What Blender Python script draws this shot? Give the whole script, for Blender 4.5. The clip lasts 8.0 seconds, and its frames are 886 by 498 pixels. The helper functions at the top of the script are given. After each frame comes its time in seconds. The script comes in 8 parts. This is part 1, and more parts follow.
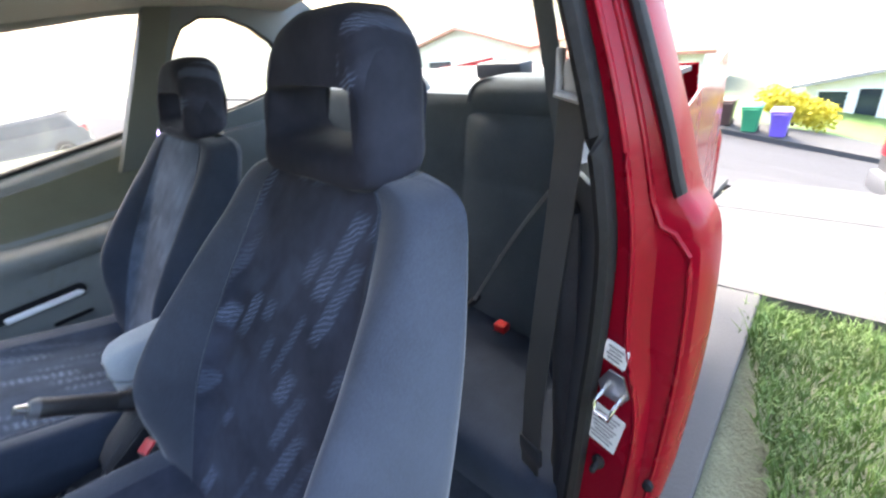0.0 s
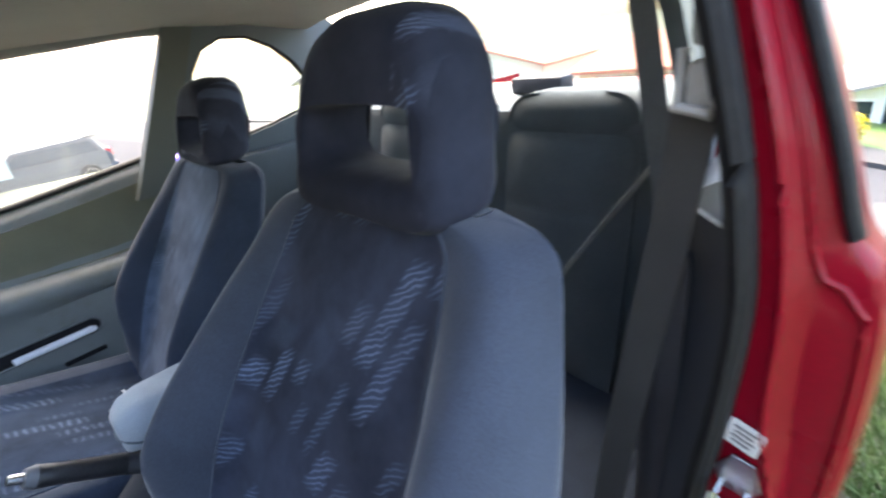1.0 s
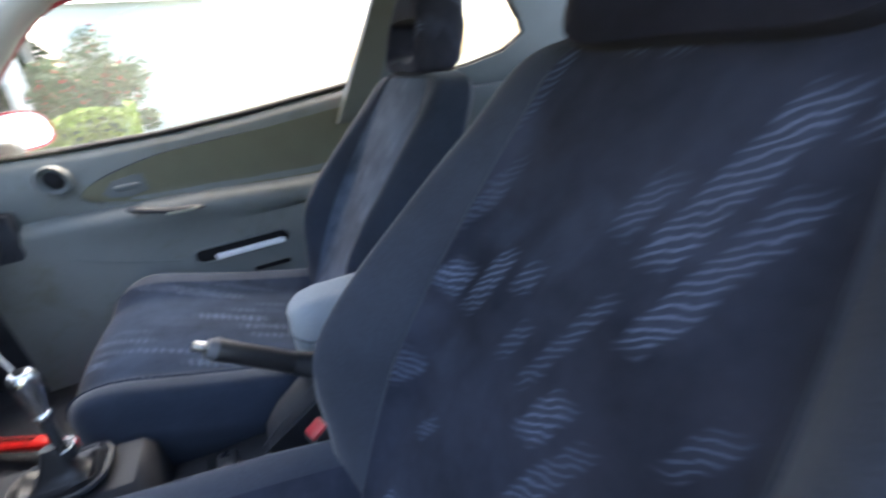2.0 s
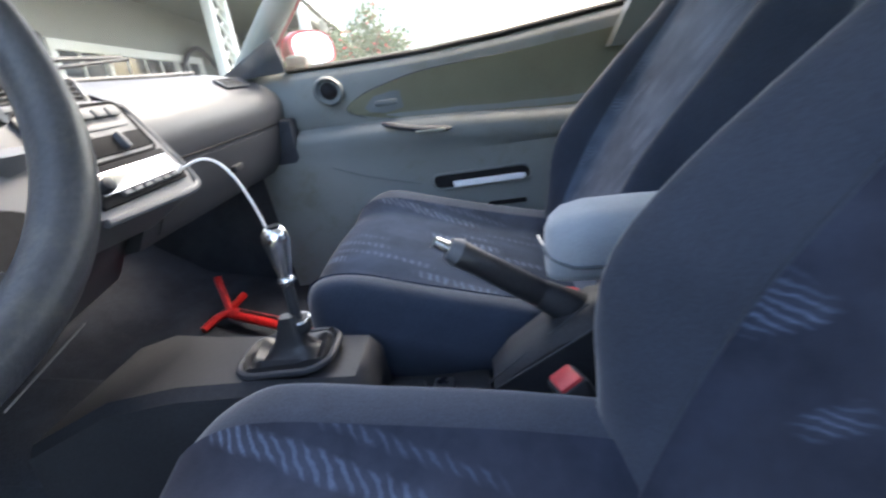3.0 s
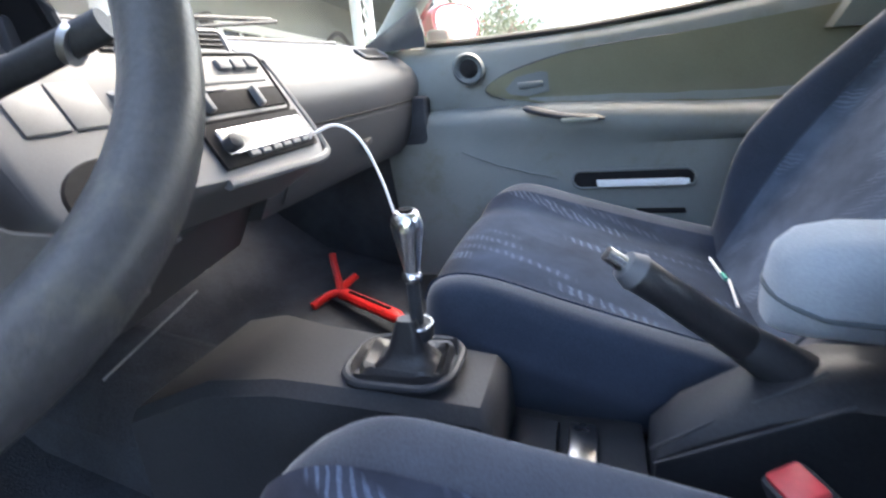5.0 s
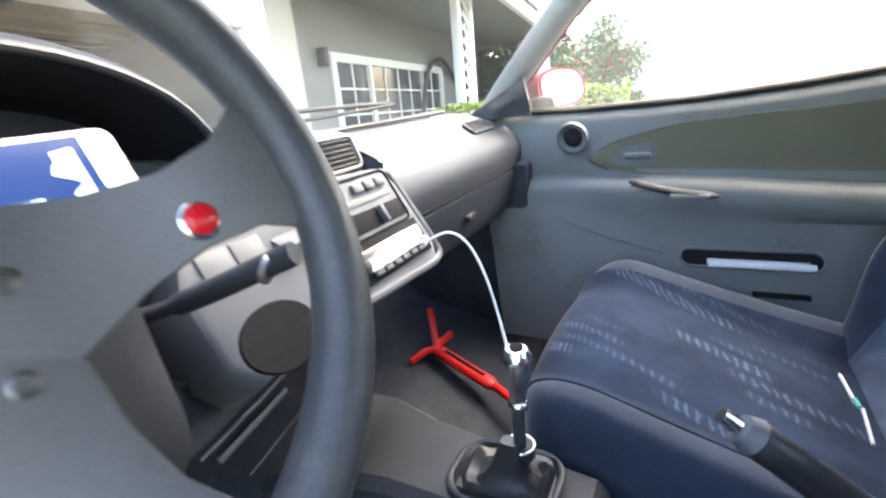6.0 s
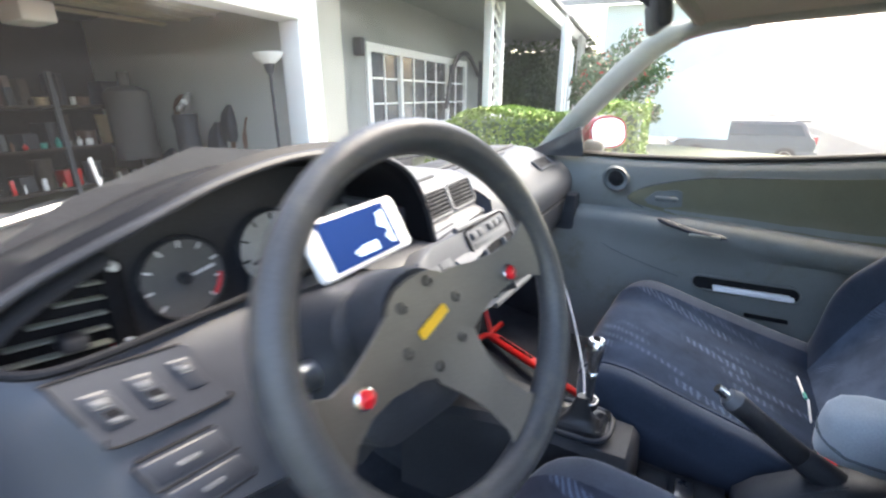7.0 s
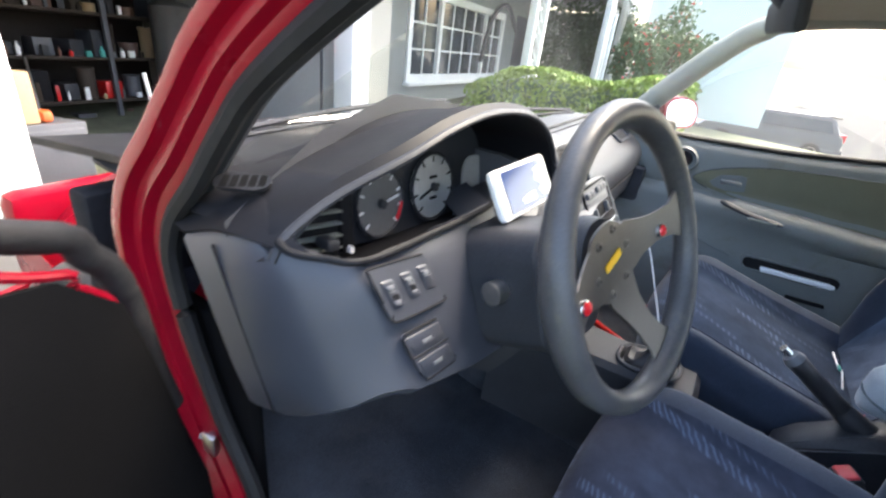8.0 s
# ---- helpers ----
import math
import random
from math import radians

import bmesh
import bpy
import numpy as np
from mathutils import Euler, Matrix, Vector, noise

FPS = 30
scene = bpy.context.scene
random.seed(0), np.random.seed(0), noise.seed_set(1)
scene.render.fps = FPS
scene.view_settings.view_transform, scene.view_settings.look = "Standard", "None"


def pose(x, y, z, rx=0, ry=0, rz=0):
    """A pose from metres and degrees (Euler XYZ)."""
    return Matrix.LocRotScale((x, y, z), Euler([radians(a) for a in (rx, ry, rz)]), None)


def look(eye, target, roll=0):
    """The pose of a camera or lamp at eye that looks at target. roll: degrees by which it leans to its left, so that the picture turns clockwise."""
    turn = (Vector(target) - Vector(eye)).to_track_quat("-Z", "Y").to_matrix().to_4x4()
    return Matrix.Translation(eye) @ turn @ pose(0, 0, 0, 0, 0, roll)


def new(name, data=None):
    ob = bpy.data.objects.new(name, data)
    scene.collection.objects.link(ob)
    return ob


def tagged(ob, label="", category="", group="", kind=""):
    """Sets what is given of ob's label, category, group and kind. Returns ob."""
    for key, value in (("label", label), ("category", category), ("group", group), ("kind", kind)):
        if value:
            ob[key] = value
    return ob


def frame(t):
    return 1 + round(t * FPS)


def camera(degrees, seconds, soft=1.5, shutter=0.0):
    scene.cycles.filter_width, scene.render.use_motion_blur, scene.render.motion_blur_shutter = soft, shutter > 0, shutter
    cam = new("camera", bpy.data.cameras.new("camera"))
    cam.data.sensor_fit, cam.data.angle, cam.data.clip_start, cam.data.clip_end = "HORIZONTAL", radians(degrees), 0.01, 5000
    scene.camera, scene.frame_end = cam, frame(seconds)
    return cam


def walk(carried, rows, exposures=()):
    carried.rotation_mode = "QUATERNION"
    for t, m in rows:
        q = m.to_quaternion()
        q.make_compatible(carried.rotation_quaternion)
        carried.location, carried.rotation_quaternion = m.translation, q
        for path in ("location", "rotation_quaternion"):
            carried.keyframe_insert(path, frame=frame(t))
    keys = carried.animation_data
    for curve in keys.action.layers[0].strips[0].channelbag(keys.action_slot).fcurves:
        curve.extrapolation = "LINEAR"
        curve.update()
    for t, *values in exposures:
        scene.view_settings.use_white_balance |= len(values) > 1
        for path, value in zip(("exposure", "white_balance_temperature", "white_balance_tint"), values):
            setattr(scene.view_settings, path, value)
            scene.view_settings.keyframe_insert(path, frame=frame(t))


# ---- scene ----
cam = camera(87.0, 8.0, soft=2.2, shutter=0.5)
PATH = [
    (0.0, -0.9010, 0.0230, 1.1090, 63.17, 6.28, -135.72),
    (0.5, -0.8560, -0.0070, 1.1150, 65.62, 8.11, -139.52),
    (1.0, -0.7830, -0.0160, 1.0990, 65.37, 7.61, -134.24),
    (1.5, -0.6900, -0.0060, 1.0300, 67.93, 5.73, -125.33),
    (2.0, -0.6300, 0.0200, 0.9550, 67.00, 6.00, -113.88),
    (2.2, -0.5950, 0.0300, 0.9220, 67.20, 5.60, -107.00),
    (3.3, -0.4590, 0.1130, 0.7920, 67.97, 6.26, -83.43),
    (3.5, -0.4450, 0.1200, 0.7830, 67.98, 5.72, -81.67),
    (4.0, -0.4300, 0.1500, 0.7700, 67.82, 4.96, -78.69),
    (4.2, -0.4270, 0.1540, 0.7670, 67.62, 4.68, -77.65),
    (5.3, -0.3650, 0.1800, 0.8070, 69.65, 5.35, -70.03),
    (5.5, -0.3570, 0.1910, 0.8300, 70.02, 7.44, -66.89),
    (6.0, -0.3810, 0.1820, 0.9030, 71.08, 4.84, -62.01),
    (6.5, -0.5000, 0.1780, 0.9630, 71.21, 2.93, -62.33),
    (7.0, -0.6850, 0.2170, 1.0530, 69.50, -0.04, -60.39),
    (7.5, -0.8170, 0.2820, 1.0900, 66.94, -3.47, -58.47),
    (8.0, -0.8980, 0.3430, 1.0730, 63.81, -6.28, -57.51),
]
walk(cam, [(t, pose(x, y, z, rx, ry, rz)) for t, x, y, z, rx, ry, rz in PATH], [(t, e, 6950, 11) for t, e in ((0.0, 3.76), (1.0, 3.64), (2.0, 3.5), (4.0, 3.84), (5.5, 3.98), (6.5, 3.68), (7.0, 3.46), (8.0, 3.33))])

# ---- light: hazy bright day, sun low over the passenger side, veiled by cloud ----
world = bpy.data.worlds.new("sky")
scene.world = world
world.use_nodes = True
wn = world.node_tree.nodes
sky = wn.new("ShaderNodeTexSky")
sky.sky_type, sky.sun_disc = "NISHITA", False
sky.sun_elevation, sky.sun_rotation = radians(53), radians(116)
sky.air_density, sky.dust_density, sky.ozone_density = 1.0, 3.8, 1.0
wn["Background"].inputs["Strength"].default_value = 0.14
world.node_tree.links.new(sky.outputs["Color"], wn["Background"].inputs["Color"])
sun_data = bpy.data.lights.new("sun", "SUN")
sun_data.energy, sun_data.angle, sun_data.color = 0.9, radians(35), (1.0, 0.93, 0.82)
sun = new("sun", sun_data)
sun.matrix_world = look((6, -3, 9), (0, 0, 0.5))
# ---- materials ----
def nodes_of(name):
    m = bpy.data.materials.new(name)
    m.use_nodes = True
    return m, m.node_tree.nodes, m.node_tree.links, m.node_tree.nodes["Principled BSDF"]


def coords(nodes, links, scale=(1, 1, 1), turn=(0, 0, 0)):
    tc, mp = nodes.new("ShaderNodeTexCoord"), nodes.new("ShaderNodeMapping")
    links.new(tc.outputs["Object"], mp.inputs["Vector"])
    mp.inputs["Scale"].default_value, mp.inputs["Rotation"].default_value = scale, turn
    return mp.outputs["Vector"]


def noise_tex(nodes, links, vec, scale, detail=4.0, rough=0.6):
    n = nodes.new("ShaderNodeTexNoise")
    n.inputs["Scale"].default_value, n.inputs["Detail"].default_value, n.inputs["Roughness"].default_value = scale, detail, rough
    links.new(vec, n.inputs["Vector"])
    return n.outputs["Fac"]


def ramp(nodes, links, fac, stops):
    r = nodes.new("ShaderNodeValToRGB")
    e = r.color_ramp.elements
    while len(e) < len(stops):
        e.new(0.5)
    for el, (p, c) in zip(e, stops):
        el.position, el.color = p, (*c, 1) if len(c) == 3 else c
    links.new(fac, r.inputs["Fac"])
    return r.outputs["Color"]


def blend(nodes, links, fac, a, b, kind="MIX"):
    m = nodes.new("ShaderNodeMix")
    m.data_type, m.blend_type = "RGBA", kind
    for sock, v in ((m.inputs["Factor"], fac), (m.inputs["A"], a), (m.inputs["B"], b)):
        if isinstance(v, bpy.types.NodeSocket):
            links.new(v, sock)
        else:
            sock.default_value = v if isinstance(v, float) else (*v, 1)
    return m.outputs["Result"]


def calc(nodes, links, op, a, b=0.0, c=0.0):
    m = nodes.new("ShaderNodeMath")
    m.operation = op
    for i, v in enumerate((a, b, c)):
        if isinstance(v, bpy.types.NodeSocket):
            links.new(v, m.inputs[i])
        else:
            m.inputs[i].default_value = v
    return m.outputs[0]


def surface(name, color, rough=0.6, metal=0.0, vary=0.25, big=3.0, fine=120.0, bump=0.15, bump_dist=0.002, sheen=0.0, coat=0.0, spec=0.5, vary_rough=0.12, dirt=None, island=0.0):
    """A surface with large soft variation, fine grain and relief."""
    m, n, l, p = nodes_of(name)
    v = coords(n, l)
    nb, nf = noise_tex(n, l, v, big, 5), noise_tex(n, l, v, fine, 3)
    dark = tuple(c * (1 - vary) for c in color)
    light = tuple(min(1, c * (1 + vary)) for c in color)
    col = ramp(n, l, nb, [(0.3, dark), (0.7, light)])
    col = blend(n, l, 0.35, col, ramp(n, l, nf, [(0.35, dark), (0.65, light)]))
    if dirt:
        nd = noise_tex(n, l, v, big * 2.3, 8, 0.75)
        col = blend(n, l, ramp(n, l, nd, [(0.52, (0, 0, 0)), (0.75, (0.8, 0.8, 0.8))]), col, dirt)
    if island:
        oi = n.new("ShaderNodeObjectInfo")
        col = blend(n, l, calc(n, l, "MULTIPLY", oi.outputs["Random"], island), col, dark)
    l.new(col, p.inputs["Base Color"])
    l.new(calc(n, l, "MULTIPLY_ADD", nb, 2 * vary_rough, rough - vary_rough), p.inputs["Roughness"])
    p.inputs["Metallic"].default_value, p.inputs["Specular IOR Level"].default_value = metal, spec
    p.inputs["Sheen Weight"].default_value, p.inputs["Sheen Roughness"].default_value = sheen, 0.4
    p.inputs["Coat Weight"].default_value, p.inputs["Coat Roughness"].default_value = coat, 0.04
    if bump:
        b = n.new("ShaderNodeBump")
        b.inputs["Strength"].default_value, b.inputs["Distance"].default_value = bump, bump_dist
        l.new(nf, b.inputs["Height"])
        l.new(b.outputs["Normal"], p.inputs["Normal"])
    return m


def woven(name, base, motif, amount=1.0, band=None, tan=0.3, pitch=112.0, lean=-0.8):
    """Velour with slanted clusters of short pale strokes, strewn in columns."""
    m, n, l, p = nodes_of(name)
    tc, sp = n.new("ShaderNodeTexCoord"), n.new("ShaderNodeSeparateXYZ")
    vec = coords(n, l)
    wob = n.new("ShaderNodeTexNoise")
    wob.inputs["Scale"].default_value, wob.inputs["Detail"].default_value = 55, 2
    l.new(vec, wob.inputs["Vector"])
    l.new(tc.outputs["Object"], sp.inputs[0])
    x0, y, z = sp.outputs
    jit = calc(n, l, "MULTIPLY_ADD", wob.outputs["Fac"], 0.009, -0.0045)
    x = calc(n, l, "ADD", x0, jit)
    s = calc(n, l, "ADD", calc(n, l, "SUBTRACT", z, y), jit)

    def fade(v, k):
        return calc(n, l, "MINIMUM", calc(n, l, "MAXIMUM", calc(n, l, "MULTIPLY", v, k), 0.0), 1.0)

    def layer(cols, rows, slant, keep, seed, pitch, lean):
        cu = calc(n, l, "MULTIPLY_ADD", calc(n, l, "MULTIPLY_ADD", s, slant, x), cols, seed)
        cid, fu = calc(n, l, "FLOOR", cu), calc(n, l, "FRACT", cu)
        w1 = n.new("ShaderNodeTexWhiteNoise")
        w1.noise_dimensions = "1D"
        l.new(cid, w1.inputs["W"])
        sv = calc(n, l, "MULTIPLY_ADD", s, rows, calc(n, l, "MULTIPLY", w1.outputs["Value"], 9.0))
        rid, fv = calc(n, l, "FLOOR", sv), calc(n, l, "FRACT", sv)
        cb, w2, sc = n.new("ShaderNodeCombineXYZ"), n.new("ShaderNodeTexWhiteNoise"), n.new("ShaderNodeSeparateColor")
        w2.noise_dimensions = "2D"
        l.new(cid, cb.inputs[0]), l.new(rid, cb.inputs[1])
        l.new(cb.outputs[0], w2.inputs["Vector"])
        l.new(w2.outputs["Color"], sc.inputs[0])
        r, g, b = sc.outputs
        on = calc(n, l, "MULTIPLY", calc(n, l, "GREATER_THAN", r, keep), calc(n, l, "MULTIPLY_ADD", b, 0.7, 0.3))
        tall = fade(calc(n, l, "SUBTRACT", calc(n, l, "MULTIPLY_ADD", g, 0.34, 0.15), calc(n, l, "ABSOLUTE", calc(n, l, "SUBTRACT", fv, 0.5))), 9.0)
        wide = fade(calc(n, l, "SUBTRACT", calc(n, l, "MULTIPLY_ADD", b, 0.22, 0.24), calc(n, l, "ABSOLUTE", calc(n, l, "SUBTRACT", fu, 0.5))), 6.0)
        h = calc(n, l, "FRACT", calc(n, l, "MULTIPLY", calc(n, l, "MULTIPLY_ADD", x, -lean, s), pitch))
        pair = fade(calc(n, l, "SUBTRACT", 0.30, calc(n, l, "ABSOLUTE", calc(n, l, "SUBTRACT", h, 0.4))), 5.0)
        cell = calc(n, l, "MULTIPLY", calc(n, l, "MULTIPLY", on, tall), wide)
        return cell, calc(n, l, "MULTIPLY", cell, pair)
    worn = ramp(n, l, noise_tex(n, l, vec, 8, 4), [(0.34, (0.4, 0.4, 0.4)), (0.64, (1, 1, 1))])
    grain = noise_tex(n, l, vec, 420, 2)
    cell_a, lines_a = layer(27.0, 5.6, 0.36, 0.34, 3.3, pitch, lean)
    cell_b, lines_b = layer(14.0, 5.0, 0.42, 0.5, 8.1, pitch, lean)
    mask = calc(n, l, "MAXIMUM", calc(n, l, "MAXIMUM", lines_a, calc(n, l, "MULTIPLY", cell_a, 0.2)), calc(n, l, "MULTIPLY", cell_b, 0.13))
    if band:
        mask = calc(n, l, "MULTIPLY", mask, calc(n, l, "MULTIPLY", calc(n, l, "GREATER_THAN", x0, band[0]), calc(n, l, "LESS_THAN", x0, band[1])))
    mask = calc(n, l, "MULTIPLY", calc(n, l, "MULTIPLY", mask, worn), calc(n, l, "MULTIPLY_ADD", grain, 0.9 * amount, 0.25 * amount))
    soft = ramp(n, l, noise_tex(n, l, vec, 7, 5), [(0.33, tuple(c * 0.6 for c in base)), (0.7, tuple(c * 1.5 for c in base))])
    brown = blend(n, l, ramp(n, l, noise_tex(n, l, vec, 4.5, 3), [(0.45, (0, 0, 0)), (0.7, (tan, tan, tan))]), soft, (base[0] * 1.05, base[1] * 0.78, base[2] * 0.62))
    l.new(blend(n, l, mask, brown, motif), p.inputs["Base Color"])
    p.inputs["Roughness"].default_value = 0.92
    p.inputs["Sheen Weight"].default_value, p.inputs["Sheen Roughness"].default_value = 0.06, 0.4
    p.inputs["Specular IOR Level"].default_value = 0.06
    b = n.new("ShaderNodeBump")
    b.inputs["Strength"].default_value, b.inputs["Distance"].default_value = 0.25, 0.001
    l.new(grain, b.inputs["Height"])
    l.new(b.outputs["Normal"], p.inputs["Normal"])
    return m


def glazing(name, gloss=0.08, rough=0.02, tint=(0.95, 0.97, 0.96), veil=0.0):
    m = bpy.data.materials.new(name)
    m.use_nodes = True
    n, l = m.node_tree.nodes, m.node_tree.links
    n.remove(n["Principled BSDF"])
    t, g, x = n.new("ShaderNodeBsdfTransparent"), n.new("ShaderNodeBsdfGlossy"), n.new("ShaderNodeMixShader")
    t.inputs["Color"].default_value, g.inputs["Roughness"].default_value = (*tint, 1), rough
    x.inputs["Fac"].default_value = gloss
    l.new(t.outputs[0], x.inputs[1]), l.new(g.outputs[0], x.inputs[2])
    out = x.outputs[0]
    if veil:
        # Translucent layer lays a pale, patchy veil of glare over the glass.
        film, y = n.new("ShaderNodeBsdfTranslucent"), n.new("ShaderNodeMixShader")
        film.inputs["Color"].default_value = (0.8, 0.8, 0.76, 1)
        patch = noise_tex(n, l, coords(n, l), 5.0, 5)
        l.new(calc(n, l, "MULTIPLY_ADD", patch, veil, veil * 0.5), y.inputs["Fac"])
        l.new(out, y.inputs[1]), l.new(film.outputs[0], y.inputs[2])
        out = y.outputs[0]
    l.new(out, n["Material Output"].inputs["Surface"])
    return m


def glowing(name, color, strength):
    m, n, l, p = nodes_of(name)
    p.inputs["Base Color"].default_value = (*color, 1)
    p.inputs["Emission Color"].default_value, p.inputs["Emission Strength"].default_value = (*color, 1), strength
    p.inputs["Roughness"].default_value = 0.15
    return m


M_velour = surface("navy_velour", (0.047, 0.057, 0.079), 0.95, vary=0.3, big=7, fine=500, bump=0.3, bump_dist=0.001, sheen=0.35, spec=0.2)
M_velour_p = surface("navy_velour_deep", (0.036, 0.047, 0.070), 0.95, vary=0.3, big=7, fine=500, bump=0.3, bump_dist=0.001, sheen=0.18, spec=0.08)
M_weave = woven("navy_woven_insert", (0.038, 0.045, 0.067), (0.215, 0.28, 0.42))
# Same seat weave in a darker navy, for the passenger cushion.
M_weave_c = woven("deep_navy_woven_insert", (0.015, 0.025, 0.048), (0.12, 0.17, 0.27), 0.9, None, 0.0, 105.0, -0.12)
M_weave_d = woven("navy_woven_cushion", (0.038, 0.045, 0.067), (0.215, 0.28, 0.42), 1.0, None, 0.3, 105.0, -0.12)
M_weave_h = woven("headrest_cloth", (0.030, 0.033, 0.048), (0.20, 0.25, 0.38), 0.9, (-0.105, -0.065))
# Sheen on the passenger backrest is put into this paler colour.
M_weave_p = woven("sheen_pale_woven_insert", (0.072, 0.096, 0.140), (0.22, 0.28, 0.40), 0.6, None, 0.0)
M_rear = surface("rear_seat_fabric", (0.090, 0.110, 0.126), 0.95, vary=0.25, big=5, fine=400, bump=0.3, bump_dist=0.001, sheen=0.25, spec=0.08)
M_grey_cloth = surface("armrest_cloth", (0.30, 0.34, 0.38), 0.95, vary=0.2, big=8, fine=450, bump=0.3, bump_dist=0.001, sheen=0.3, spec=0.2)
M_dash = surface("dash_vinyl", (0.037, 0.041, 0.050), 0.48, vary=0.2, big=6, fine=600, bump=0.25, bump_dist=0.0006, dirt=(0.05, 0.05, 0.05), spec=0.32)
M_hood = surface("matt_black_dash_top", (0.010, 0.0105, 0.013), 0.5, vary=0.2, big=6, fine=600, bump=0.25, bump_dist=0.0006, spec=0.12)
M_dash_grey = surface("dash_grey_plastic", (0.039, 0.043, 0.055), 0.45, vary=0.15, big=6, fine=600, bump=0.2, bump_dist=0.0005)
M_bezel = surface("centre_bezel_plastic", (0.105, 0.110, 0.122), 0.55, vary=0.12, big=9, fine=600, bump=0.15, bump_dist=0.0004)
# Darker copy of the black plastic, with shade put into its colour.
M_black_shaded = surface("shaded_black_vinyl", (0.005, 0.005, 0.0055), 0.9, vary=0.3, big=5, fine=400, bump=0.3, bump_dist=0.001, spec=0.03)
M_black = surface("black_plastic", (0.034, 0.036, 0.042), 0.5, vary=0.3, big=8, fine=300, bump=0.15, spec=0.25)
# For dark parts, and for shade painted into slots and recesses.
M_dark = surface("dark_parts_recess_shade", (0.014, 0.014, 0.016), 0.8, vary=0.3, bump=0.05, spec=0.1)
M_door = surface("door_panel_vinyl", (0.138, 0.152, 0.151), 0.55, vary=0.18, big=4, fine=500, bump=0.25, bump_dist=0.0008, dirt=(0.10, 0.10, 0.07))
M_insert = surface("olive_door_cloth", (0.128, 0.127, 0.092), 0.95, vary=0.15, big=5, fine=420, bump=0.3, bump_dist=0.001, sheen=0.1, spec=0.15)
M_trim = surface("interior_trim_plastic", (0.085, 0.098, 0.104), 0.5, vary=0.2, big=5, fine=350, bump=0.2, bump_dist=0.0006)
M_pillar = surface("pillar_trim_plastic", (0.22, 0.235, 0.21), 0.6, vary=0.15, big=5, fine=350, bump=0.2, bump_dist=0.0006)
M_lining = surface("headliner_cloth", (0.22, 0.215, 0.17), 0.95, vary=0.15, big=4, fine=300, bump=0.3, bump_dist=0.0008, sheen=0.2, spec=0.1)
# Pillar plastic darkened in colour, as if seen against the light.
M_pillar_backlit = surface("backlit_pillar_plastic", (0.085, 0.088, 0.072), 0.6, vary=0.15, big=5, fine=350, bump=0.2, bump_dist=0.0006)
M_carpet = surface("floor_carpet", (0.042, 0.047, 0.058), 1.0, vary=0.5, big=9, fine=350, bump=0.8, bump_dist=0.003, spec=0.1, dirt=(0.05, 0.051, 0.055))
M_red = surface("red_car_paint", (0.225, 0.0025, 0.013), 0.26, vary=0.12, big=3, fine=200, bump=0.02, coat=0.18, spec=0.12, dirt=(0.22, 0.006, 0.016))
M_rubber = surface("black_rubber_seal", (0.014, 0.014, 0.015), 0.65, vary=0.3, big=12, fine=200, bump=0.2, dirt=(0.03, 0.03, 0.029), spec=0.25)
M_leather = surface("black_leather", (0.022, 0.022, 0.025), 0.38, vary=0.3, big=14, fine=260, bump=0.35, bump_dist=0.0015)
M_rim = surface("worn_wheel_leather", (0.048, 0.049, 0.054), 0.42, vary=0.35, big=16, fine=330, bump=0.35, bump_dist=0.001, dirt=(0.10, 0.095, 0.075))
M_plate = surface("anodised_spoke_metal", (0.135, 0.125, 0.117), 0.42, metal=0.85, vary=0.2, big=12, fine=500, bump=0.1, bump_dist=0.0004, dirt=(0.14, 0.125, 0.11))
M_chrome = surface("polished_metal", (0.90, 0.90, 0.90), 0.22, metal=1.0, vary=0.1, big=20, fine=300, bump=0.03)
M_steel = surface("brushed_steel", (0.45, 0.45, 0.45), 0.3, metal=1.0, vary=0.2, big=15, fine=400, bump=0.08)
M_redplastic = surface("red_plastic", (0.65, 0.012, 0.02), 0.3, vary=0.15, big=20, fine=200, bump=0.05)
M_buckle = surface("faded_red_plastic", (0.6, 0.05, 0.06), 0.4, vary=0.15, big=30, fine=200, bump=0.05)
M_redpaint = surface("red_lock_paint", (0.55, 0.012, 0.012), 0.4, vary=0.2, big=20, fine=200, bump=0.1, dirt=(0.2, 0.02, 0.02))
M_yellow = surface("yellow_mark", (0.75, 0.42, 0.01), 0.5, vary=0.15, big=40, fine=300, bump=0.05)
M_white = surface("white_plastic", (0.78, 0.78, 0.78), 0.4, vary=0.08, big=20, fine=200, bump=0.05)
M_paper = surface("white_paper", (0.82, 0.83, 0.86), 0.8, vary=0.06, big=20, fine=200, bump=0.1)
M_sticker = surface("sticker_paper", (0.7, 0.7, 0.68), 0.5, vary=0.08, big=30, fine=200, bump=0.05)
M_ink = surface("grey_print", (0.2, 0.2, 0.21), 0.6, vary=0.1, bump=0.0)
M_belt = surface("belt_webbing", (0.060, 0.060, 0.060), 0.6, vary=0.2, big=12, fine=500, bump=0.4, bump_dist=0.0008)
M_belt_light = surface("pale_belt_webbing", (0.22, 0.23, 0.24), 0.6, vary=0.2, big=12, fine=500, bump=0.4, bump_dist=0.0008)
M_glass = glazing("window_glass", 0.05)
# Last value: strength of the painted haze on side glass and windscreen.
M_hazed = glazing("hazed_side_glass", 0.05, 0.03, (0.95, 0.97, 0.95), 0.022)
M_wind = glazing("hazed_windscreen", 0.07, 0.12, (0.93, 0.95, 0.94), 0.004)
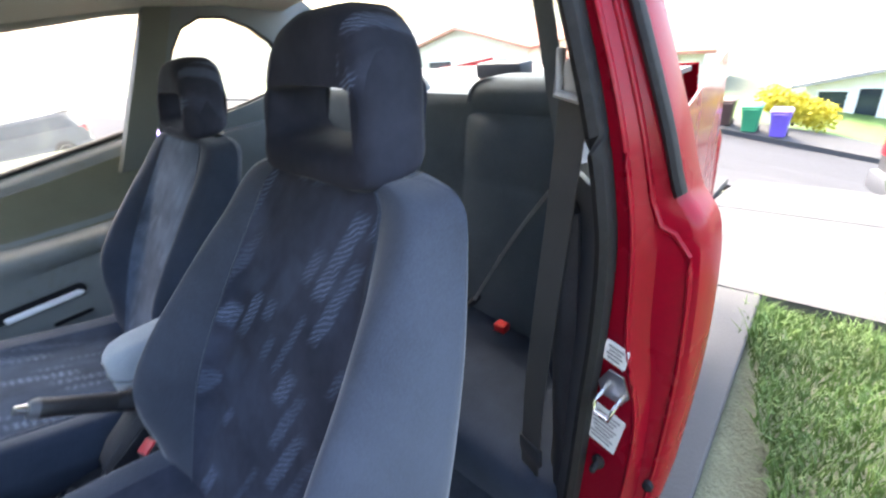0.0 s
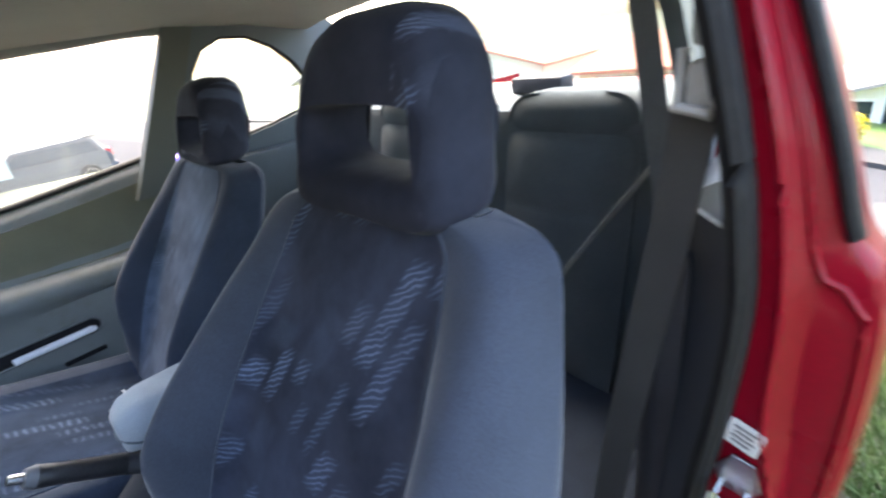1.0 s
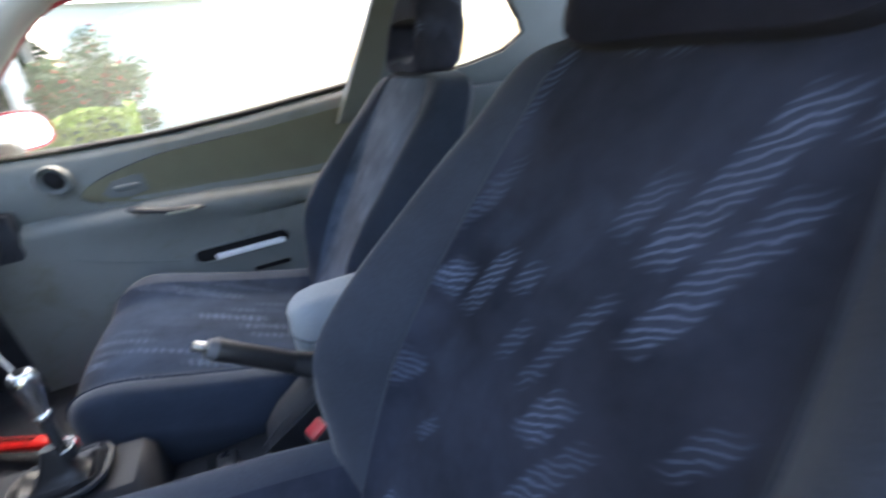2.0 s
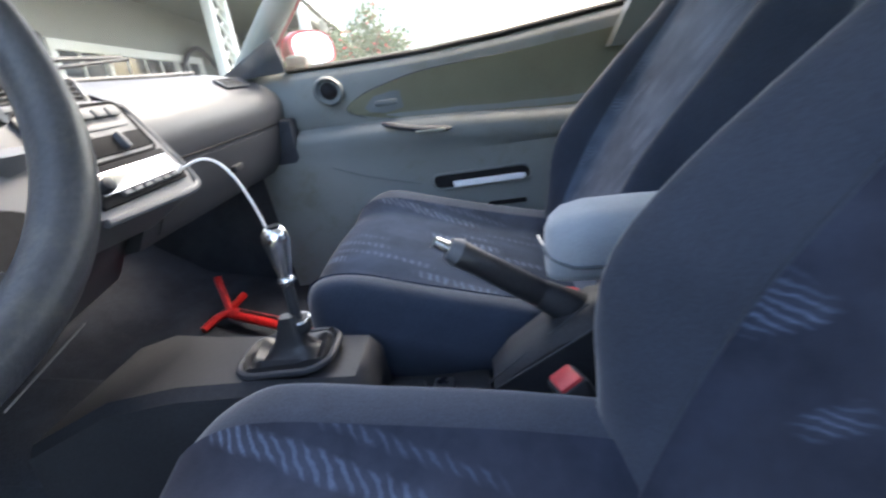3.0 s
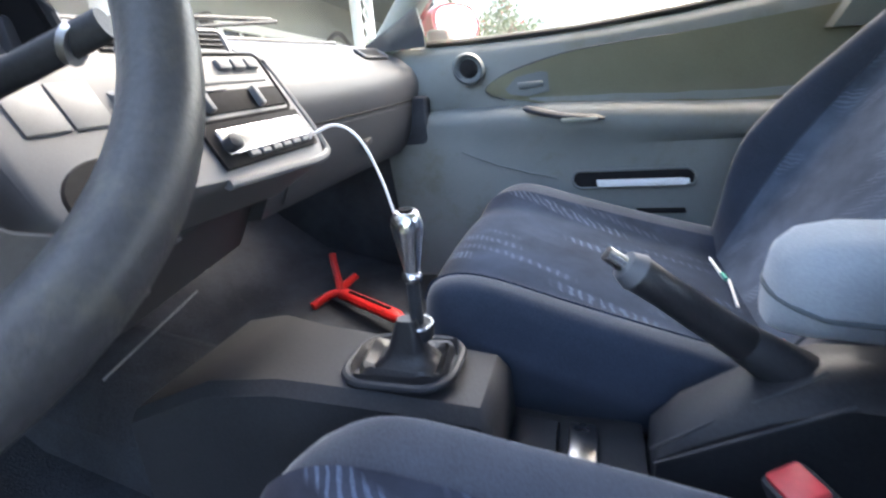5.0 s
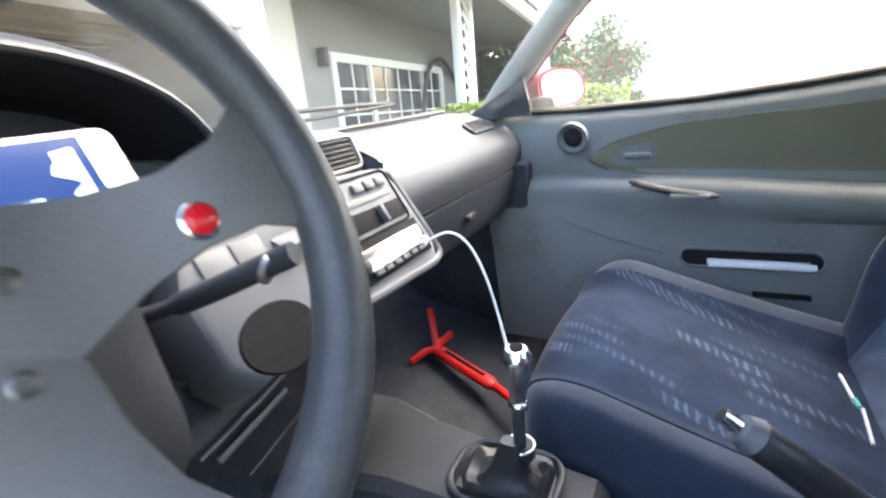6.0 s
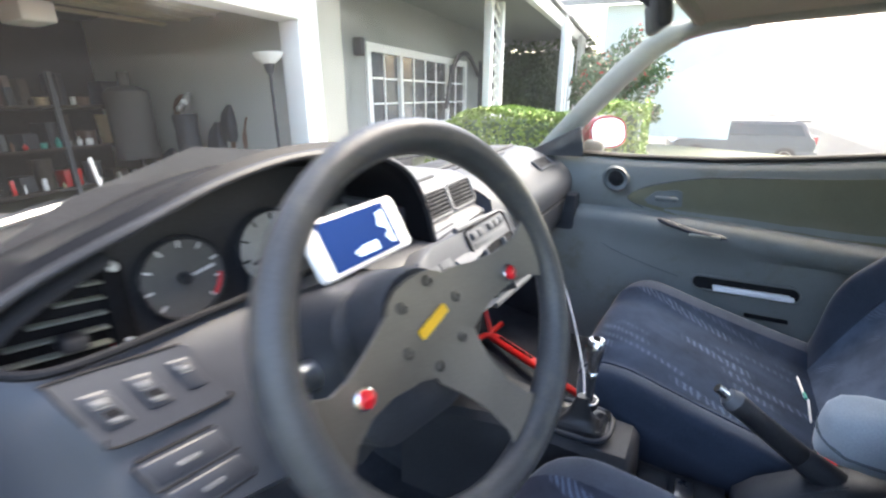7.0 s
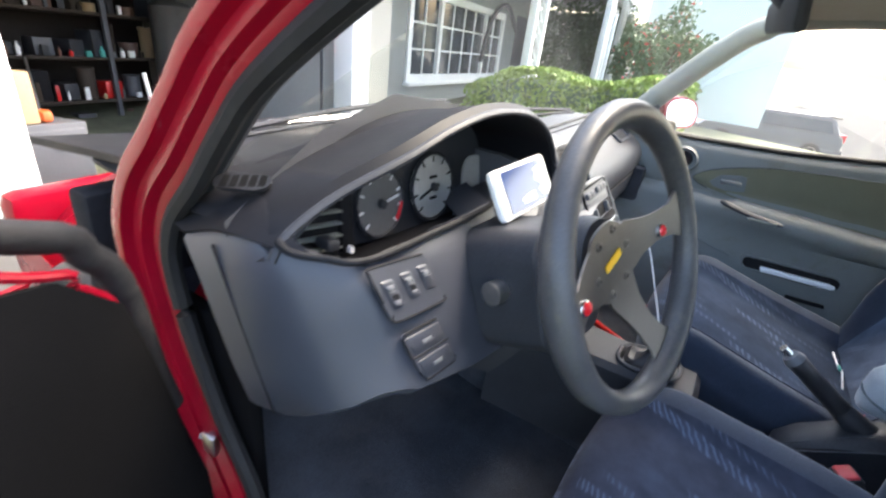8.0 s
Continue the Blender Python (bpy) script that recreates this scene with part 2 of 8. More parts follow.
M_mirror = surface("mirror_glass", (0.9, 0.9, 0.9), 0.03, metal=1.0, vary=0.02, bump=0.0, vary_rough=0.01)
M_dial = surface("pale_dial_face", (0.44, 0.44, 0.42), 0.5, vary=0.1, big=20, bump=0.03)
M_dial_dark = surface("grey_dial_face", (0.12, 0.12, 0.12), 0.5, vary=0.1, big=20, bump=0.03)
M_screen = glowing("phone_screen_blue", (0.008, 0.022, 0.085), 0.12)
M_screen_pale = glowing("phone_screen_pale", (0.45, 0.62, 0.78), 0.12)
M_concrete = surface("driveway_concrete", (0.060, 0.060, 0.060), 0.9, vary=0.14, big=1.6, fine=90, bump=0.35, bump_dist=0.004, dirt=(0.047, 0.047, 0.046), island=0.3)
M_asphalt = surface("road_asphalt", (0.027, 0.027, 0.031), 0.9, vary=0.18, big=0.6, fine=60, bump=0.5, bump_dist=0.006, dirt=(0.022, 0.022, 0.025))
M_soil = surface("lawn_soil", (0.12, 0.13, 0.085), 1.0, vary=0.4, big=5, fine=80, bump=0.8, bump_dist=0.01)
M_grass = surface("grass_blades", (0.092, 0.160, 0.040), 0.7, vary=0.5, big=3.5, fine=40, bump=0.0, dirt=(0.12, 0.15, 0.055))
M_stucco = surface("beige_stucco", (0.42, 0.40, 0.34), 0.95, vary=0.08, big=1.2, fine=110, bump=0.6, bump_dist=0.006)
# Stucco copy with the porch's shade put into its colour.
M_stucco_shaded = surface("shaded_stucco", (0.24, 0.25, 0.24), 0.95, vary=0.1, big=1.2, fine=110, bump=0.6, bump_dist=0.006)
M_green_stucco = surface("pale_green_stucco", (0.60, 0.65, 0.61), 0.95, vary=0.08, big=1.0, fine=90, bump=0.5, bump_dist=0.006)
M_cream = surface("cream_stucco", (0.72, 0.68, 0.58), 0.95, vary=0.08, big=0.8, fine=60, bump=0.4, bump_dist=0.006)
M_whitepaint = surface("white_paint", (0.78, 0.78, 0.76), 0.6, vary=0.06, big=3, fine=120, bump=0.15)
# Garage drywall with the dim interior's shade put in; the side wall stays light.
M_drywall_shaded = surface("shaded_garage_drywall", (0.085, 0.08, 0.075), 0.95, vary=0.1, big=1.2, fine=60, bump=0.2, dirt=(0.13, 0.12, 0.11))
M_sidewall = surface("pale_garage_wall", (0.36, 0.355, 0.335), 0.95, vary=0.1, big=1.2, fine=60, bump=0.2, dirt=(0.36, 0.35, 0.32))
# Back wall colour carries the deep shade of the garage.
M_shade = surface("shaded_store_wall", (0.022, 0.018, 0.016), 0.95, vary=0.3, big=1.5, fine=40, bump=0.3)
M_doorpanel = surface("garage_door_panel", (0.34, 0.30, 0.20), 0.7, vary=0.1, big=2, fine=70, bump=0.2)
M_roofred = surface("red_tile_roof", (0.42, 0.18, 0.12), 0.9, vary=0.25, big=2, fine=20, bump=0.5, bump_dist=0.02)
M_roofgrey = surface("grey_shingle_roof", (0.26, 0.25, 0.24), 0.9, vary=0.25, big=2, fine=20, bump=0.5, bump_dist=0.02)
M_pane = surface("dark_window_pane", (0.03, 0.04, 0.05), 0.06, vary=0.3, big=1.5, bump=0.0, spec=0.35, vary_rough=0.03)
M_leaf = surface("hedge_leaf", (0.20, 0.30, 0.045), 0.55, vary=0.5, big=5, fine=30, bump=0.0, dirt=(0.22, 0.28, 0.05))
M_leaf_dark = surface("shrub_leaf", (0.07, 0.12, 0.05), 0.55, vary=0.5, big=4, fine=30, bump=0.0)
M_leaf_yellow = surface("yellow_shrub_leaf", (0.55, 0.46, 0.03), 0.6, vary=0.35, big=4, fine=30, bump=0.0)
M_bloom = surface("red_blossom", (0.5, 0.06, 0.06), 0.6, vary=0.3, big=9, bump=0.0)
M_bark = surface("bark", (0.12, 0.09, 0.06), 0.95, vary=0.35, big=9, fine=60, bump=0.7, bump_dist=0.01)
M_bin_green = surface("green_bin_plastic", (0.03, 0.28, 0.13), 0.5, vary=0.15, bump=0.1)
M_bin_purple = surface("purple_bin_plastic", (0.16, 0.10, 0.5), 0.5, vary=0.15, bump=0.1)
M_bin_brown = surface("brown_bin_plastic", (0.09, 0.05, 0.04), 0.5, vary=0.15, bump=0.1)
M_silver = surface("silver_car_paint", (0.055, 0.057, 0.062), 0.35, metal=0.3, vary=0.1, big=2, bump=0.02, coat=0.25)
M_tyre = surface("tyre_rubber", (0.02, 0.02, 0.02), 0.8, vary=0.3, bump=0.3)
M_tail = surface("tail_lamp_red", (0.6, 0.02, 0.03), 0.2, vary=0.15, bump=0.0)
M_cabinet = surface("grey_steel_cabinet", (0.07, 0.074, 0.085), 0.5, vary=0.15, big=3, bump=0.05)
M_orange = surface("orange_plastic", (0.55, 0.11, 0.03), 0.5, vary=0.15, big=8, bump=0.05)
M_teal = surface("teal_cloth", (0.05, 0.28, 0.24), 0.8, vary=0.2, big=8, bump=0.2)
M_brown = surface("brown_leather", (0.10, 0.05, 0.03), 0.6, vary=0.3, big=8, bump=0.2)
M_cardboard = surface("cardboard", (0.36, 0.26, 0.15), 0.9, vary=0.15, big=6, bump=0.2)
M_wood = surface("shelf_wood", (0.035, 0.025, 0.018), 0.8, vary=0.3, big=4, fine=90, bump=0.2)
# ---- building tools ----
BASE = {}
STILL = Matrix.Identity(4)
LAY = STILL  # the map from a group's drawing places to its places in the world


def lay(*rows):
    """Sets the map for the group that follows: three rows of x, y, z and shift."""
    global LAY
    LAY = Matrix((*rows, (0, 0, 0, 1))) if rows else STILL


def shift(x, y, z):
    lay((1, 0, 0, x), (0, 1, 0, y), (0, 0, 1, z))




def thing(name, base, label, category, group="", kind="", turn=(0, 0, 0)):
    """A top-level thing: an Empty at its base, to which parts are added."""
    ob = new(name)
    ob.empty_display_size = 0.05
    m = pose(*(LAY @ Vector(base)), *turn)
    ob.matrix_world = m
    BASE[ob.name] = m
    return tagged(ob, label, category, group, kind)


def part(name, bm, material, parent=None, label="", smooth=True, local=False):
    """Links a bmesh, given in world places, as one mesh under a thing or a part."""
    me = bpy.data.meshes.new(name)
    m = BASE[parent.name] if parent else Matrix.Identity(4)
    if not local:
        bm.transform(m.inverted() @ LAY)
    bm.to_mesh(me)
    bm.free()
    for f in me.polygons:
        f.use_smooth = smooth
    if smooth:
        me.set_sharp_from_angle(angle=radians(42))
    me.materials.append(material)
    ob = new(name, me)
    if parent:
        ob.parent = parent
        BASE[ob.name] = m
    return tagged(ob, label) if label else ob


def solo(name, bm, material, label="", category="", group="", kind="", smooth=True):
    return tagged(part(name, bm, material, None, "", smooth), label, category, group, kind)


def rbox(x0, x1, y0, y1, z0, z1, r=0.01, seg=2):
    bm = bmesh.new()
    bmesh.ops.create_cube(bm, size=1)
    for v in bm.verts:
        v.co = ((x0 + x1) / 2 + v.co.x * (x1 - x0), (y0 + y1) / 2 + v.co.y * (y1 - y0), (z0 + z1) / 2 + v.co.z * (z1 - z0))
    if r:
        bmesh.ops.bevel(bm, geom=bm.edges[:], offset=r, segments=seg, profile=0.5, affect="EDGES")
    return bm


def moved(bm, m):
    bm.transform(m)
    return bm


def joined(*bms):
    out = bmesh.new()
    for b in bms:
        me = bpy.data.meshes.new("tmp")
        b.to_mesh(me)
        b.free()
        out.from_mesh(me)
        bpy.data.meshes.remove(me)
    return out


def loft(rings, closed=True, caps=True):
    """Skin over rings of equally many points; closed: each ring is a loop."""
    bm = bmesh.new()
    rows = [[bm.verts.new(p) for p in ring] for ring in rings]
    n = len(rows[0])
    for a, b in zip(rows, rows[1:]):
        for i in range(n if closed else n - 1):
            j = (i + 1) % n
            bm.faces.new((a[i], a[j], b[j], b[i]))
    if closed and caps:
        bm.faces.new(rows[0][::-1])
        bm.faces.new(rows[-1])
    bmesh.ops.recalc_face_normals(bm, faces=bm.faces[:])
    return bm


def sheet(rows, thick=0.004):
    """An open grid of points, given thickness."""
    bm = loft(rows, closed=False)
    bmesh.ops.recalc_face_normals(bm, faces=bm.faces[:])
    geom = bmesh.ops.solidify(bm, geom=bm.faces[:], thickness=thick)
    bmesh.ops.recalc_face_normals(bm, faces=bm.faces[:])
    return bm


def smooth_path(points, n=8, closed=False):
    """A soft curve through points (Catmull-Rom)."""
    pts = [Vector(p) for p in points]
    out = []
    m = len(pts)
    for i in range(m if closed else m - 1):
        p0 = pts[i - 1] if closed or i else pts[0]
        p1, p2 = pts[i], pts[(i + 1) % m]
        p3 = pts[(i + 2) % m] if closed else pts[min(i + 2, m - 1)]
        for k in range(n):
            t = k / n
            out.append(0.5 * ((2 * p1) + (p2 - p0) * t + (2 * p0 - 5 * p1 + 4 * p2 - p3) * t * t + (3 * p1 - p0 - 3 * p2 + p3) * t ** 3))
    if not closed:
        out.append(pts[-1])
    return out


def dense(rows, n=3, closed=False):
    """A finer grid of points, softly curved both ways."""
    fine = [smooth_path(r, n, closed) for r in rows]
    return [list(r) for r in zip(*[smooth_path(c, n) for c in zip(*fine)])]


def tube(points, radius, sides=10, closed=False, flat=1.0, up=(0, 0, 1)):
    """A pipe along points; radius a number or one for each point; flat squeezes it along 'up'."""
    bm = bmesh.new()
    pts = [Vector(p) for p in points]
    m, rows = len(pts), []
    for i, p in enumerate(pts):
        a = pts[i - 1] if closed or i else p
        b = pts[(i + 1) % m] if closed or i < m - 1 else p
        d = (b - a).normalized()
        u = Vector(up)
        if abs(d.dot(u)) > 0.97:
            u = Vector((0, 1, 0.1))
        s = d.cross(u).normalized()
        w = s.cross(d).normalized()
        r = radius[i] if isinstance(radius, (list, tuple)) else radius
        rows.append([bm.verts.new(p + s * (math.cos(2 * math.pi * k / sides) * r) + w * (math.sin(2 * math.pi * k / sides) * r * flat)) for k in range(sides)])
    for i in range(m if closed else m - 1):
        a, b = rows[i], rows[(i + 1) % m]
        for k in range(sides):
            j = (k + 1) % sides
            bm.faces.new((a[k], a[j], b[j], b[k]))
    if not closed:
        bm.faces.new(rows[0][::-1])
        bm.faces.new(rows[-1])
    bmesh.ops.recalc_face_normals(bm, faces=bm.faces[:])
    return bm


def lathe(profile, sides=24, m=None):
    """A turned body round z from (radius, height) pairs, then placed by m."""
    rings = [[(r * math.cos(2 * math.pi * k / sides), r * math.sin(2 * math.pi * k / sides), h) for k in range(sides)] for r, h in profile]
    bm = loft(rings)
    if m is not None:
        bm.transform(m)
    return bm


def plate(outline, thick, m=None, bevel=0.0):
    """A flat piece with an outline in x, y, thickness along z, placed by m."""
    bm = bmesh.new()
    f = bm.faces.new([bm.verts.new((x, y, 0)) for x, y in outline])
    r = bmesh.ops.extrude_face_region(bm, geom=[f])
    bmesh.ops.translate(bm, verts=[v for v in r["geom"] if isinstance(v, bmesh.types.BMVert)], vec=(0, 0, thick))
    bmesh.ops.recalc_face_normals(bm, faces=bm.faces[:])
    if bevel:
        bmesh.ops.bevel(bm, geom=[e for e in bm.edges if abs(e.verts[0].co.z - e.verts[1].co.z) < 1e-6], offset=bevel, segments=2, affect="EDGES")
    if m is not None:
        bm.transform(m)
    return bm


def facing(origin, right, up):
    """A frame at origin with x along right, y along up, z out of the plane."""
    x = Vector(right).normalized()
    z = x.cross(Vector(up)).normalized()
    y = z.cross(x)
    m = Matrix((x, y, z)).transposed().to_4x4()
    m.translation = origin
    return m


def round_rect(w, h, r, n=5):
    pts = []
    for cx, cy, a0 in ((w / 2 - r, h / 2 - r, 0), (-w / 2 + r, h / 2 - r, 90), (-w / 2 + r, -h / 2 + r, 180), (w / 2 - r, -h / 2 + r, 270)):
        for k in range(n + 1):
            a = radians(a0 + 90 * k / n)
            pts.append((cx + r * math.cos(a), cy + r * math.sin(a)))
    return pts


def soup(name, verts, faces, material, label, category, smooth=False):
    me = bpy.data.meshes.new(name)
    me.from_pydata([LAY @ Vector(p) for p in verts], [], faces)
    me.materials.append(material)
    return tagged(new(name, me), label, category, "", "stuff")


def wall_with_holes(x0, x1, z0, z1, holes, y0, y1):
    """A wall in the x, z plane from y0 to y1 with rectangular openings (x0, x1, z0, z1)."""
    xs = sorted({x0, x1, *(h[0] for h in holes), *(h[1] for h in holes)})
    zs = sorted({z0, z1, *(h[2] for h in holes), *(h[3] for h in holes)})
    bm = bmesh.new()
    for a, b in zip(xs, xs[1:]):
        for c, d in zip(zs, zs[1:]):
            if any(h[0] <= a and b <= h[1] and h[2] <= c and d <= h[3] for h in holes):
                continue
            r = bmesh.ops.create_cube(bm, size=1)
            for v in r["verts"]:
                v.co = ((a + b) / 2 + v.co.x * (b - a), (y0 + y1) / 2 + v.co.y * (y1 - y0), (c + d) / 2 + v.co.z * (d - c))
    bmesh.ops.remove_doubles(bm, verts=bm.verts[:], dist=1e-5)
    seen = {}
    for f in bm.faces[:]:
        key = tuple(sorted(v.index for v in f.verts))
    bm.verts.index_update()
    for f in bm.faces[:]:
        seen.setdefault(tuple(sorted(v.index for v in f.verts)), []).append(f)
    bmesh.ops.delete(bm, geom=[f for fs in seen.values() if len(fs) > 1 for f in fs], context="FACES")
    return bm


def leaves(rng, count, place, size, wide=0.5):
    """Many small leaf blades; place() gives a spot for each."""
    verts, faces = [], []
    for _ in range(count):
        c = Vector(place())
        d = Vector((rng.gauss(0, 1), rng.gauss(0, 1), rng.gauss(0.3, 1))).normalized()
        s = d.cross(Vector((rng.gauss(0, 1), rng.gauss(0, 1), rng.gauss(0, 1)))).normalized()
        L = size * rng.uniform(0.6, 1.3)
        i = len(verts)
        verts += [c - d * L / 2, c + s * L * wide / 2, c + d * L / 2, c - s * L * wide / 2]
        faces.append((i, i + 1, i + 2, i + 3))
    return verts, faces
# ---- the car's shell ----
car = thing("car_body", (-0.04, -0.3, 0.0), "red two-door coupe body with its driver's door standing open", "car")

# floor and firewall
lay((1.06, 0, 0, 0.02), (0, 1, 0, 0.02), (0, 0, 1, -0.02))
part("floor_carpet", sheet([[(x, y, z) for x in (-0.66, -0.4, -0.16, -0.15, 0.05, 0.06, 0.4, 0.62)] for y, z in ((-0.55, 0.27), (-0.2, 0.25), (0.2, 0.245), (0.45, 0.275), (0.65, 0.295), (0.85, 0.335), (1.02, 0.45), (1.12, 0.62))], 0.02), M_carpet, car, "dark worn floor carpet")
part("firewall", rbox(-0.60, 0.64, 1.10, 1.16, 0.2, 0.80, 0.01), M_dark, car)
shift(0.075, 0.02, -0.045)
part("transmission_tunnel", loft([[(-0.17, y, 0.24), (-0.15, y, h - 0.03), (-0.11, y, h), (0.02, y, h), (0.06, y, h - 0.03), (0.08, y, 0.24)] for y, h in ((-0.9, 0.40), (0.25, 0.40), (0.5, 0.42), (1.1, 0.5))]), M_carpet, car)
lay((1.06, 0, 0, 0.02), (0, 1, 0, 0.02), (0, 0, 1, -0.02))
part("rear_floor", rbox(-0.64, 0.60, -1.05, -0.5, 0.2, 0.262, 0.005), M_carpet, car)

# roof: outer skin and headliner
lay()
ROOF_Y = (0.31, 0.08, -0.15, -0.42, -0.66, -0.86)
RAIL_P = (1.175, 1.192, 1.205, 1.218, 1.205, 1.175)
RAIL_D = (1.205, 1.232, 1.228, 1.195, 1.185, 1.165)


def roof_row(i, lift):
    y, zp, zd = ROOF_Y[i], RAIL_P[i], RAIL_D[i]
    row = []
    for k in range(13):
        u = k / 12
        x = -0.605 + u * 1.345
        row.append((x, y + 0.05 * math.sin(math.pi * u) * (1 if i == 0 else (-1 if i == 5 else 0)), zd + (zp - zd) * u + 0.055 * math.sin(math.pi * u) ** 0.7 + lift))
    return row


part("headliner", sheet([roof_row(i, 0.0) for i in range(6)], 0.008), M_lining, car, "worn grey-beige cloth headliner")
part("roof_panel", sheet([roof_row(i, 0.022) for i in range(6)], 0.006), M_red, car, "red painted roof")

# windscreen pillars and rails
ap = smooth_path([(0.770, 0.668, 0.825), (0.765, 0.562, 0.950), (0.760, 0.452, 1.070), (0.752, 0.350, 1.150), (0.746, 0.195, 1.182), (0.742, 0.0, 1.195), (0.738, -0.2, 1.208), (0.735, -0.45, 1.218), (0.73, -0.8, 1.165)], 6)
part("windscreen_pillar_passenger", tube(ap, [0.036] * 13 + [0.034] * 6 + [0.024] * (len(ap) - 19), 12, flat=0.9), M_pillar, car, "grey plastic trimmed windscreen pillar")
apo = [p + Vector((0.045, -0.012, 0.002)) for p in ap]
part("roof_rail_passenger", tube(apo, 0.020, 8), M_red, car)
DOOR_EDGE = ((0.735, 0.30), (0.775, 0.42), (0.822, 0.51), (0.86, 0.60), (0.885, 0.68), (0.897, 0.745), (0.893, 0.785), (0.87, 0.83), (0.821, 0.882), (0.765, 0.948), (0.709, 1.006), (0.604, 1.080), (0.49, 1.148), (0.36, 1.203), (0.18, 1.238), (-0.05, 1.243), (-0.25, 1.228), (-0.41, 1.193))
dp_in = smooth_path([(-0.618, y, z) for y, z in DOOR_EDGE], 6)
part("door_seal", tube(dp_in, 0.0125, 8), M_rubber, car, "black rubber door seal")
red_rows = []
for i, p in enumerate(dp_in):
    d = (dp_in[min(i + 1, len(dp_in) - 1)] - dp_in[max(i - 1, 0)]).normalized()
    out = Vector((-1, 0, 0))
    side = Vector((0, d.z, -d.y)).normalized()
    w = float(np.interp(p.z, [0.78, 0.87, 0.96], [0.082, 0.075, 0.066]))
    red_rows.append([p + side * 0.004 + out * -0.004, p + side * 0.014 + out * 0.004, p + side * w * 0.34 + out * 0.005, p + side * w * 0.42 + out * 0.017, p + side * w * 0.64 + out * 0.016, p + side * w * 0.71 + out * 0.029, p + side * w * 0.74 + out * 0.0295, p + side * w * 0.93 + out * 0.0285, p + side * w * 0.985 + out * 0.027, p + side * w + out * 0.022, p + side * (w + 0.003) - out * 0.01])
part("windscreen_pillar_driver", sheet(red_rows, 0.005), M_red, car, "red painted windscreen pillar with pressed steps")
part("inner_pillar_trim", tube([p + Vector((0.022, 0.012, 0.0)) for p in dp_in[42:84]], 0.014, 8), M_black, car)

# windscreen
lay()


def wind_row(t):
    a, b = Vector((-0.57, 0.985, 0.80)), Vector((0.76, 0.64, 0.80))
    c, d = Vector((-0.60, 0.36, 1.195)), Vector((0.735, 0.30, 1.172))
    row = []
    for k in range(13):
        u = k / 12
        bow = 0.07 * math.sin(math.pi * u)
        p, q = a.lerp(b, u) + Vector((0.03, 0.09, 0)) * math.sin(math.pi * u), c.lerp(d, u) + Vector((0, 0.05, 0.05)) * math.sin(math.pi * u)
        row.append(p.lerp(q, t))
    return row


ws = part("windscreen", sheet([wind_row(t) for t in (0, 0.25, 0.5, 0.75, 1)], 0.004), M_wind, car, "laminated windscreen with an added haze veil")
ws.visible_shadow = False
part("windscreen_top_frame", tube(wind_row(1.02), 0.016, 8), M_lining, car)
part("scuttle", sheet([[p + Vector((0, 0.16, -0.02)) for p in wind_row(0)[1:]], [p + Vector((0, 0.02, -0.012)) for p in wind_row(0)[1:]], [p + Vector((0, -0.02, -0.03)) for p in wind_row(0)[1:]]], 0.01), M_black, car)
bonnet_rows = [[(0.04 + (k / 5 - 1) * ((0.57 if k < 5 else 0.62) - 0.10 * (y - 0.86)), y + 0.10 + 0.05 * math.sin(math.pi * k / 10), z + 0.03 * math.sin(math.pi * k / 10) - (0.14, 0.07, 0.03, 0.01, 0, 0, 0, 0, 0, 0.02, 0.08)[k]) for k in range(11)] for y, z in ((0.86, 0.71), (1.2, 0.635), (1.6, 0.56), (1.9, 0.49), (1.98, 0.41), (1.98, 0.25))]
part("bonnet", sheet(bonnet_rows, 0.01), M_red, car, "red painted bonnet")
for i, (a, b) in enumerate((((-0.45, 1.06, 0.862), (0.10, 0.95, 0.90)), ((0.05, 0.93, 0.862), (0.45, 0.75, 0.885)))):
    part("wiper", joined(tube(smooth_path([a, Vector(a).lerp(Vector(b), 0.5) + Vector((0, 0, 0.012)), b], 6), 0.005, 6), tube([Vector(a) + Vector((0.05, -0.012, -0.004)), Vector(b) + Vector((0, -0.012, -0.004))], 0.004, 6)), M_black, car)

# rear window, shelf, pillars
lay((1.08, 0, 0, 0.06), (0, 0.87, 0, -0.09), (0, 0, 1.30, -0.445))
def rear_row(t):
    row = []
    for k in range(11):
        u = k / 10
        a = Vector((-0.60 + 1.10 * u, -0.88 - 0.05 * math.sin(math.pi * u), 1.24 + 0.045 * math.sin(math.pi * u)))
        b = Vector((-0.53 + 1.03 * u, -1.50 - 0.12 * math.sin(math.pi * u), 1.045))
        row.append(a.lerp(b, t))
    return row


rw = part("rear_window", sheet([rear_row(t) for t in (0, 0.33, 0.66, 1)], 0.004), M_glass, car)
rw.visible_shadow = False
lay((1.08, 0, 0, 0.06), (0, 0.87, 0, 0.02), (0, 0, 0.85, 0.02))
part("rear_shelf", sheet([[(-0.45 + 0.98 * k / 6, y, z) for k in range(7)] for y, z in ((-1.03, 1.045), (-1.3, 1.05), (-1.64, 1.045))], 0.015), M_trim, car, "grey rear shelf")
part("boot_lid", sheet([[(-0.36 + 0.90 * k / 6, y, z) for k in range(7)] for y, z in ((-1.56, 1.035), (-1.8, 1.03), (-2.05, 1.0), (-2.09, 0.8), (-2.09, 0.4))], 0.008), M_red, car)
part("high_brake_light", rbox(-0.10, 0.06, -1.42, -1.34, 1.05, 1.105, 0.012), M_black, car, "black high-level brake light housing")
# passenger side quarter: pillar, quarter window, panel
lay()
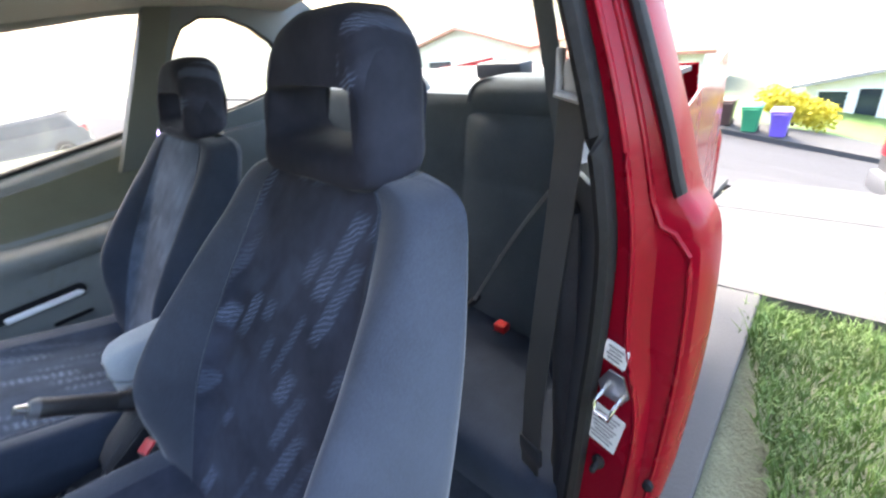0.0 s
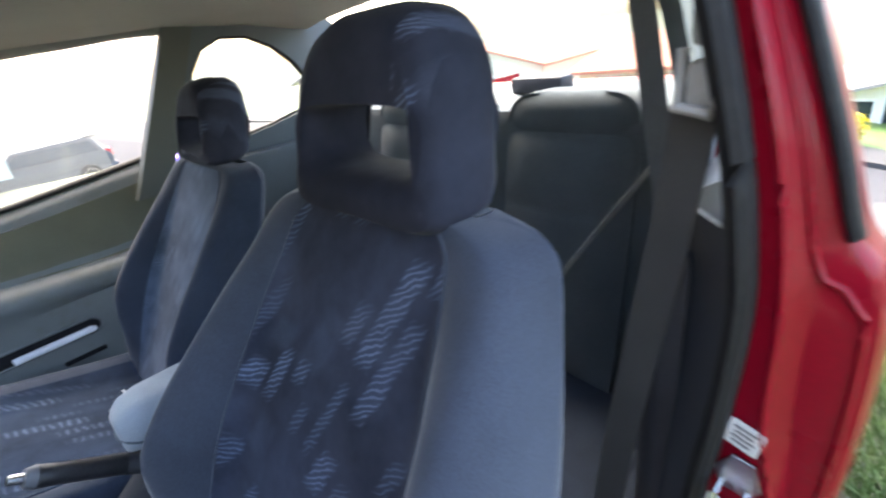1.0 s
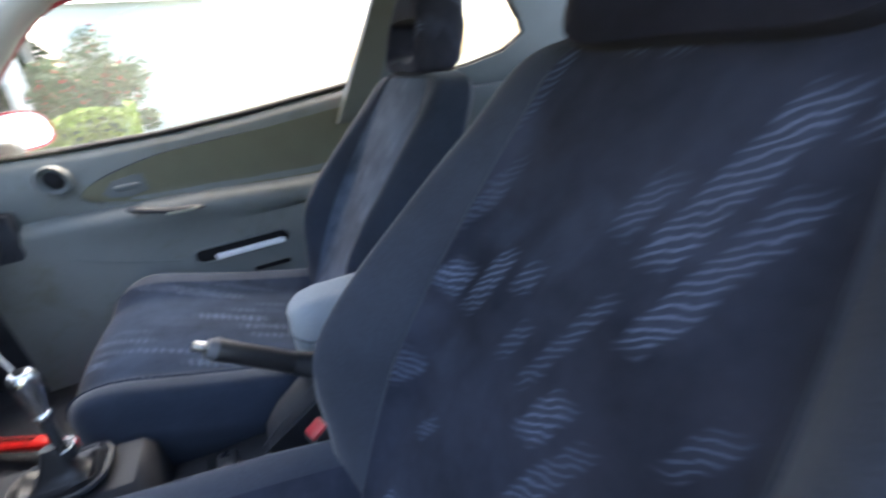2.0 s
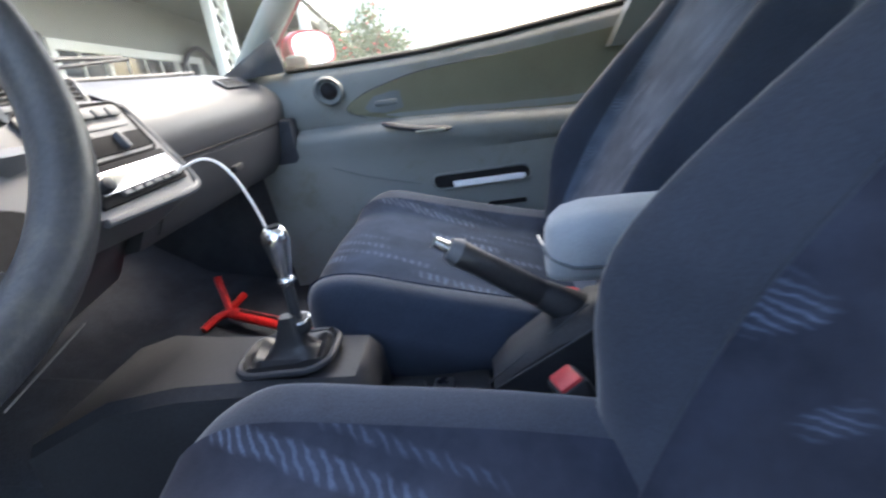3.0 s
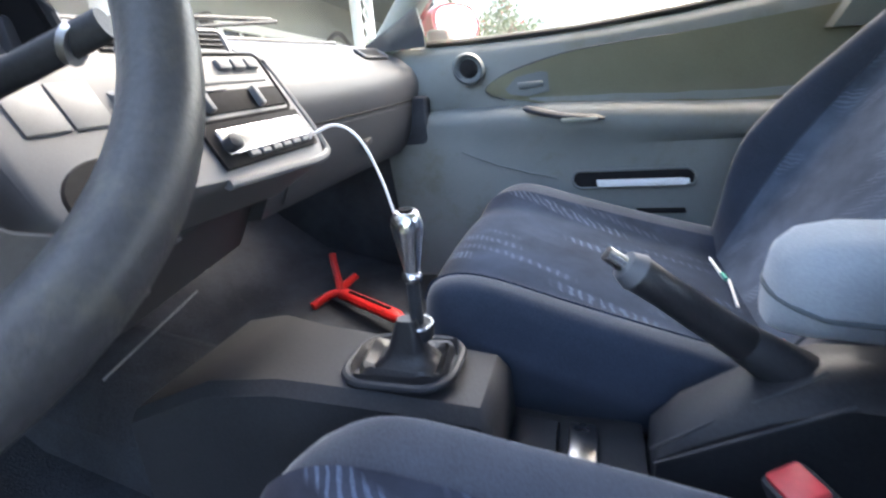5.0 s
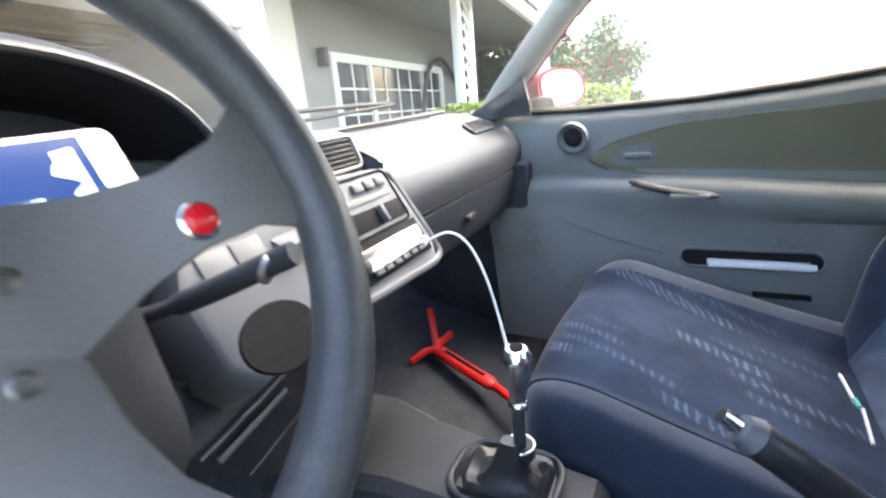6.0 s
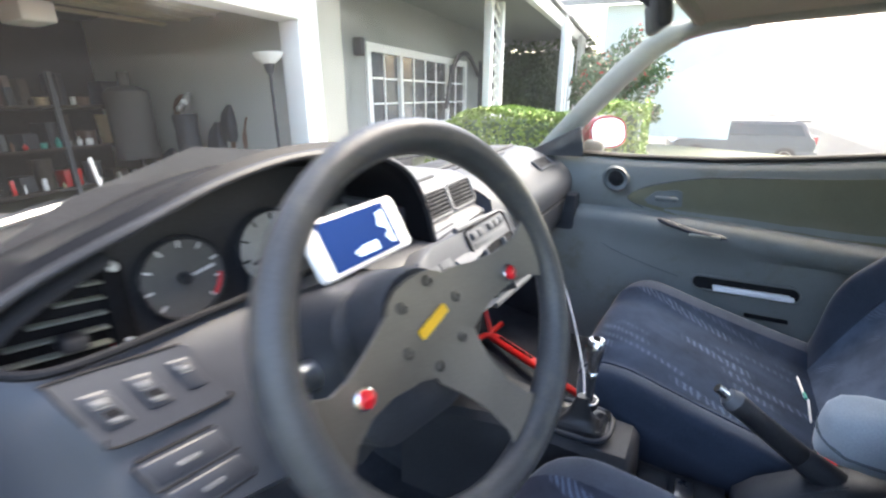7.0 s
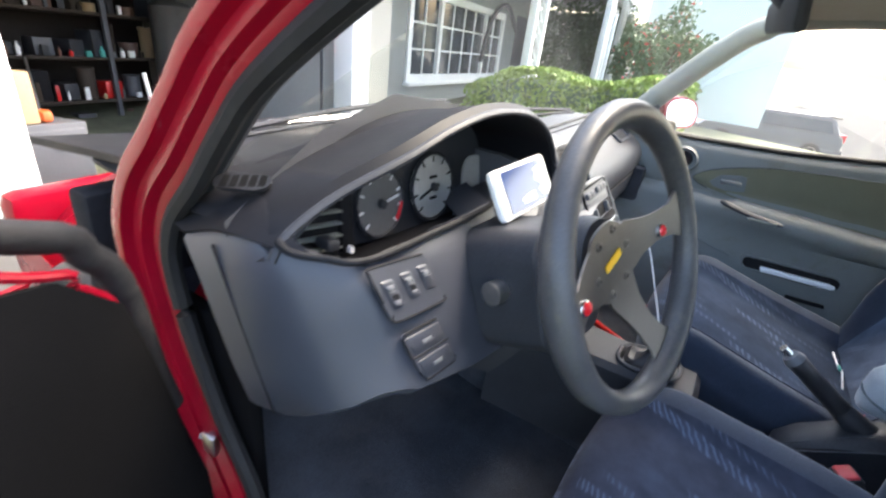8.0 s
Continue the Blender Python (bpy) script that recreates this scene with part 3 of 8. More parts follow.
part("side_pillar_passenger", loft([[(0.70, -0.235 - 0.215 * t, 0.80 + 0.43 * t), (0.725, -0.230 - 0.215 * t, 0.80 + 0.43 * t), (0.73, -0.315 - 0.205 * t, 0.80 + 0.43 * t), (0.70, -0.32 - 0.205 * t, 0.80 + 0.43 * t)] for t in (0, 0.25, 0.5, 0.75, 1.0)]), M_pillar_backlit, car, "olive grey plastic side pillar, darkened as if backlit")


def quarter(x_low, x_top, side, front=0.0):
    """A panel with the arched quarter window cut through it."""
    pts = [(-0.372, 0.905), (-0.385, 0.98), (-0.405, 1.06), (-0.435, 1.13), (-0.475, 1.185), (-0.53, 1.21), (-0.60, 1.205), (-0.665, 1.17), (-0.715, 1.12), (-0.75, 1.06), (-0.765, 1.01), (-0.70, 0.965), (-0.60, 0.94), (-0.48, 0.92)]
    out = [(-0.345, 0.70), (-0.345, 0.95), (-0.36, 1.06), (-0.375, 1.15), (-0.40, 1.25), (-0.53, 1.26), (-0.62, 1.26), (-0.74, 1.25), (-0.84, 1.24), (-0.92, 1.16), (-1.05, 1.04), (-1.05, 0.85), (-0.85, 0.70), (-0.6, 0.68)]

    def at(q, dx=0.0):
        y, z = min(q[0], front), q[1]
        t = min(1, max(0, (z - 0.85) / 0.37))
        return Vector((x_low + (x_top - x_low) * t + dx * side, y, z))
    n = len(pts)
    bm = loft([[at(q) for q in out], [at(q) for q in pts], [at(q, 0.03) for q in pts], [at(q, 0.03) for q in out]], True, False)
    return bm, [at(q, 0.015) for q in pts]


lay((1, 0, 0, 0.13), (0, 1.12, 0, 0.01), (0, 0, 1, -0.03))
qp, ring = quarter(0.575, 0.575, 1)
part("quarter_panel_passenger", qp, M_trim, car, "grey plastic rear quarter trim")
bm = bmesh.new()
bm.faces.new([bm.verts.new(p) for p in ring])
q = part("quarter_window_passenger", bm, M_hazed, car, smooth=False)
q.visible_shadow = False
part("quarter_window_seal", tube(ring, 0.009, 6, True), M_rubber, car)
part("rear_side_trim_passenger", rbox(0.545, 0.60, -1.05, -0.34, 0.24, 0.88, 0.02), M_trim, car)
lay((0.9, -0.29, 0, -0.145), (0, 1, 0, 0.016), (0, 0, 0.88, 0.098))
qd, ring = quarter(-0.665, -0.60, -1, -0.50)
part("quarter_panel_driver", qd, M_trim, car, "dark grey plastic rear quarter trim")
bm = bmesh.new()
bm.faces.new([bm.verts.new(p) for p in ring])
q = part("quarter_window_driver", bm, M_glass, car, smooth=False)
q.visible_shadow = False
lay((0.9, -0.16, 0, -0.08), (0, 1, 0, 0.016), (0, 0, 0.88, 0.098))
part("rear_side_trim_driver", rbox(-0.715, -0.66, -1.05, -0.44, 0.24, 0.90, 0.025), M_black, car, "black plastic rear side panel")
part("rear_arm_pad", loft([[(-0.66 + dx * w, y, 0.66 + dz * 0.10) for dx, dz in ((0, -1), (0.6, -0.8), (1, 0), (0.6, 0.8), (0, 1))] for y, w in ((-0.46, 0.01), (-0.54, 0.045), (-0.75, 0.06), (-0.95, 0.05))]), M_velour_p, car, "padded rear side rest")
# outer quarter behind the jamb, rear wing
lay((0.9, 0, 0, 0.02), (0, 1, 0, 0.02), (0, 0, 0.95, 0.0))
part("rear_wing_driver", sheet([[(-0.78 - 0.004 * k - 0.24 * (y + 0.47), y, z) for k, z in enumerate((0.93, 0.86, 0.7, 0.5, 0.35, 0.22))] for y in (-0.47, -0.9, -1.5, -2.05)], 0.006), M_red, car)
lay((1, 0, 0, 0.13), (0, 1, 0, 0), (0, 0, 0.95, 0))
part("rear_wing_passenger", sheet([[(0.66, y, z) for z in (0.92, 0.7, 0.5, 0.22)] for y in (-0.40, -1.0, -2.05)], 0.006), M_red, car)
shift(0.06, 0, -0.03)
part("rear_bumper", rbox(-0.40, 0.68, -2.16, -2.05, 0.22, 0.6, 0.04), M_red, car)
for name, x, d in (("front_wing_driver", -0.590, -1), ("front_wing_passenger", 0.595, 1)):
    part(name, sheet([[(x + o - d * 0.09 * (y - 0.93), y + 0.10, z) for o, z in ((0, z1 + 0.005), (d * 0.035, z1 - 0.06), (d * 0.05, 0.45), (d * 0.04, 0.24))] for y, z1 in ((0.93, 0.56 if d < 0 else 0.64), (1.3, 0.50 if d < 0 else 0.56), (1.65, 0.46), (1.95, 0.40))], 0.006), M_red, car, "red painted front wing")
part("front_bumper", rbox(-0.53, 0.49, 2.05, 2.16, 0.2, 0.5, 0.04), M_red, car)
for x in (-0.62, 0.56):
    for y in (1.35, -1.35):
        xx = x + (0.16 if x < 0 and y < 0 else (0.06 if x < 0 and y > 0 else (-0.02 if y > 0 else 0.0)))
        wm = pose(xx, y, 0.285, 0, 90, 0)
        wh = part("wheel", lathe([(0.18, -0.085), (0.27, -0.085), (0.285, -0.06), (0.285, 0.06), (0.27, 0.085), (0.18, 0.085)], 28, wm), M_tyre, car, "black rubber tyre")
        part("wheel_rim", lathe([(0.05, -0.05), (0.18, -0.088), (0.19, -0.07), (0.19, 0.07), (0.18, 0.088), (0.05, 0.05)], 24, wm), M_steel, wh, "grey steel rim")
shift(0.11, 0.05, -0.02)
part("sill_passenger", rbox(0.58, 0.70, -0.44, 0.82, 0.17, 0.285, 0.02), M_red, car)
lay((1, 0, 0, 0.06), (0, 1.1, 0, 0.02), (0, 0, 1, -0.02))
part("sill_driver", rbox(-0.80, -0.655, -0.44, 0.82, 0.17, 0.285, 0.02), M_red, car, "red painted door sill")
part("sill_plate", rbox(-0.735, -0.655, -0.40, 0.78, 0.285, 0.297, 0.005), M_black, car)
part("kick_panel", rbox(-0.66, -0.635, 0.70, 1.0, 0.25, 0.70, 0.01), M_black_shaded, car)
shift(0.13, 0.08, 0.0)
part("kick_panel_passenger", rbox(0.55, 0.60, 0.46, 1.0, 0.25, 0.72, 0.01), M_carpet, car)

# the shut face of the door behind the driver: pressed red steel, in the x, z plane
lay((0.66, 0, 0, -0.2037), (0, 1, 0, 0.016), (0, 0, 0.88, 0.098))
jy = -0.42
inner = smooth_path([(-0.652, jy, 1.235), (-0.688, jy, 1.15), (-0.730, jy, 1.03), (-0.752, jy, 0.93), (-0.758, jy, 0.86), (-0.750, jy, 0.74), (-0.734, jy, 0.62), (-0.714, jy, 0.45), (-0.694, jy, 0.30)], 6)
step = smooth_path([(-0.672, jy, 1.235), (-0.712, jy, 1.15), (-0.758, jy, 1.03), (-0.782, jy, 0.93), (-0.790, jy, 0.86), (-0.794, jy, 0.74), (-0.820, jy, 0.62), (-0.807, jy, 0.45), (-0.772, jy, 0.30)], 6)
ridge = smooth_path([(-0.682, jy, 1.235), (-0.726, jy, 1.15), (-0.776, jy, 1.03), (-0.802, jy, 0.945), (-0.814, jy, 0.90), (-0.818, jy, 0.76), (-0.832, jy, 0.64), (-0.824, jy, 0.45), (-0.792, jy, 0.30)], 6)
outer = smooth_path([(-0.698, jy, 1.235), (-0.752, jy, 1.13), (-0.803, jy, 1.02), (-0.833, jy, 0.945), (-0.870, jy, 0.895), (-0.880, jy, 0.78), (-0.875, jy, 0.64), (-0.855, jy, 0.45), (-0.822, jy, 0.30)], 6)
rows = []
for a, b, c, d in zip(inner, step, ridge, outer):
    rows.append([a + Vector((0.02, 0.0, 0)), a, b.lerp(a, 0.25) + Vector((0, 0.004, 0)), b + Vector((0, 0.006, 0)), b.lerp(c, 0.5) + Vector((0, -0.006, 0)), c + Vector((0, -0.016, 0)), c.lerp(d, 0.8) + Vector((0, -0.02, 0)), d + Vector((0, -0.024, 0)), d + Vector((-0.008, -0.04, 0)), d + Vector((-0.006, -0.075, 0))])
jamb = part("door_jamb", sheet(rows, 0.005), M_red, car, "glossy red painted door jamb with pressed steps")
part("pressed_ridge", tube([p + Vector((0, 0.0035, 0)) for p in step[:-4]], 0.0042, 10), M_red, jamb, "raised edge of the pressed step")
rim = [p + Vector((0.002, -0.014, 0)) for p in ridge[:21]] + [Vector((-0.818, jy - 0.016, 0.906)), Vector((-0.838, jy - 0.019, 0.899))] + [p + Vector((0.012, -0.021, -0.006)) for p in outer[25:-3]]
part("pressed_ridge", tube(rim, 0.0042, 10), M_red, jamb, "raised edge of the pressed step")
part("jamb_seal", tube([p + Vector((0.008, 0.008, 0)) for p in inner], 0.016, 8), M_rubber, car, "black rubber door seal")
part("window_seal", tube([p + Vector((-0.004, -0.022, 0)) for p in outer[:19]], [0.009] * 19, 8), M_rubber, car, "black rubber quarter window seal")
trim_rows = [[p + Vector((0.012, 0.0, 0)), p + Vector((0.035, -0.008, 0)), p + Vector((0.115, -0.06, 0)), p + Vector((0.085, -0.14, 0))] for p in inner]
part("pillar_trim_driver", sheet(trim_rows[17:], 0.006), M_dash, car, "dark grey lower pillar trim")
part("pillar_trim_upper", sheet([[p + Vector((0.012, 0.0, 0)), p + Vector((0.03, -0.008, 0)), p + Vector((0.045, -0.05, 0)), p + Vector((0.02, -0.1, 0))] for p in inner[:18]], 0.006), M_dash, car, "dark grey upper pillar trim")
jm = facing((-0.80, jy + 0.009, 0.655), (-1, 0, 0), (0, 0, 1))


def on_jamb(x, z, w, h, tilt, thick, lift=0.0):
    m = facing((x, jy + 0.006 + lift, z), (-1, 0, 0), (0, 0, 1)) @ pose(0, 0, 0, 0, 0, tilt)
    return m


m = on_jamb(-0.777, 0.722, 0, 0, -14, 0)
st = part("paint_label", plate(round_rect(0.044, 0.034, 0.003), 0.0012, m), M_sticker, jamb, "small white sticker", smooth=False)
for k in range(4):
    part("print_bar", plate(round_rect(0.03 - 0.006 * (k % 2), 0.0035, 0.001, 1), 0.0006, m @ pose(-0.001, 0.010 - k * 0.0065, 0.0013)), M_ink, jamb, smooth=False)
m = on_jamb(-0.766, 0.580, 0, 0, -15, 0)
part("tyre_label", plate(round_rect(0.062, 0.075, 0.003), 0.0012, m), M_sticker, jamb, "white sticker with fine grey print", smooth=False)
for k in range(8):
    part("print_bar", plate(round_rect(0.05 - 0.008 * (k % 3), 0.003, 0.001, 1), 0.0006, m @ pose(-0.002, 0.028 - k * 0.0078, 0.0013)), M_ink, jamb, smooth=False)
m = on_jamb(-0.778, 0.664, 0, 0, -8, 0)
sp = part("striker_plate", plate([(-0.030, 0.0), (-0.014, 0.030), (0.014, 0.030), (0.031, 0.0), (0.020, -0.020), (-0.020, -0.020)], 0.004, m, 0.001), M_steel, jamb, "dull steel striker plate")
part("striker_loop", tube([m @ Vector(p) for p in ((-0.017, -0.012, 0.004), (-0.017, -0.014, 0.022), (-0.015, -0.030, 0.026), (0.015, -0.030, 0.026), (0.017, -0.014, 0.022), (0.017, -0.012, 0.004))], 0.0042, 8), M_chrome, jamb, "bright striker loop")
part("jamb_switch", joined(lathe([(0.013, 0), (0.013, 0.004), (0.007, 0.007), (0.006, 0.02), (0.0, 0.022)], 14, on_jamb(-0.757, 0.505, 0, 0, 0, 0))), M_rubber, jamb, "rubber door switch")
for x, z in ((-0.757, 0.565), (-0.854, 0.50)):
    part("plug", lathe([(0.010, 0), (0.010, 0.006), (0.004, 0.009)], 12, on_jamb(x, z, 0, 0, 0, 0, -0.01)), M_dark, jamb)

# belts
part("belt_guide", joined(rbox(-0.688, -0.652, -0.455, -0.428, 1.098, 1.142, 0.012), rbox(-0.696, -0.654, -0.450, -0.424, 1.046, 1.090, 0.010), tube([(-0.690, -0.43, 1.10), (-0.698, -0.420, 1.07), (-0.690, -0.422, 1.046), (-0.650, -0.422, 1.052), (-0.650, -0.43, 1.10)], 0.007, 8)), M_dial, car, "pale plastic belt guide on the pillar")


def strap(points, width, across, n=6, thick=0.0016):
    pts = smooth_path(points, n)
    a = Vector(across).normalized()
    return sheet([[p - a * width / 2, p, p + a * width / 2] for p in pts], thick)


def belt(points, width, across, mat, label, tongue_at):
    pts = [Vector(q) for q in points]
    b = thing("seat_belt", tuple(pts[-1]), label, "seat belt", "seat belts")
    part("webbing", strap(points, width, across), mat, b, "woven belt webbing")
    k = pts[tongue_at]
    a = Vector(across).normalized()
    part("tongue", moved(rbox(-width * 0.62, width * 0.62, -0.004, 0.004, -0.02, 0.02, 0.003), facing(tuple(k), tuple(a), (0, 0, 1)) @ pose(0, 0, 0, 90, 0, 0)), M_black, b, "black belt tongue")
    part("anchor_plate", moved(rbox(-width * 0.6, width * 0.6, -0.006, 0.006, -0.03, 0.012, 0.004), facing(tuple(pts[-1]), tuple(a), (0, 0, 1)) @ pose(0, 0, 0, 90, 0, 0)), M_black, b, "black belt anchor")
    return b


lay()
belt([(-0.640, -0.430, 1.035), (-0.636, -0.428, 0.985), (-0.624, -0.425, 0.88), (-0.604, -0.424, 0.74), (-0.582, -0.425, 0.58), (-0.566, -0.43, 0.43), (-0.560, -0.43, 0.33)], 0.042, (-1, 0.25, 0), M_belt, "dark grey seat belt hanging by the pillar", 5)
lay((1, 0, 0, -0.02), (0, 0.87, 0, 0.05), (0, 0, 0.85, 0.02))
belt([(-0.455, -0.995, 1.03), (-0.40, -0.955, 0.92), (-0.30, -0.90, 0.74), (-0.20, -0.84, 0.52)], 0.016, (0, 0.2, 1), M_belt_light, "pale rear seat belt lying across the backrest", 3)
# ---- seats ----
lay()
BACK_Z = [0.44, 0.48, 0.54, 0.60, 0.66, 0.72, 0.78, 0.84, 0.89, 0.93, 0.958, 0.978, 0.992, 1.0]
BACK_W = [0.2, 0.226, 0.252, 0.266, 0.268, 0.262, 0.254, 0.243, 0.229, 0.216, 0.207, 0.196, 0.172, 0.13]
BACK_B = [0.0, 0.004, 0.014, 0.034, 0.058, 0.073, 0.066, 0.049, 0.034, 0.02, 0.013, 0.008, 0.004, 0.0]
BACK_T = [0.1, 0.11, 0.12, 0.12, 0.12, 0.115, 0.11, 0.105, 0.102, 0.1, 0.096, 0.088, 0.07, 0.04]
FRONT_U = [-1.0, -0.975, -0.92, -0.84, -0.74, -0.64, -0.56, -0.40, -0.2, 0.0, 0.2, 0.40, 0.56, 0.64, 0.74, 0.84, 0.92, 0.975, 1.0]


def swell(u):
    u = abs(u)
    if u < 0.54:
        return 0.0
    if u < 0.84:
        t = (u - 0.54) / 0.30
        return t * t * (3 - 2 * t)
    return 1.0 - ((u - 0.84) / 0.16) ** 2 * 0.75


def back_front(z):
    return -0.02 - 0.55 * (z - 0.5)


def seat(name, label, cx, dy, dz, cushion_y, cushion_z, weave, velour, rest=1.0, slope=0.19, wing=1.1):
    s = thing(name, (cx, 0.1, 0.24), label, "car seat", "front seats")
    rings, mid = [], []
    for z, w, b, t in zip(BACK_Z, BACK_W, [v * wing for v in BACK_B], BACK_T):
        y0 = back_front(z)
        front = [(cx + u * w, y0 + dy + b * swell(u) - (0.035 if abs(u) > 0.99 else 0) - (0.006 if abs(u) > 0.96 else 0) * 2, z + dz) for u in FRONT_U]
        back = [(cx + u * w, y0 + dy - t * (1 - 0.45 * abs(u) ** 4), z + dz) for u in (0.985, 0.8, 0.4, 0.0, -0.4, -0.8, -0.985)]
        rings.append(front + back)
        mid.append([(cx + u * w, y0 + dy + b * swell(u) + 0.0022, z + dz) for u in FRONT_U[5:14]])
    back = part("backrest", loft(dense(rings, 3, True)), velour, s, "navy velour backrest with side bolsters")
    part("backrest_insert", sheet(dense(mid[1:13], 3), 0.003), weave, back, "woven insert with pale hatched motif")
    for side in (5, 13):
        part("piping", tube(smooth_path([Vector(r[side - 5 if side == 5 else 8]) + Vector((0, -0.001, 0)) for r in mid[1:13]], 3), 0.0016, 6), velour, back)
    # headrest with an opening through it
    hy, hz = back_front(1.075) + dy, 1.080 + dz
    ol = []
    for k in range(40):
        a = 2 * math.pi * k / 40
        c, sn = math.cos(a), math.sin(a)
        e = 0.60 if sn > 0 else 0.40
        w = (0.119 - 0.026 * sn) * rest
        ol.append((w * math.copysign(abs(c) ** e, c), 0.097 * rest * math.copysign(abs(sn) ** e, sn)))
    hole = []
    for k in range(40):
        a = 2 * math.pi * k / 40
        c, sn = math.cos(a), math.sin(a)
        hole.append(((0.086 + 0.006 * sn) * rest * math.copysign(abs(c) ** 0.5, c), -0.018 + 0.033 * math.copysign(abs(sn) ** 0.55, sn)))

    def ring(o, k, y):
        return [(cx + x * k, hy + y - 0.25 * (z * k), hz + z * k) for x, z in o]

    def shrink(o, d, y):
        pts = []
        for (x, z) in o:
            r = math.hypot(x, z)
            pts.append((cx + x * (r - d) / r, hy + y - 0.25 * z * (r - d) / r, hz + z * (r - d) / r))
        return pts
    seq = [shrink(ol, 0.030, 0.046), shrink(ol, 0.012, 0.040), shrink(ol, 0.003, 0.026), shrink(ol, 0.0, 0.0), shrink(ol, 0.004, -0.030), shrink(ol, 0.016, -0.046), shrink(ol, 0.028, -0.050),
           ring(hole, 1.22, -0.050), ring(hole, 1.08, -0.044), ring(hole, 1.0, -0.02), ring(hole, 0.97, 0.018), ring(hole, 1.04, 0.036), ring(hole, 1.2, 0.045)]
    bm = bmesh.new()
    rows = [[bm.verts.new(p) for p in r] for r in seq]
    for i in range(len(rows)):
        a, b = rows[i], rows[(i + 1) % len(rows)]
        for k in range(40):
            bm.faces.new((a[k], a[(k + 1) % 40], b[(k + 1) % 40], b[k]))
    bmesh.ops.recalc_face_normals(bm, faces=bm.faces[:])
    part("headrest", bm, M_weave_h, s, "open-centred headrest in woven cloth")
    for dx in (-0.06, 0.06):
        part("headrest_post", tube([(cx + dx, hy + 0.02, hz - 0.10), (cx + dx, hy + 0.035, hz - 0.17)], 0.006, 8), M_steel, s)
    # cushion
    rings, top = [], []
    stations = [(-0.10, 0.0, 1.0), (0.0, 0.0, 1.0), (0.12, 0.004, 1.0), (0.24, 0.012, 1.0), (0.33, 0.016, 0.995), (0.385, 0.008, 0.985), (0.418, -0.014, 0.96), (0.434, -0.05, 0.92), (0.436, -0.10, 0.9)]
    for y, rise, k in stations:
        w = 0.268 * k
        z0 = cushion_z + rise + slope * (y - 0.33) - 0.12 * max(0.0, 0.10 - y) * (1 if slope < 0.1 else 0)
        upper = [(cx + u * w, y + cushion_y - (0.02 if y > 0.3 else 0) * u * u - (0.035 if y > 0.38 else 0) * u ** 6, z0 + 0.03 * swell(u) - 0.055 * max(0, (abs(u) - 0.93) / 0.07)) for u in FRONT_U]
        lower = [(cx + u * w * 0.93, y + cushion_y - (0.03 if y > 0.3 else 0), cushion_z - 0.115) for u in (0.99, 0.6, 0.0, -0.6, -0.99)]
        rings.append(upper + lower)
        top.append([(cx + u * w, y + cushion_y - (0.02 if y > 0.3 else 0) * u * u - (0.035 if y > 0.38 else 0) * u ** 6 + (0.003 if y > 0.4 else 0), z0 + 0.03 * swell(u) + 0.0022) for u in FRONT_U[4:15]])
    cu = part("cushion", loft(dense(rings, 3, True)), velour, s, "navy velour seat cushion")
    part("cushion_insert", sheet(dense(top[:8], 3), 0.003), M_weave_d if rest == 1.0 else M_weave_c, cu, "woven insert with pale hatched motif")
    part("seat_base", rbox(cx - 0.20, cx + 0.20, cushion_y - 0.02, cushion_y + 0.36, 0.265, cushion_z - 0.105, 0.02), M_black, s)
    for dx in (-0.19, 0.19):
        part("seat_rail", rbox(cx + dx - 0.015, cx + dx + 0.015, cushion_y - 0.1, cushion_y + 0.40, 0.245, 0.268, 0.004), M_steel, s)
    return s


driver_seat = seat("driver_seat", "navy velour bucket seat with woven blue motif, by the open door", -0.395, 0.035, -0.045, -0.045, 0.520, M_weave, M_velour, 1.0, 0.055, 1.5)
passenger_seat = seat("passenger_seat", "navy velour bucket seat, worn backrest insert paled with painted sheen", 0.318, -0.025, -0.080, -0.05, 0.500, M_weave_p, M_velour_p, 0.88)

# rear bench
lay((1.06, 0, 0, 0.0), (0, 0.87, 0, 0.03), (0, 0, 0.86, 0.02))
rear = thing("rear_bench", (-0.05, -0.8, 0.26), "grey-blue cloth rear bench with two shaped backrests", "bench seat")


def rear_back(cx, w):
    rings = []
    for z, k, bulge in ((0.40, 0.98, 0.0), (0.5, 1.0, 0.02), (0.65, 1.0, 0.03), (0.80, 1.0, 0.03), (0.835, 1.0, 0.018), (0.87, 1.0, 0.028), (0.96, 1.0, 0.03), (1.0, 0.99, 0.02), (1.012, 0.97, 0.008), (1.03, 0.95, 0.018), (1.06, 0.92, 0.022), (1.082, 0.84, 0.015), (1.096, 0.68, 0.0), (1.10, 0.5, -0.02)):
        y0 = -0.885 - 0.20 * (z - 0.45)
        rings.append([(cx + u * w * k, y0 + bulge * (1 - abs(u) ** 3), z) for u in (-1, -0.95, -0.8, -0.5, 0, 0.5, 0.8, 0.95, 1)] + [(cx + u * w * k, y0 - 0.07, z) for u in (0.9, 0, -0.9)])
    return loft(dense(rings, 2, True))


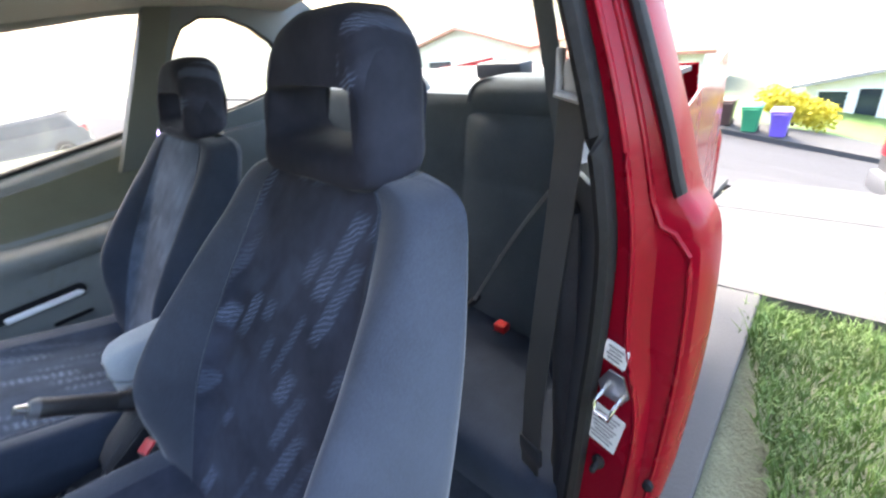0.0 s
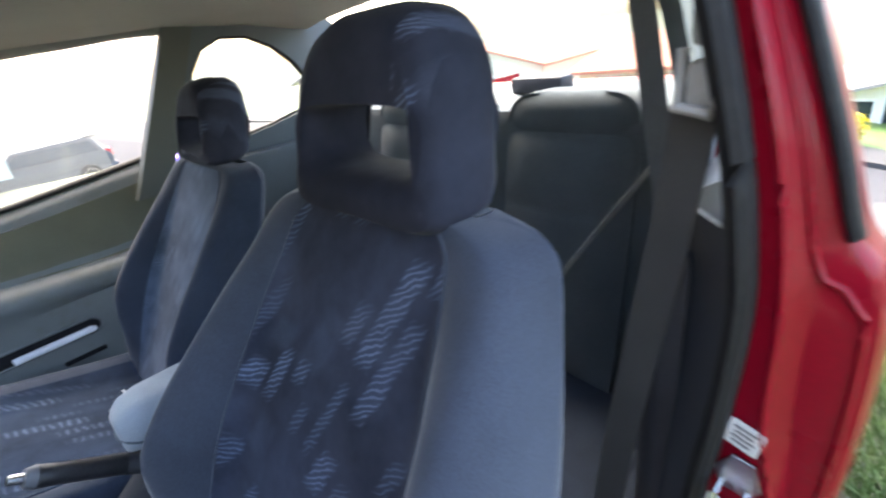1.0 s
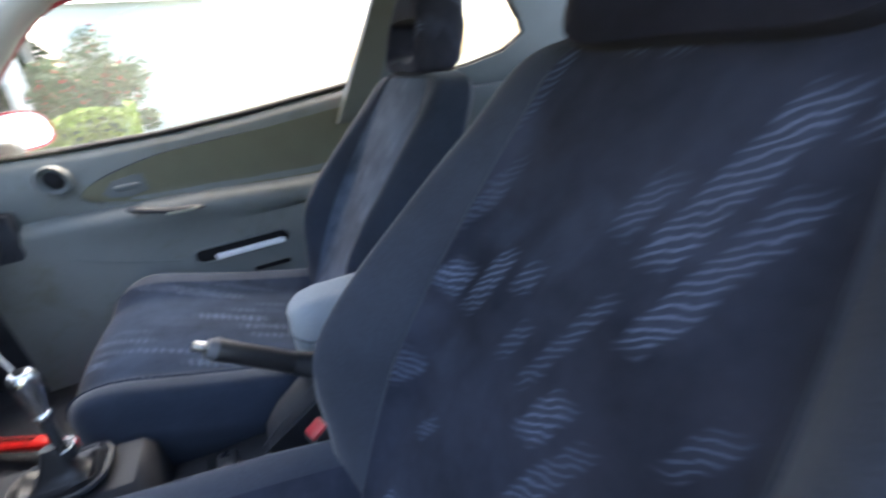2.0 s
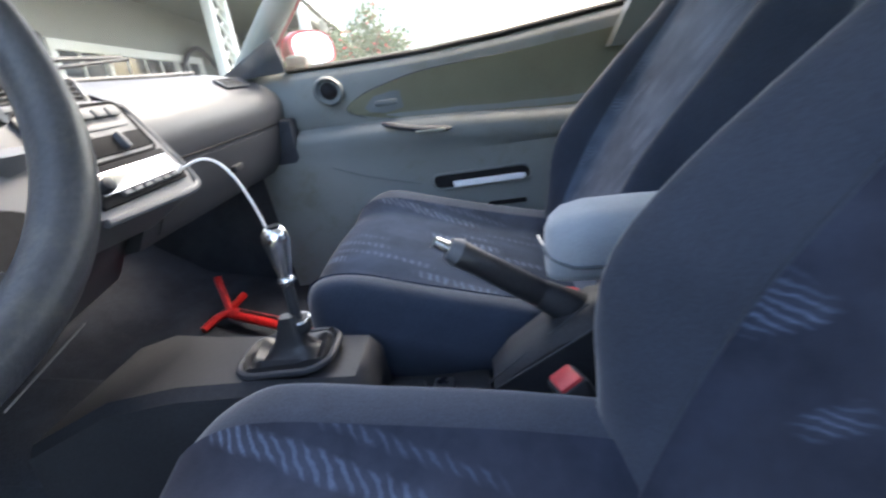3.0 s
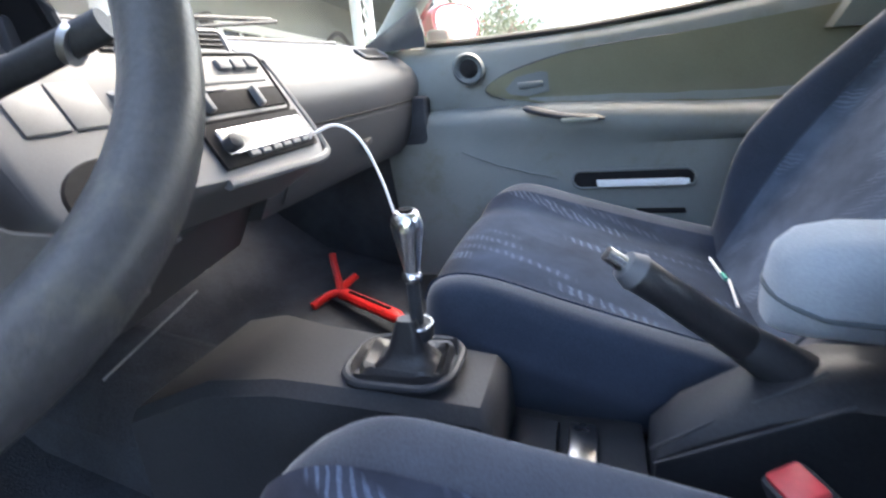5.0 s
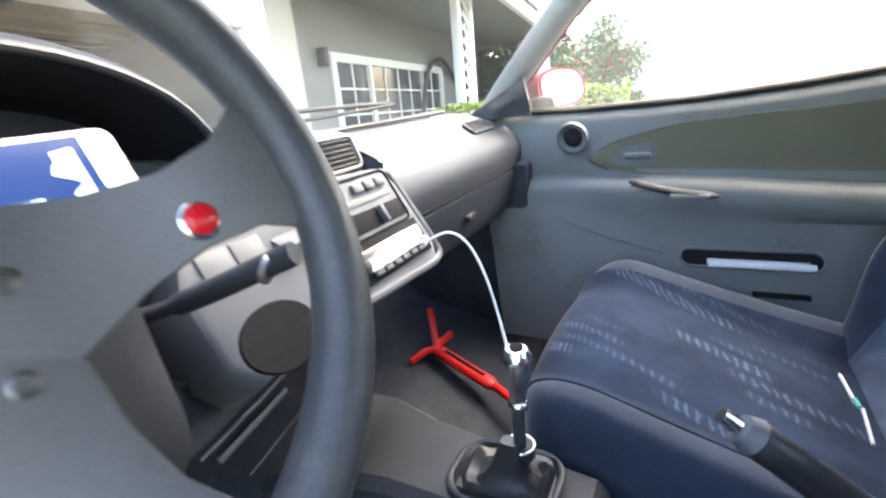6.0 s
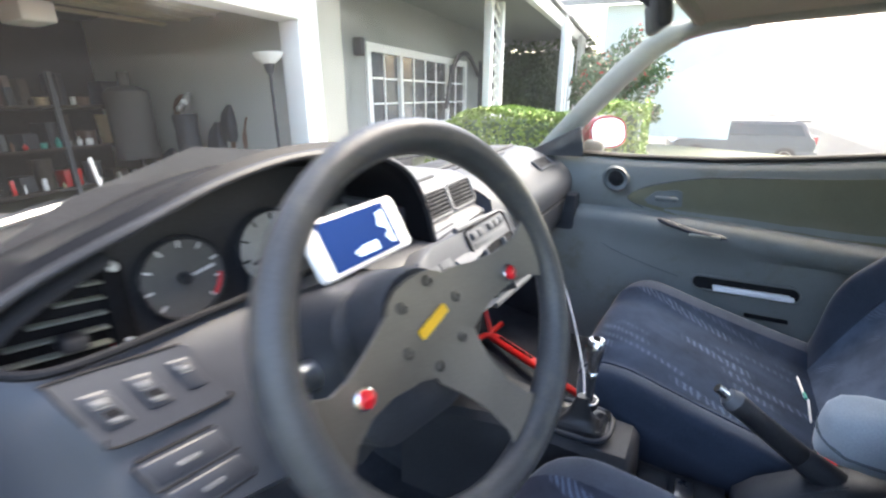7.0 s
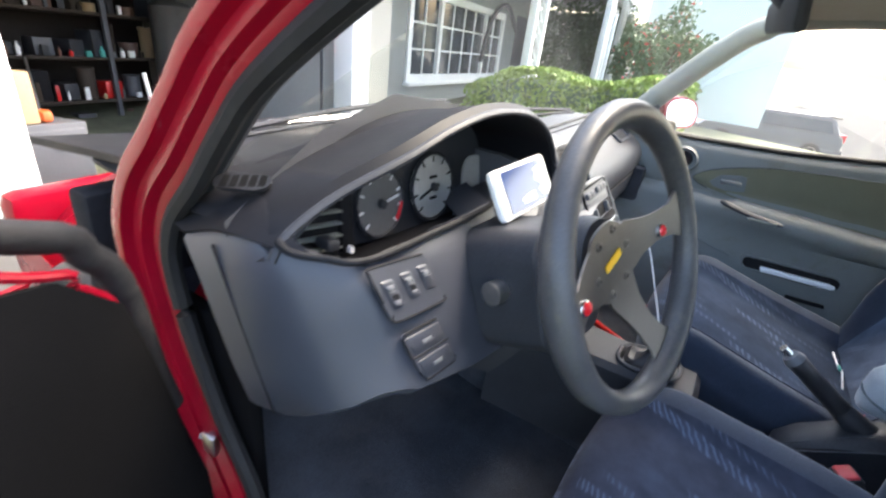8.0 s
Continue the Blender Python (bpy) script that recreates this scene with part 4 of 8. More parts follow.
for cx in (-0.245, 0.20):
    part("shaped_backrest", rear_back(cx, 0.148), M_rear, rear, "padded backrest with stitched folds")
part("backrest_bench", loft([[(-0.50, y, z), (0.53, y, z), (0.53, y - 0.1, z), (-0.48, y - 0.1, z)] for y, z in ((-0.90, 0.38), (-0.925, 0.6), (-0.965, 0.85), (-0.995, 1.03), (-1.01, 1.055))]), M_rear, rear)
rings = []
for y, z, k in ((-0.94, 0.43, 1), (-0.80, 0.43, 1), (-0.65, 0.445, 1), (-0.55, 0.44, 1), (-0.51, 0.415, 0.99), (-0.495, 0.36, 0.98), (-0.50, 0.28, 0.97)):
    rings.append([(-0.05 + u * 0.57 * k, y, z + 0.02 * math.cos(u * 3.1 * 1.5) - 0.03 * max(0, abs(u) - 0.9) * 10) for u in (-1, -0.9, -0.75, -0.55, -0.35, -0.15, 0, 0.15, 0.35, 0.55, 0.75, 0.9, 1)] + [(-0.05 + u * 0.55, y - 0.005, 0.262) for u in (0.9, 0.0, -0.9)])
# Deeper velour in place of the bench cloth puts shade on the cushion.
part("bench_cushion", loft(dense(rings, 2, True)), M_velour_p, rear, "cloth bench cushion, its shade put in as dark navy")
part("rear_buckle", rbox(-0.30, -0.27, -0.84, -0.81, 0.45, 0.475, 0.004), M_redplastic, rear, "red rear belt buckle")
# ---- passenger door ----
lay((1.037, 0, 0.242, -0.088), (0.109, 0.974, 0.183, -0.117), (-0.014, -0.036, 0.922, 0.086))
pdoor = thing("passenger_door", (0.62, 0.05, 0.24), "closed coupe door with grey vinyl and cloth panel", "car door")
DY = [-0.46, -0.34, -0.25, -0.1, 0.05, 0.2, 0.32, 0.40, 0.46, 0.60]


def belt_z(y):
    return float(np.interp(y, [-0.46, -0.34, -0.25, -0.1, 0.1, 0.3, 0.46], [0.872, 0.860, 0.852, 0.838, 0.826, 0.826, 0.832]))


prof = [(0.27, 0.600), (0.40, 0.598), (0.50, 0.596), (0.575, 0.592), (0.612, 0.575), (0.640, 0.566), (0.664, 0.575), (0.676, 0.602), (0.72, 0.612), (0.76, 0.612), (0.790, 0.612), (0.808, 0.622), (0.815, 0.640)]
rows = []
for y in DY:
    lift = belt_z(y) - 0.815
    k = min(1, max(0, (0.40 - y) / 0.14))
    sag = float(np.interp(y, [-0.3, -0.1, 0.1, 0.2], [-0.034, -0.022, -0.004, 0.0]))
    rows.append([(x + (0.03 * (1 - k) if 0.60 < z < 0.68 else 0), y, z + (sag if 0.60 < z < 0.68 else 0) + lift * (min(1, max(0, (z - 0.68) / 0.1)))) for z, x in prof])
panel = part("door_panel", sheet(rows, 0.012), M_door, pdoor, "grey vinyl door panel")
# Dark strip on the surface stands for the shade behind the handle.
part("handle_slot", tube(smooth_path([(0.5625, 0.25, 0.670), (0.5595, 0.18, 0.650), (0.557, 0.13, 0.642), (0.557, 0.085, 0.637)], 5), [0.003] + [0.0085] * 13 + [0.004] * 2, 8), M_dash, panel, "dark strip for the shade in the slot behind the pull handle")
part("pull_handle", rbox(0.548, 0.566, 0.098, 0.174, 0.634, 0.644, 0.004), M_pillar, panel, "grey moulded pull handle")
rows = []
for y, z0, z1 in ((0.330, 0.712, 0.716), (0.315, 0.700, 0.730), (0.28, 0.690, 0.746), (0.20, 0.682, 0.768), (0.12, 0.680, 0.782), (0.0, 0.680, 0.789), (-0.15, 0.680, 0.797), (-0.33, 0.682, 0.812), (-0.46, 0.684, 0.822)):
    hem = float(np.interp(y, [-0.3, -0.1, 0.1, 0.2], [-0.034, -0.022, -0.004, 0.0])) - 0.010 if y < 0.25 else 0.0
    rows.append([(0.6085 - 0.002 * math.sin(math.pi * t) - (0.006 if t == 0 and hem else 0), y, z0 + (z1 - z0) * t + hem * (1 - t) ** 2) for t in (0, 0.08, 0.3, 0.5, 0.7, 0.92, 1)])
part("upper_insert", sheet(rows, 0.003), M_insert, panel, "olive brown cloth door insert")
part("insert_seam", tube(smooth_path([(0.6075, -0.3, 0.799), (0.6075, -0.1, 0.794), (0.6075, 0.10, 0.785), (0.6075, 0.20, 0.769), (0.6075, 0.28, 0.747), (0.6075, 0.332, 0.714), (0.606, 0.29, 0.688)], 6), 0.0016, 6), M_dash, panel)
hd = part("handle_recess", plate([(0.0, 0.0), (0.03, 0.026), (0.085, 0.034), (0.10, 0.03), (0.098, -0.012), (0.05, -0.02), (0.01, -0.012)], 0.004, facing((0.6055, 0.285, 0.712), (0, -1, 0), (0, 0, 1)), 0.001), M_trim, panel, "dark grey inner handle recess")
part("inner_handle", rbox(0.594, 0.602, 0.198, 0.255, 0.712, 0.726, 0.004), M_trim, panel, "dark grey inside door handle")
sm = facing((0.604, 0.362, 0.768), (0, -1, 0), (0, 0, 1)) @ pose(0, 0, 0)
tw = part("tweeter", lathe([(0.038, 0.0), (0.038, 0.006), (0.033, 0.011), (0.028, 0.008), (0.024, -0.002)], 28, facing((0.600, 0.362, 0.768), (0, -1, 0), (0, 0, 1))), M_trim, panel, "round grey speaker ring")
part("tweeter_dome", lathe([(0.022, 0.0), (0.018, 0.004), (0.009, 0.008), (0.0, 0.009)], 20, facing((0.600, 0.362, 0.768), (0, -1, 0), (0, 0, 1))), M_dark, panel)
# Flat dark plate stands for the shade inside the pocket.
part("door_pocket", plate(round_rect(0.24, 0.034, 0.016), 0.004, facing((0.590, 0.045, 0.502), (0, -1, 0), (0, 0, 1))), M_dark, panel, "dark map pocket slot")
part("pocket_lip", tube([facing((0.587, 0.045, 0.502), (0, -1, 0), (0, 0, 1)) @ Vector((x, y, 0)) for x, y in round_rect(0.244, 0.038, 0.018)], 0.0035, 6, True), M_door, panel)
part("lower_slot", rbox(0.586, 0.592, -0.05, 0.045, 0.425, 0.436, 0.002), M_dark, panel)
part("panel_crease", tube(smooth_path([(0.592, 0.41, 0.575), (0.593, 0.34, 0.545), (0.594, 0.26, 0.52), (0.595, 0.2, 0.505)], 6), 0.0018, 6), M_trim, panel)
solo("folded_paper", joined(rbox(0.570, 0.588, -0.055, 0.118, 0.488, 0.501, 0.003), rbox(0.566, 0.572, -0.06, 0.10, 0.492, 0.503, 0.002)), M_paper, "folded white paper stuck in the door pocket", "paper")
win = []
for y in (-0.34, -0.1, 0.1, 0.3, 0.46, 0.56):
    zt = float(np.interp(y, [-0.62, -0.4, -0.15, 0.08, 0.24, 0.34, 0.47, 0.60], [1.235, 1.222, 1.18, 1.12, 1.075, 1.01, 0.92, 0.84]))
    win.append([Vector((0.632, y, belt_z(y) - 0.005)).lerp(Vector((0.545, y - 0.02, zt)), t) for t in (0, 0.5, 1)])
g = part("door_window", sheet(win, 0.004), M_hazed, pdoor)
g.visible_shadow = False
part("belt_seal", tube([(0.630, y, belt_z(y) + 0.005) for y in (0.46, 0.3, 0.1, -0.1, -0.25, -0.34, -0.46)], 0.008, 8), M_rubber, pdoor)
part("outer_skin", sheet([[(0.70, y, 0.26), (0.715, y, 0.55), (0.70, y, 0.78), (0.66, y, 0.825)] for y in (-0.46, 0.1, 0.6)], 0.006), M_red, pdoor)
part("mirror_sail", plate([(0.0, 0), (0.19, 0), (0.192, 0.03), (0.187, 0.092)], 0.012, facing((0.600, 0.645, 0.832), (0, -1, 0), (-0.15, 0, 1))), M_black, pdoor, "black mirror corner panel")
# outside mirror
mm = look((0.735, 0.398, 0.890), (0.15, -0.25, 0.93)) @ pose(0, 0, 0, 0, 180, 0)
ell = [(0.078 * math.copysign(abs(math.cos(a)) ** 0.75, math.cos(a)), 0.052 * math.copysign(abs(math.sin(a)) ** 0.75, math.sin(a))) for a in (2 * math.pi * k / 32 for k in range(32))]
mir = part("door_mirror", loft([[mm @ Vector((x * k, y * k, z)) for x, y in ell] for z, k in ((0.004, 0.90), (0.006, 1.0), (-0.01, 1.04), (-0.05, 0.95), (-0.085, 0.7), (-0.10, 0.3))]), M_red, pdoor, "red door mirror housing")
part("mirror_glass", plate([(x * 0.85, y * 0.85) for x, y in ell], 0.002, mm @ pose(0, 0, 0.006)), M_mirror, mir, "mirror glass")
part("mirror_foot", rbox(0.63, 0.71, 0.40, 0.46, 0.835, 0.872, 0.012), M_black, mir)

# ---- driver's door, swung open ----
lay()
ddoor = thing("driver_door", (-0.70, 0.80, 0.20), "driver's door swung open, black inner panel with red edge", "car door")
hx, hy = -0.683, 0.80
dv = Vector((-0.954, -0.30, 0))
nv = Vector((0.30, -0.954, 0))


def dd(s, z, off=0.0):
    return Vector((hx, hy, 0)) + dv * s + nv * off + Vector((0, 0, z))


def door_top(s):
    return float(np.interp(s, [0.0136, 0.035, 0.05, 0.0587, 0.07, 0.096, 0.115, 0.3, 1.1], [0.535, 0.64, 0.724, 0.765, 0.81, 0.838, 0.858, 0.90, 0.91]))


rows = [[dd(s, 0.24 + (door_top(s) - 0.24) * k, 0.012 + o) for k, o in ((0, 0.0), (0.25, 0.008), (0.5, 0.012), (0.7, 0.016), (0.85, 0.014), (0.95, 0.010), (1.0, 0.004))] for s in (0.0136, 0.035, 0.05, 0.0587, 0.07, 0.096, 0.115, 0.3, 0.6, 0.9, 1.1)]
inner_panel = part("inner_panel", sheet(rows, 0.010), M_black_shaded, ddoor, "black inner door panel")
part("outer_skin", sheet([[dd(s, z, -0.10) for z in (0.22, 0.5, 0.70, 0.80)] for s in (0.06, 0.5, 1.15)], 0.008), M_red, ddoor, "red painted outer skin")
part("door_edge", loft([[dd(0.012, z, o) for o in (-0.10, -0.04, -0.012)] + [dd(0.03, z, o) for o in (-0.012, -0.10)] for z in (0.22, 0.3, 0.4, 0.5)]), M_red, ddoor, "red door edge")
part("door_flange", tube(smooth_path([dd(a, z, 0.018) for a, z in ((0.0, 0.45), (0.0136, 0.539), (0.035, 0.645), (0.05, 0.729), (0.0587, 0.77), (0.07, 0.815), (0.096, 0.844), (0.115, 0.864), (0.3, 0.905), (1.1, 0.915))], 5), 0.0045, 8), M_red, ddoor, "thin red painted flange")
part("door_top_seal", tube(smooth_path([dd(a, z, 0.004) for a, z in ((0.018, 0.64), (0.030, 0.70), (0.037, 0.755), (0.044, 0.805), (0.055, 0.838), (0.071, 0.858), (0.105, 0.890), (0.3, 0.932), (1.1, 0.942))], 5), 0.0135, 10), M_rubber, ddoor, "black window seal")
part("door_knob", lathe([(0.010, 0), (0.009, 0.005), (0.006, 0.006), (0.0, 0.003)], 20, facing(tuple(dd(0.103, 0.736, 0.028)), tuple(-dv), (0, 0, 1))), M_trim, inner_panel, "small round knob")
lay((1, 0, 0, 0.045), (0, 1.15, 0, 0.0), (0, 0, 1, -0.15))
part("check_strap", joined(tube([(-0.672, 0.745, 0.625), (-0.682, 0.77, 0.628), (-0.69, 0.795, 0.628)], 0.007, 6), moved(rbox(-0.006, 0.006, -0.012, 0.012, -0.018, 0.018, 0.003), pose(-0.676, 0.735, 0.625))), M_steel, car, "steel door check strap")
part("grommet", lathe([(0.014, 0), (0.014, 0.004), (0.008, 0.006)], 14, facing((-0.700, 0.798, 0.825), (0.2, -1, 0), (0, 0, 1))), M_dark, car, "dark hinge hole")
# ---- dashboard ----
lay((1.27, 0, 0, -0.009), (0.285, 1, 0, 0.024), (0, 0, 1, -0.003))
dash = thing("dashboard", (-0.03, 0.75, 0.24), "dark grey moulded dashboard with instrument hood and centre stack", "dashboard")


def face_y(x):
    """Front line of the dashboard, which runs slightly askew."""
    return 0.645 - 0.285 * x


def drop(x):
    return -0.15 * (x + 0.33)


# main pad across the passenger side
PX = [0.117, 0.165, 0.21, 0.3, 0.4, 0.48, 0.54, 0.58, 0.60]
rings = []
for x in PX:
    f = face_y(x)
    e = 1 if x < 0.56 else (0.985 if x < 0.59 else 0.97)
    z0 = 0.008 * (0.3 - x)
    ring = [(0.17, 0.846), (0.10, 0.850), (0.05, 0.847), (0.01, 0.838), (-0.03, 0.824), (-0.062, 0.807), (-0.086, 0.788), (-0.099, 0.766), (-0.102, 0.744), (-0.098, 0.722), (-0.096, 0.712), (-0.095, 0.70), (-0.085, 0.64), (-0.062, 0.60), (0.05, 0.585), (0.17, 0.60)]
    cut_ = [(0.052 if z > 0.80 else (0.022 if z > 0.77 else 0.0)) if x < 0.13 else 0.0 for dy, z in ring]
    rings.append([(x + c_, f + dy - 0.285 * c_, (z + z0) * e + (1 - e) * 0.7) for c_, (dy, z) in zip(cut_, ring)])
part("passenger_pad", loft(rings), M_dash, dash, "satin dark grey passenger side pad")
part("airbag_seam", tube([(0.165, face_y(0.165) - 0.055, 0.8118), (0.168, face_y(0.168) + 0.0, 0.8355), (0.172, face_y(0.172) + 0.06, 0.8485), (0.3, face_y(0.3) + 0.06, 0.8485), (0.46, face_y(0.46) + 0.06, 0.8475)], 0.0022, 5), M_dark, dash)
part("glovebox_line", tube([(x, face_y(x) - 0.0975, 0.716) for x in (0.13, 0.3, 0.45, 0.56)], 0.0016, 6), M_dark, dash)
part("glovebox_lid", loft([[(x, face_y(x) - 0.0985, 0.708), (x, face_y(x) - 0.089, 0.645), (x, face_y(x) - 0.072, 0.612), (x, face_y(x) - 0.03, 0.61), (x, face_y(x) - 0.03, 0.706)] for x in (0.15, 0.3, 0.45, 0.56)]), M_dash, dash, "dark glovebox lid")
part("glovebox_latch", rbox(0.33, 0.375, face_y(0.35) - 0.098, face_y(0.35) - 0.082, 0.655, 0.668, 0.003), M_black, dash)


def vent(cx, cz, w, h, ydir, slats, name="air_vent", tilt=0.0, mat=None, depth=0.012, up=(0, 0, 1)):
    """A louvred vent facing the cabin."""
    m = facing((cx, ydir, cz), (1, -0.285, 0), up) @ pose(0, 0, 0, 0, 0, tilt)
    v = part(name, plate(round_rect(w, h, min(w, h) * 0.18), 0.003, m), M_dark, dash, "louvred air vent")
    part("vent_frame", tube([m @ Vector((x, y, 0.003)) for x, y in round_rect(w + 0.006, h + 0.006, min(w, h) * 0.2)], 0.0035, 6, True), mat or M_black, v)
    for k in range(slats):
        y = -h / 2 + h * (k + 0.5) / slats
        part("louvre", moved(rbox(-w / 2 + 0.003, w / 2 - 0.003, y - h / slats * 0.16, y + h / slats * 0.16, 0.002, depth, 0.001, 1), m), M_black, v)
    return v


vent(0.490, 0.8185, 0.085, 0.030, face_y(0.490) - 0.040, 4, mat=M_dash, depth=0.005, up=(0.0, 0.88, 0.47))

# lower panel behind the wheel, wrapping round the dash's rounded left end
lay()
KNEE = [(-0.630, 0.84, 0.820, -0.625, 0.75, 0.600), (-0.632, 0.78, 0.843, -0.628, 0.69, 0.622), (-0.632, 0.735, 0.851, -0.627, 0.648, 0.645),
        (-0.628, 0.705, 0.851, -0.620, 0.616, 0.664), (-0.619, 0.680, 0.846, -0.612, 0.592, 0.680), (-0.603, 0.655, 0.842, -0.590, 0.573, 0.690),
        (-0.583, 0.629, 0.840, -0.569, 0.558, 0.693), (-0.569, 0.619, 0.839, -0.555, 0.549, 0.688), (-0.45, 0.615, 0.834, -0.432, 0.537, 0.651),
        (-0.315, 0.617, 0.828, -0.297, 0.530, 0.622), (-0.261, 0.622, 0.825, -0.243, 0.535, 0.621), (-0.198, 0.70, 0.823, -0.198, 0.61, 0.623)]
rows = []
for k, edge_ in enumerate(KNEE):
    T_, B_ = Vector(edge_[:3]), Vector(edge_[3:])
    a = radians((0, 8, 30, 55, 70, 80)[k] if k < 6 else 90)
    K_, bulge = Vector((math.cos(a), math.sin(a), 0)), (0.001 if k in (0, 5, 11) else 0.005)
    rows.append([T_ + K_ * (0.03 if k < 6 else 0.06) + Vector((0, 0, 0.006 if k < 6 else -0.04)), T_ + K_ * 0.008 + Vector((0, 0, 0.002 if k < 6 else 0)), T_ + Vector((0, 0, -0.007)), T_.lerp(B_, 0.2) - K_ * bulge * 0.7, T_.lerp(B_, 0.45) - K_ * bulge, T_.lerp(B_, 0.75) - K_ * bulge, B_ + Vector((0, 0, 0.014)) - K_ * bulge * 0.6, B_ + K_ * 0.008, B_ + K_ * 0.03 + Vector((0, 0, -0.002)), B_ + K_ * 0.14 + Vector((0, 0, 0.02))])
part("lower_dash", sheet(rows, 0.004), M_dash_grey, dash, "blue-grey lower dash panel with rounded end")
part("end_seam", tube(smooth_path([Vector(e[:3]).lerp(Vector(e[3:]), t) + Vector((-0.004, 0, 0)) for e, t in ((KNEE[1], 0.06), (KNEE[1], 0.3), (KNEE[1], 0.6), (KNEE[1], 0.95))], 5), 0.002, 6), M_dark, dash)
outer = [Vector((-0.605, 0.96, 0.830))] + [Vector(e[:3]) for e in KNEE[:6]]
inner = [Vector(p) for p in ((-0.48, 0.99, 0.868), (-0.50, 0.92, 0.878), (-0.53, 0.86, 0.882), (-0.555, 0.80, 0.882), (-0.580, 0.75, 0.878), (-0.602, 0.715, 0.868), (-0.611, 0.695, 0.853))]
part("dash_shoulder", sheet([[a.lerp(b, t) + Vector((0, 0, 0.002 + 0.034 * t * (1 - t))) for t in (0.0, 0.08, 0.25, 0.5, 0.75, 1.0)] for a, b in zip(outer, inner)], 0.004), M_hood, dash, "rounded dash shoulder")
part("bezel_lip", tube(smooth_path([(-0.13, 0.69, 0.822), (-0.261, 0.6216, 0.8275), (-0.45, 0.6145, 0.8365), (-0.565, 0.6185, 0.8415), (-0.598, 0.650, 0.845), (-0.617, 0.674, 0.850), (-0.619, 0.690, 0.858)], 6), 0.0042, 8), M_hood, dash, "dark instrument bezel lip")
dm = facing((-0.592, 0.775, 0.8885), (0.5, -0.86, 0.02), (0.86, 0.5, 0.22))
dv_ = part("demister_vent", plate(round_rect(0.062, 0.034, 0.0168), 0.004, dm), M_hood, dash, "side window demister")
part("demister_grille", joined(*[moved(rbox(x - 0.0042, x + 0.0035, -0.012, 0.012, 0.0036, 0.0044, 0.0003, 1), dm @ pose(0, 0, 0, 0, 0, 10)) for x in (-0.018, -0.008, 0.002, 0.012, 0.022)]), M_black_shaded, dv_)

# top behind the windscreen, driver side
CLUSTER = ((1, 0, 0, 0), (0.04, 1.35, 0.2, -0.404), (0.04, 0, 1.15, -0.1275))
lay(*CLUSTER)
part("dash_top", sheet([[(x, face_y(x) + dy + (0.05 if x < -0.35 else 0.12), z + drop(x) * 0.25) for x in (-0.60, -0.5, -0.4, -0.3, -0.2, -0.1, 0.0, 0.1)] for dy, z in ((0.0, 0.868), (0.06, 0.872), (0.12, 0.866), (0.20, 0.855), (0.30, 0.84))], 0.01), M_hood, dash, "matt dash top")
for a, b in (((-0.55, 0.905, 0.885), (-0.38, 0.955, 0.88)), ((-0.33, 0.96, 0.88), (-0.12, 0.93, 0.872))):
    part("defroster_slot", tube([a, b], 0.005, 6), M_steel, dash)

# instrument hood: an arch over the dials
HX = [-0.626, -0.607, -0.555, -0.475, -0.39, -0.29, -0.18, -0.105, -0.07, -0.06]
HZ = [0.862, 0.884, 0.911, 0.938, 0.957, 0.962, 0.948, 0.915, 0.865, 0.800]
edge = smooth_path([(x, 0.635 + 0.035 * max(0, (-0.45 - x) / 0.12) - 0.06 * (x + 0.3), z) for x, z in zip(HX, HZ)], 5)
rows = []
for p in edge:
    back = Vector((p.x * 0.93 - 0.02, p.y + 0.30, 0.862 + 0.10 * (p.z - 0.86)))
    inn = Vector((-0.33 + (p.x + 0.33) * (0.86 if p.x < -0.33 else 0.98), p.y + 0.115, 0.86 + (p.z - 0.86) * 0.72))
    rows.append([inn, p + Vector((0.0, 0.012, -0.012)), p + Vector((0, 0.0, -0.006)), p + Vector((0, -0.004, 0.0)), p + Vector((0, 0.004, 0.008)), p.lerp(back, 0.3) + Vector((0, 0, 0.006)), p.lerp(back, 0.65) + Vector((0, 0, -0.002)), back])
part("instrument_hood", sheet(rows, 0.006), M_hood, dash, "arched black instrument hood")
part("hood_lip", tube([p + Vector((0, -0.003, -0.002)) for p in edge], 0.0042, 8), M_black, dash)
CY = 0.74
CUP = (0, 0, 1)


def cl(x, z, lift=0.0):
    return Vector((x, CY - 0.03 * (x + 0.33) - lift, z - 0.10 * (x + 0.33)))


bm = bmesh.new()
bm.faces.new([bm.verts.new(cl(x, z)) for x, z in ((-0.63, 0.80), (-0.04, 0.765), (-0.04, 0.90), (-0.12, 0.95), (-0.33, 0.965), (-0.48, 0.925), (-0.63, 0.85))])
cluster = part("cluster_panel", bm, M_black, dash, "black instrument panel", smooth=False)
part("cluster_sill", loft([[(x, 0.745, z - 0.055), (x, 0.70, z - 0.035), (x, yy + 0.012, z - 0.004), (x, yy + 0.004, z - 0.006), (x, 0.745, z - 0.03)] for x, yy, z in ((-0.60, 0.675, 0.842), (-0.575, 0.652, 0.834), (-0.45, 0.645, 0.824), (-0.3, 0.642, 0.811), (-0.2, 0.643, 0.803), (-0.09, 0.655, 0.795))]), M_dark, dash)


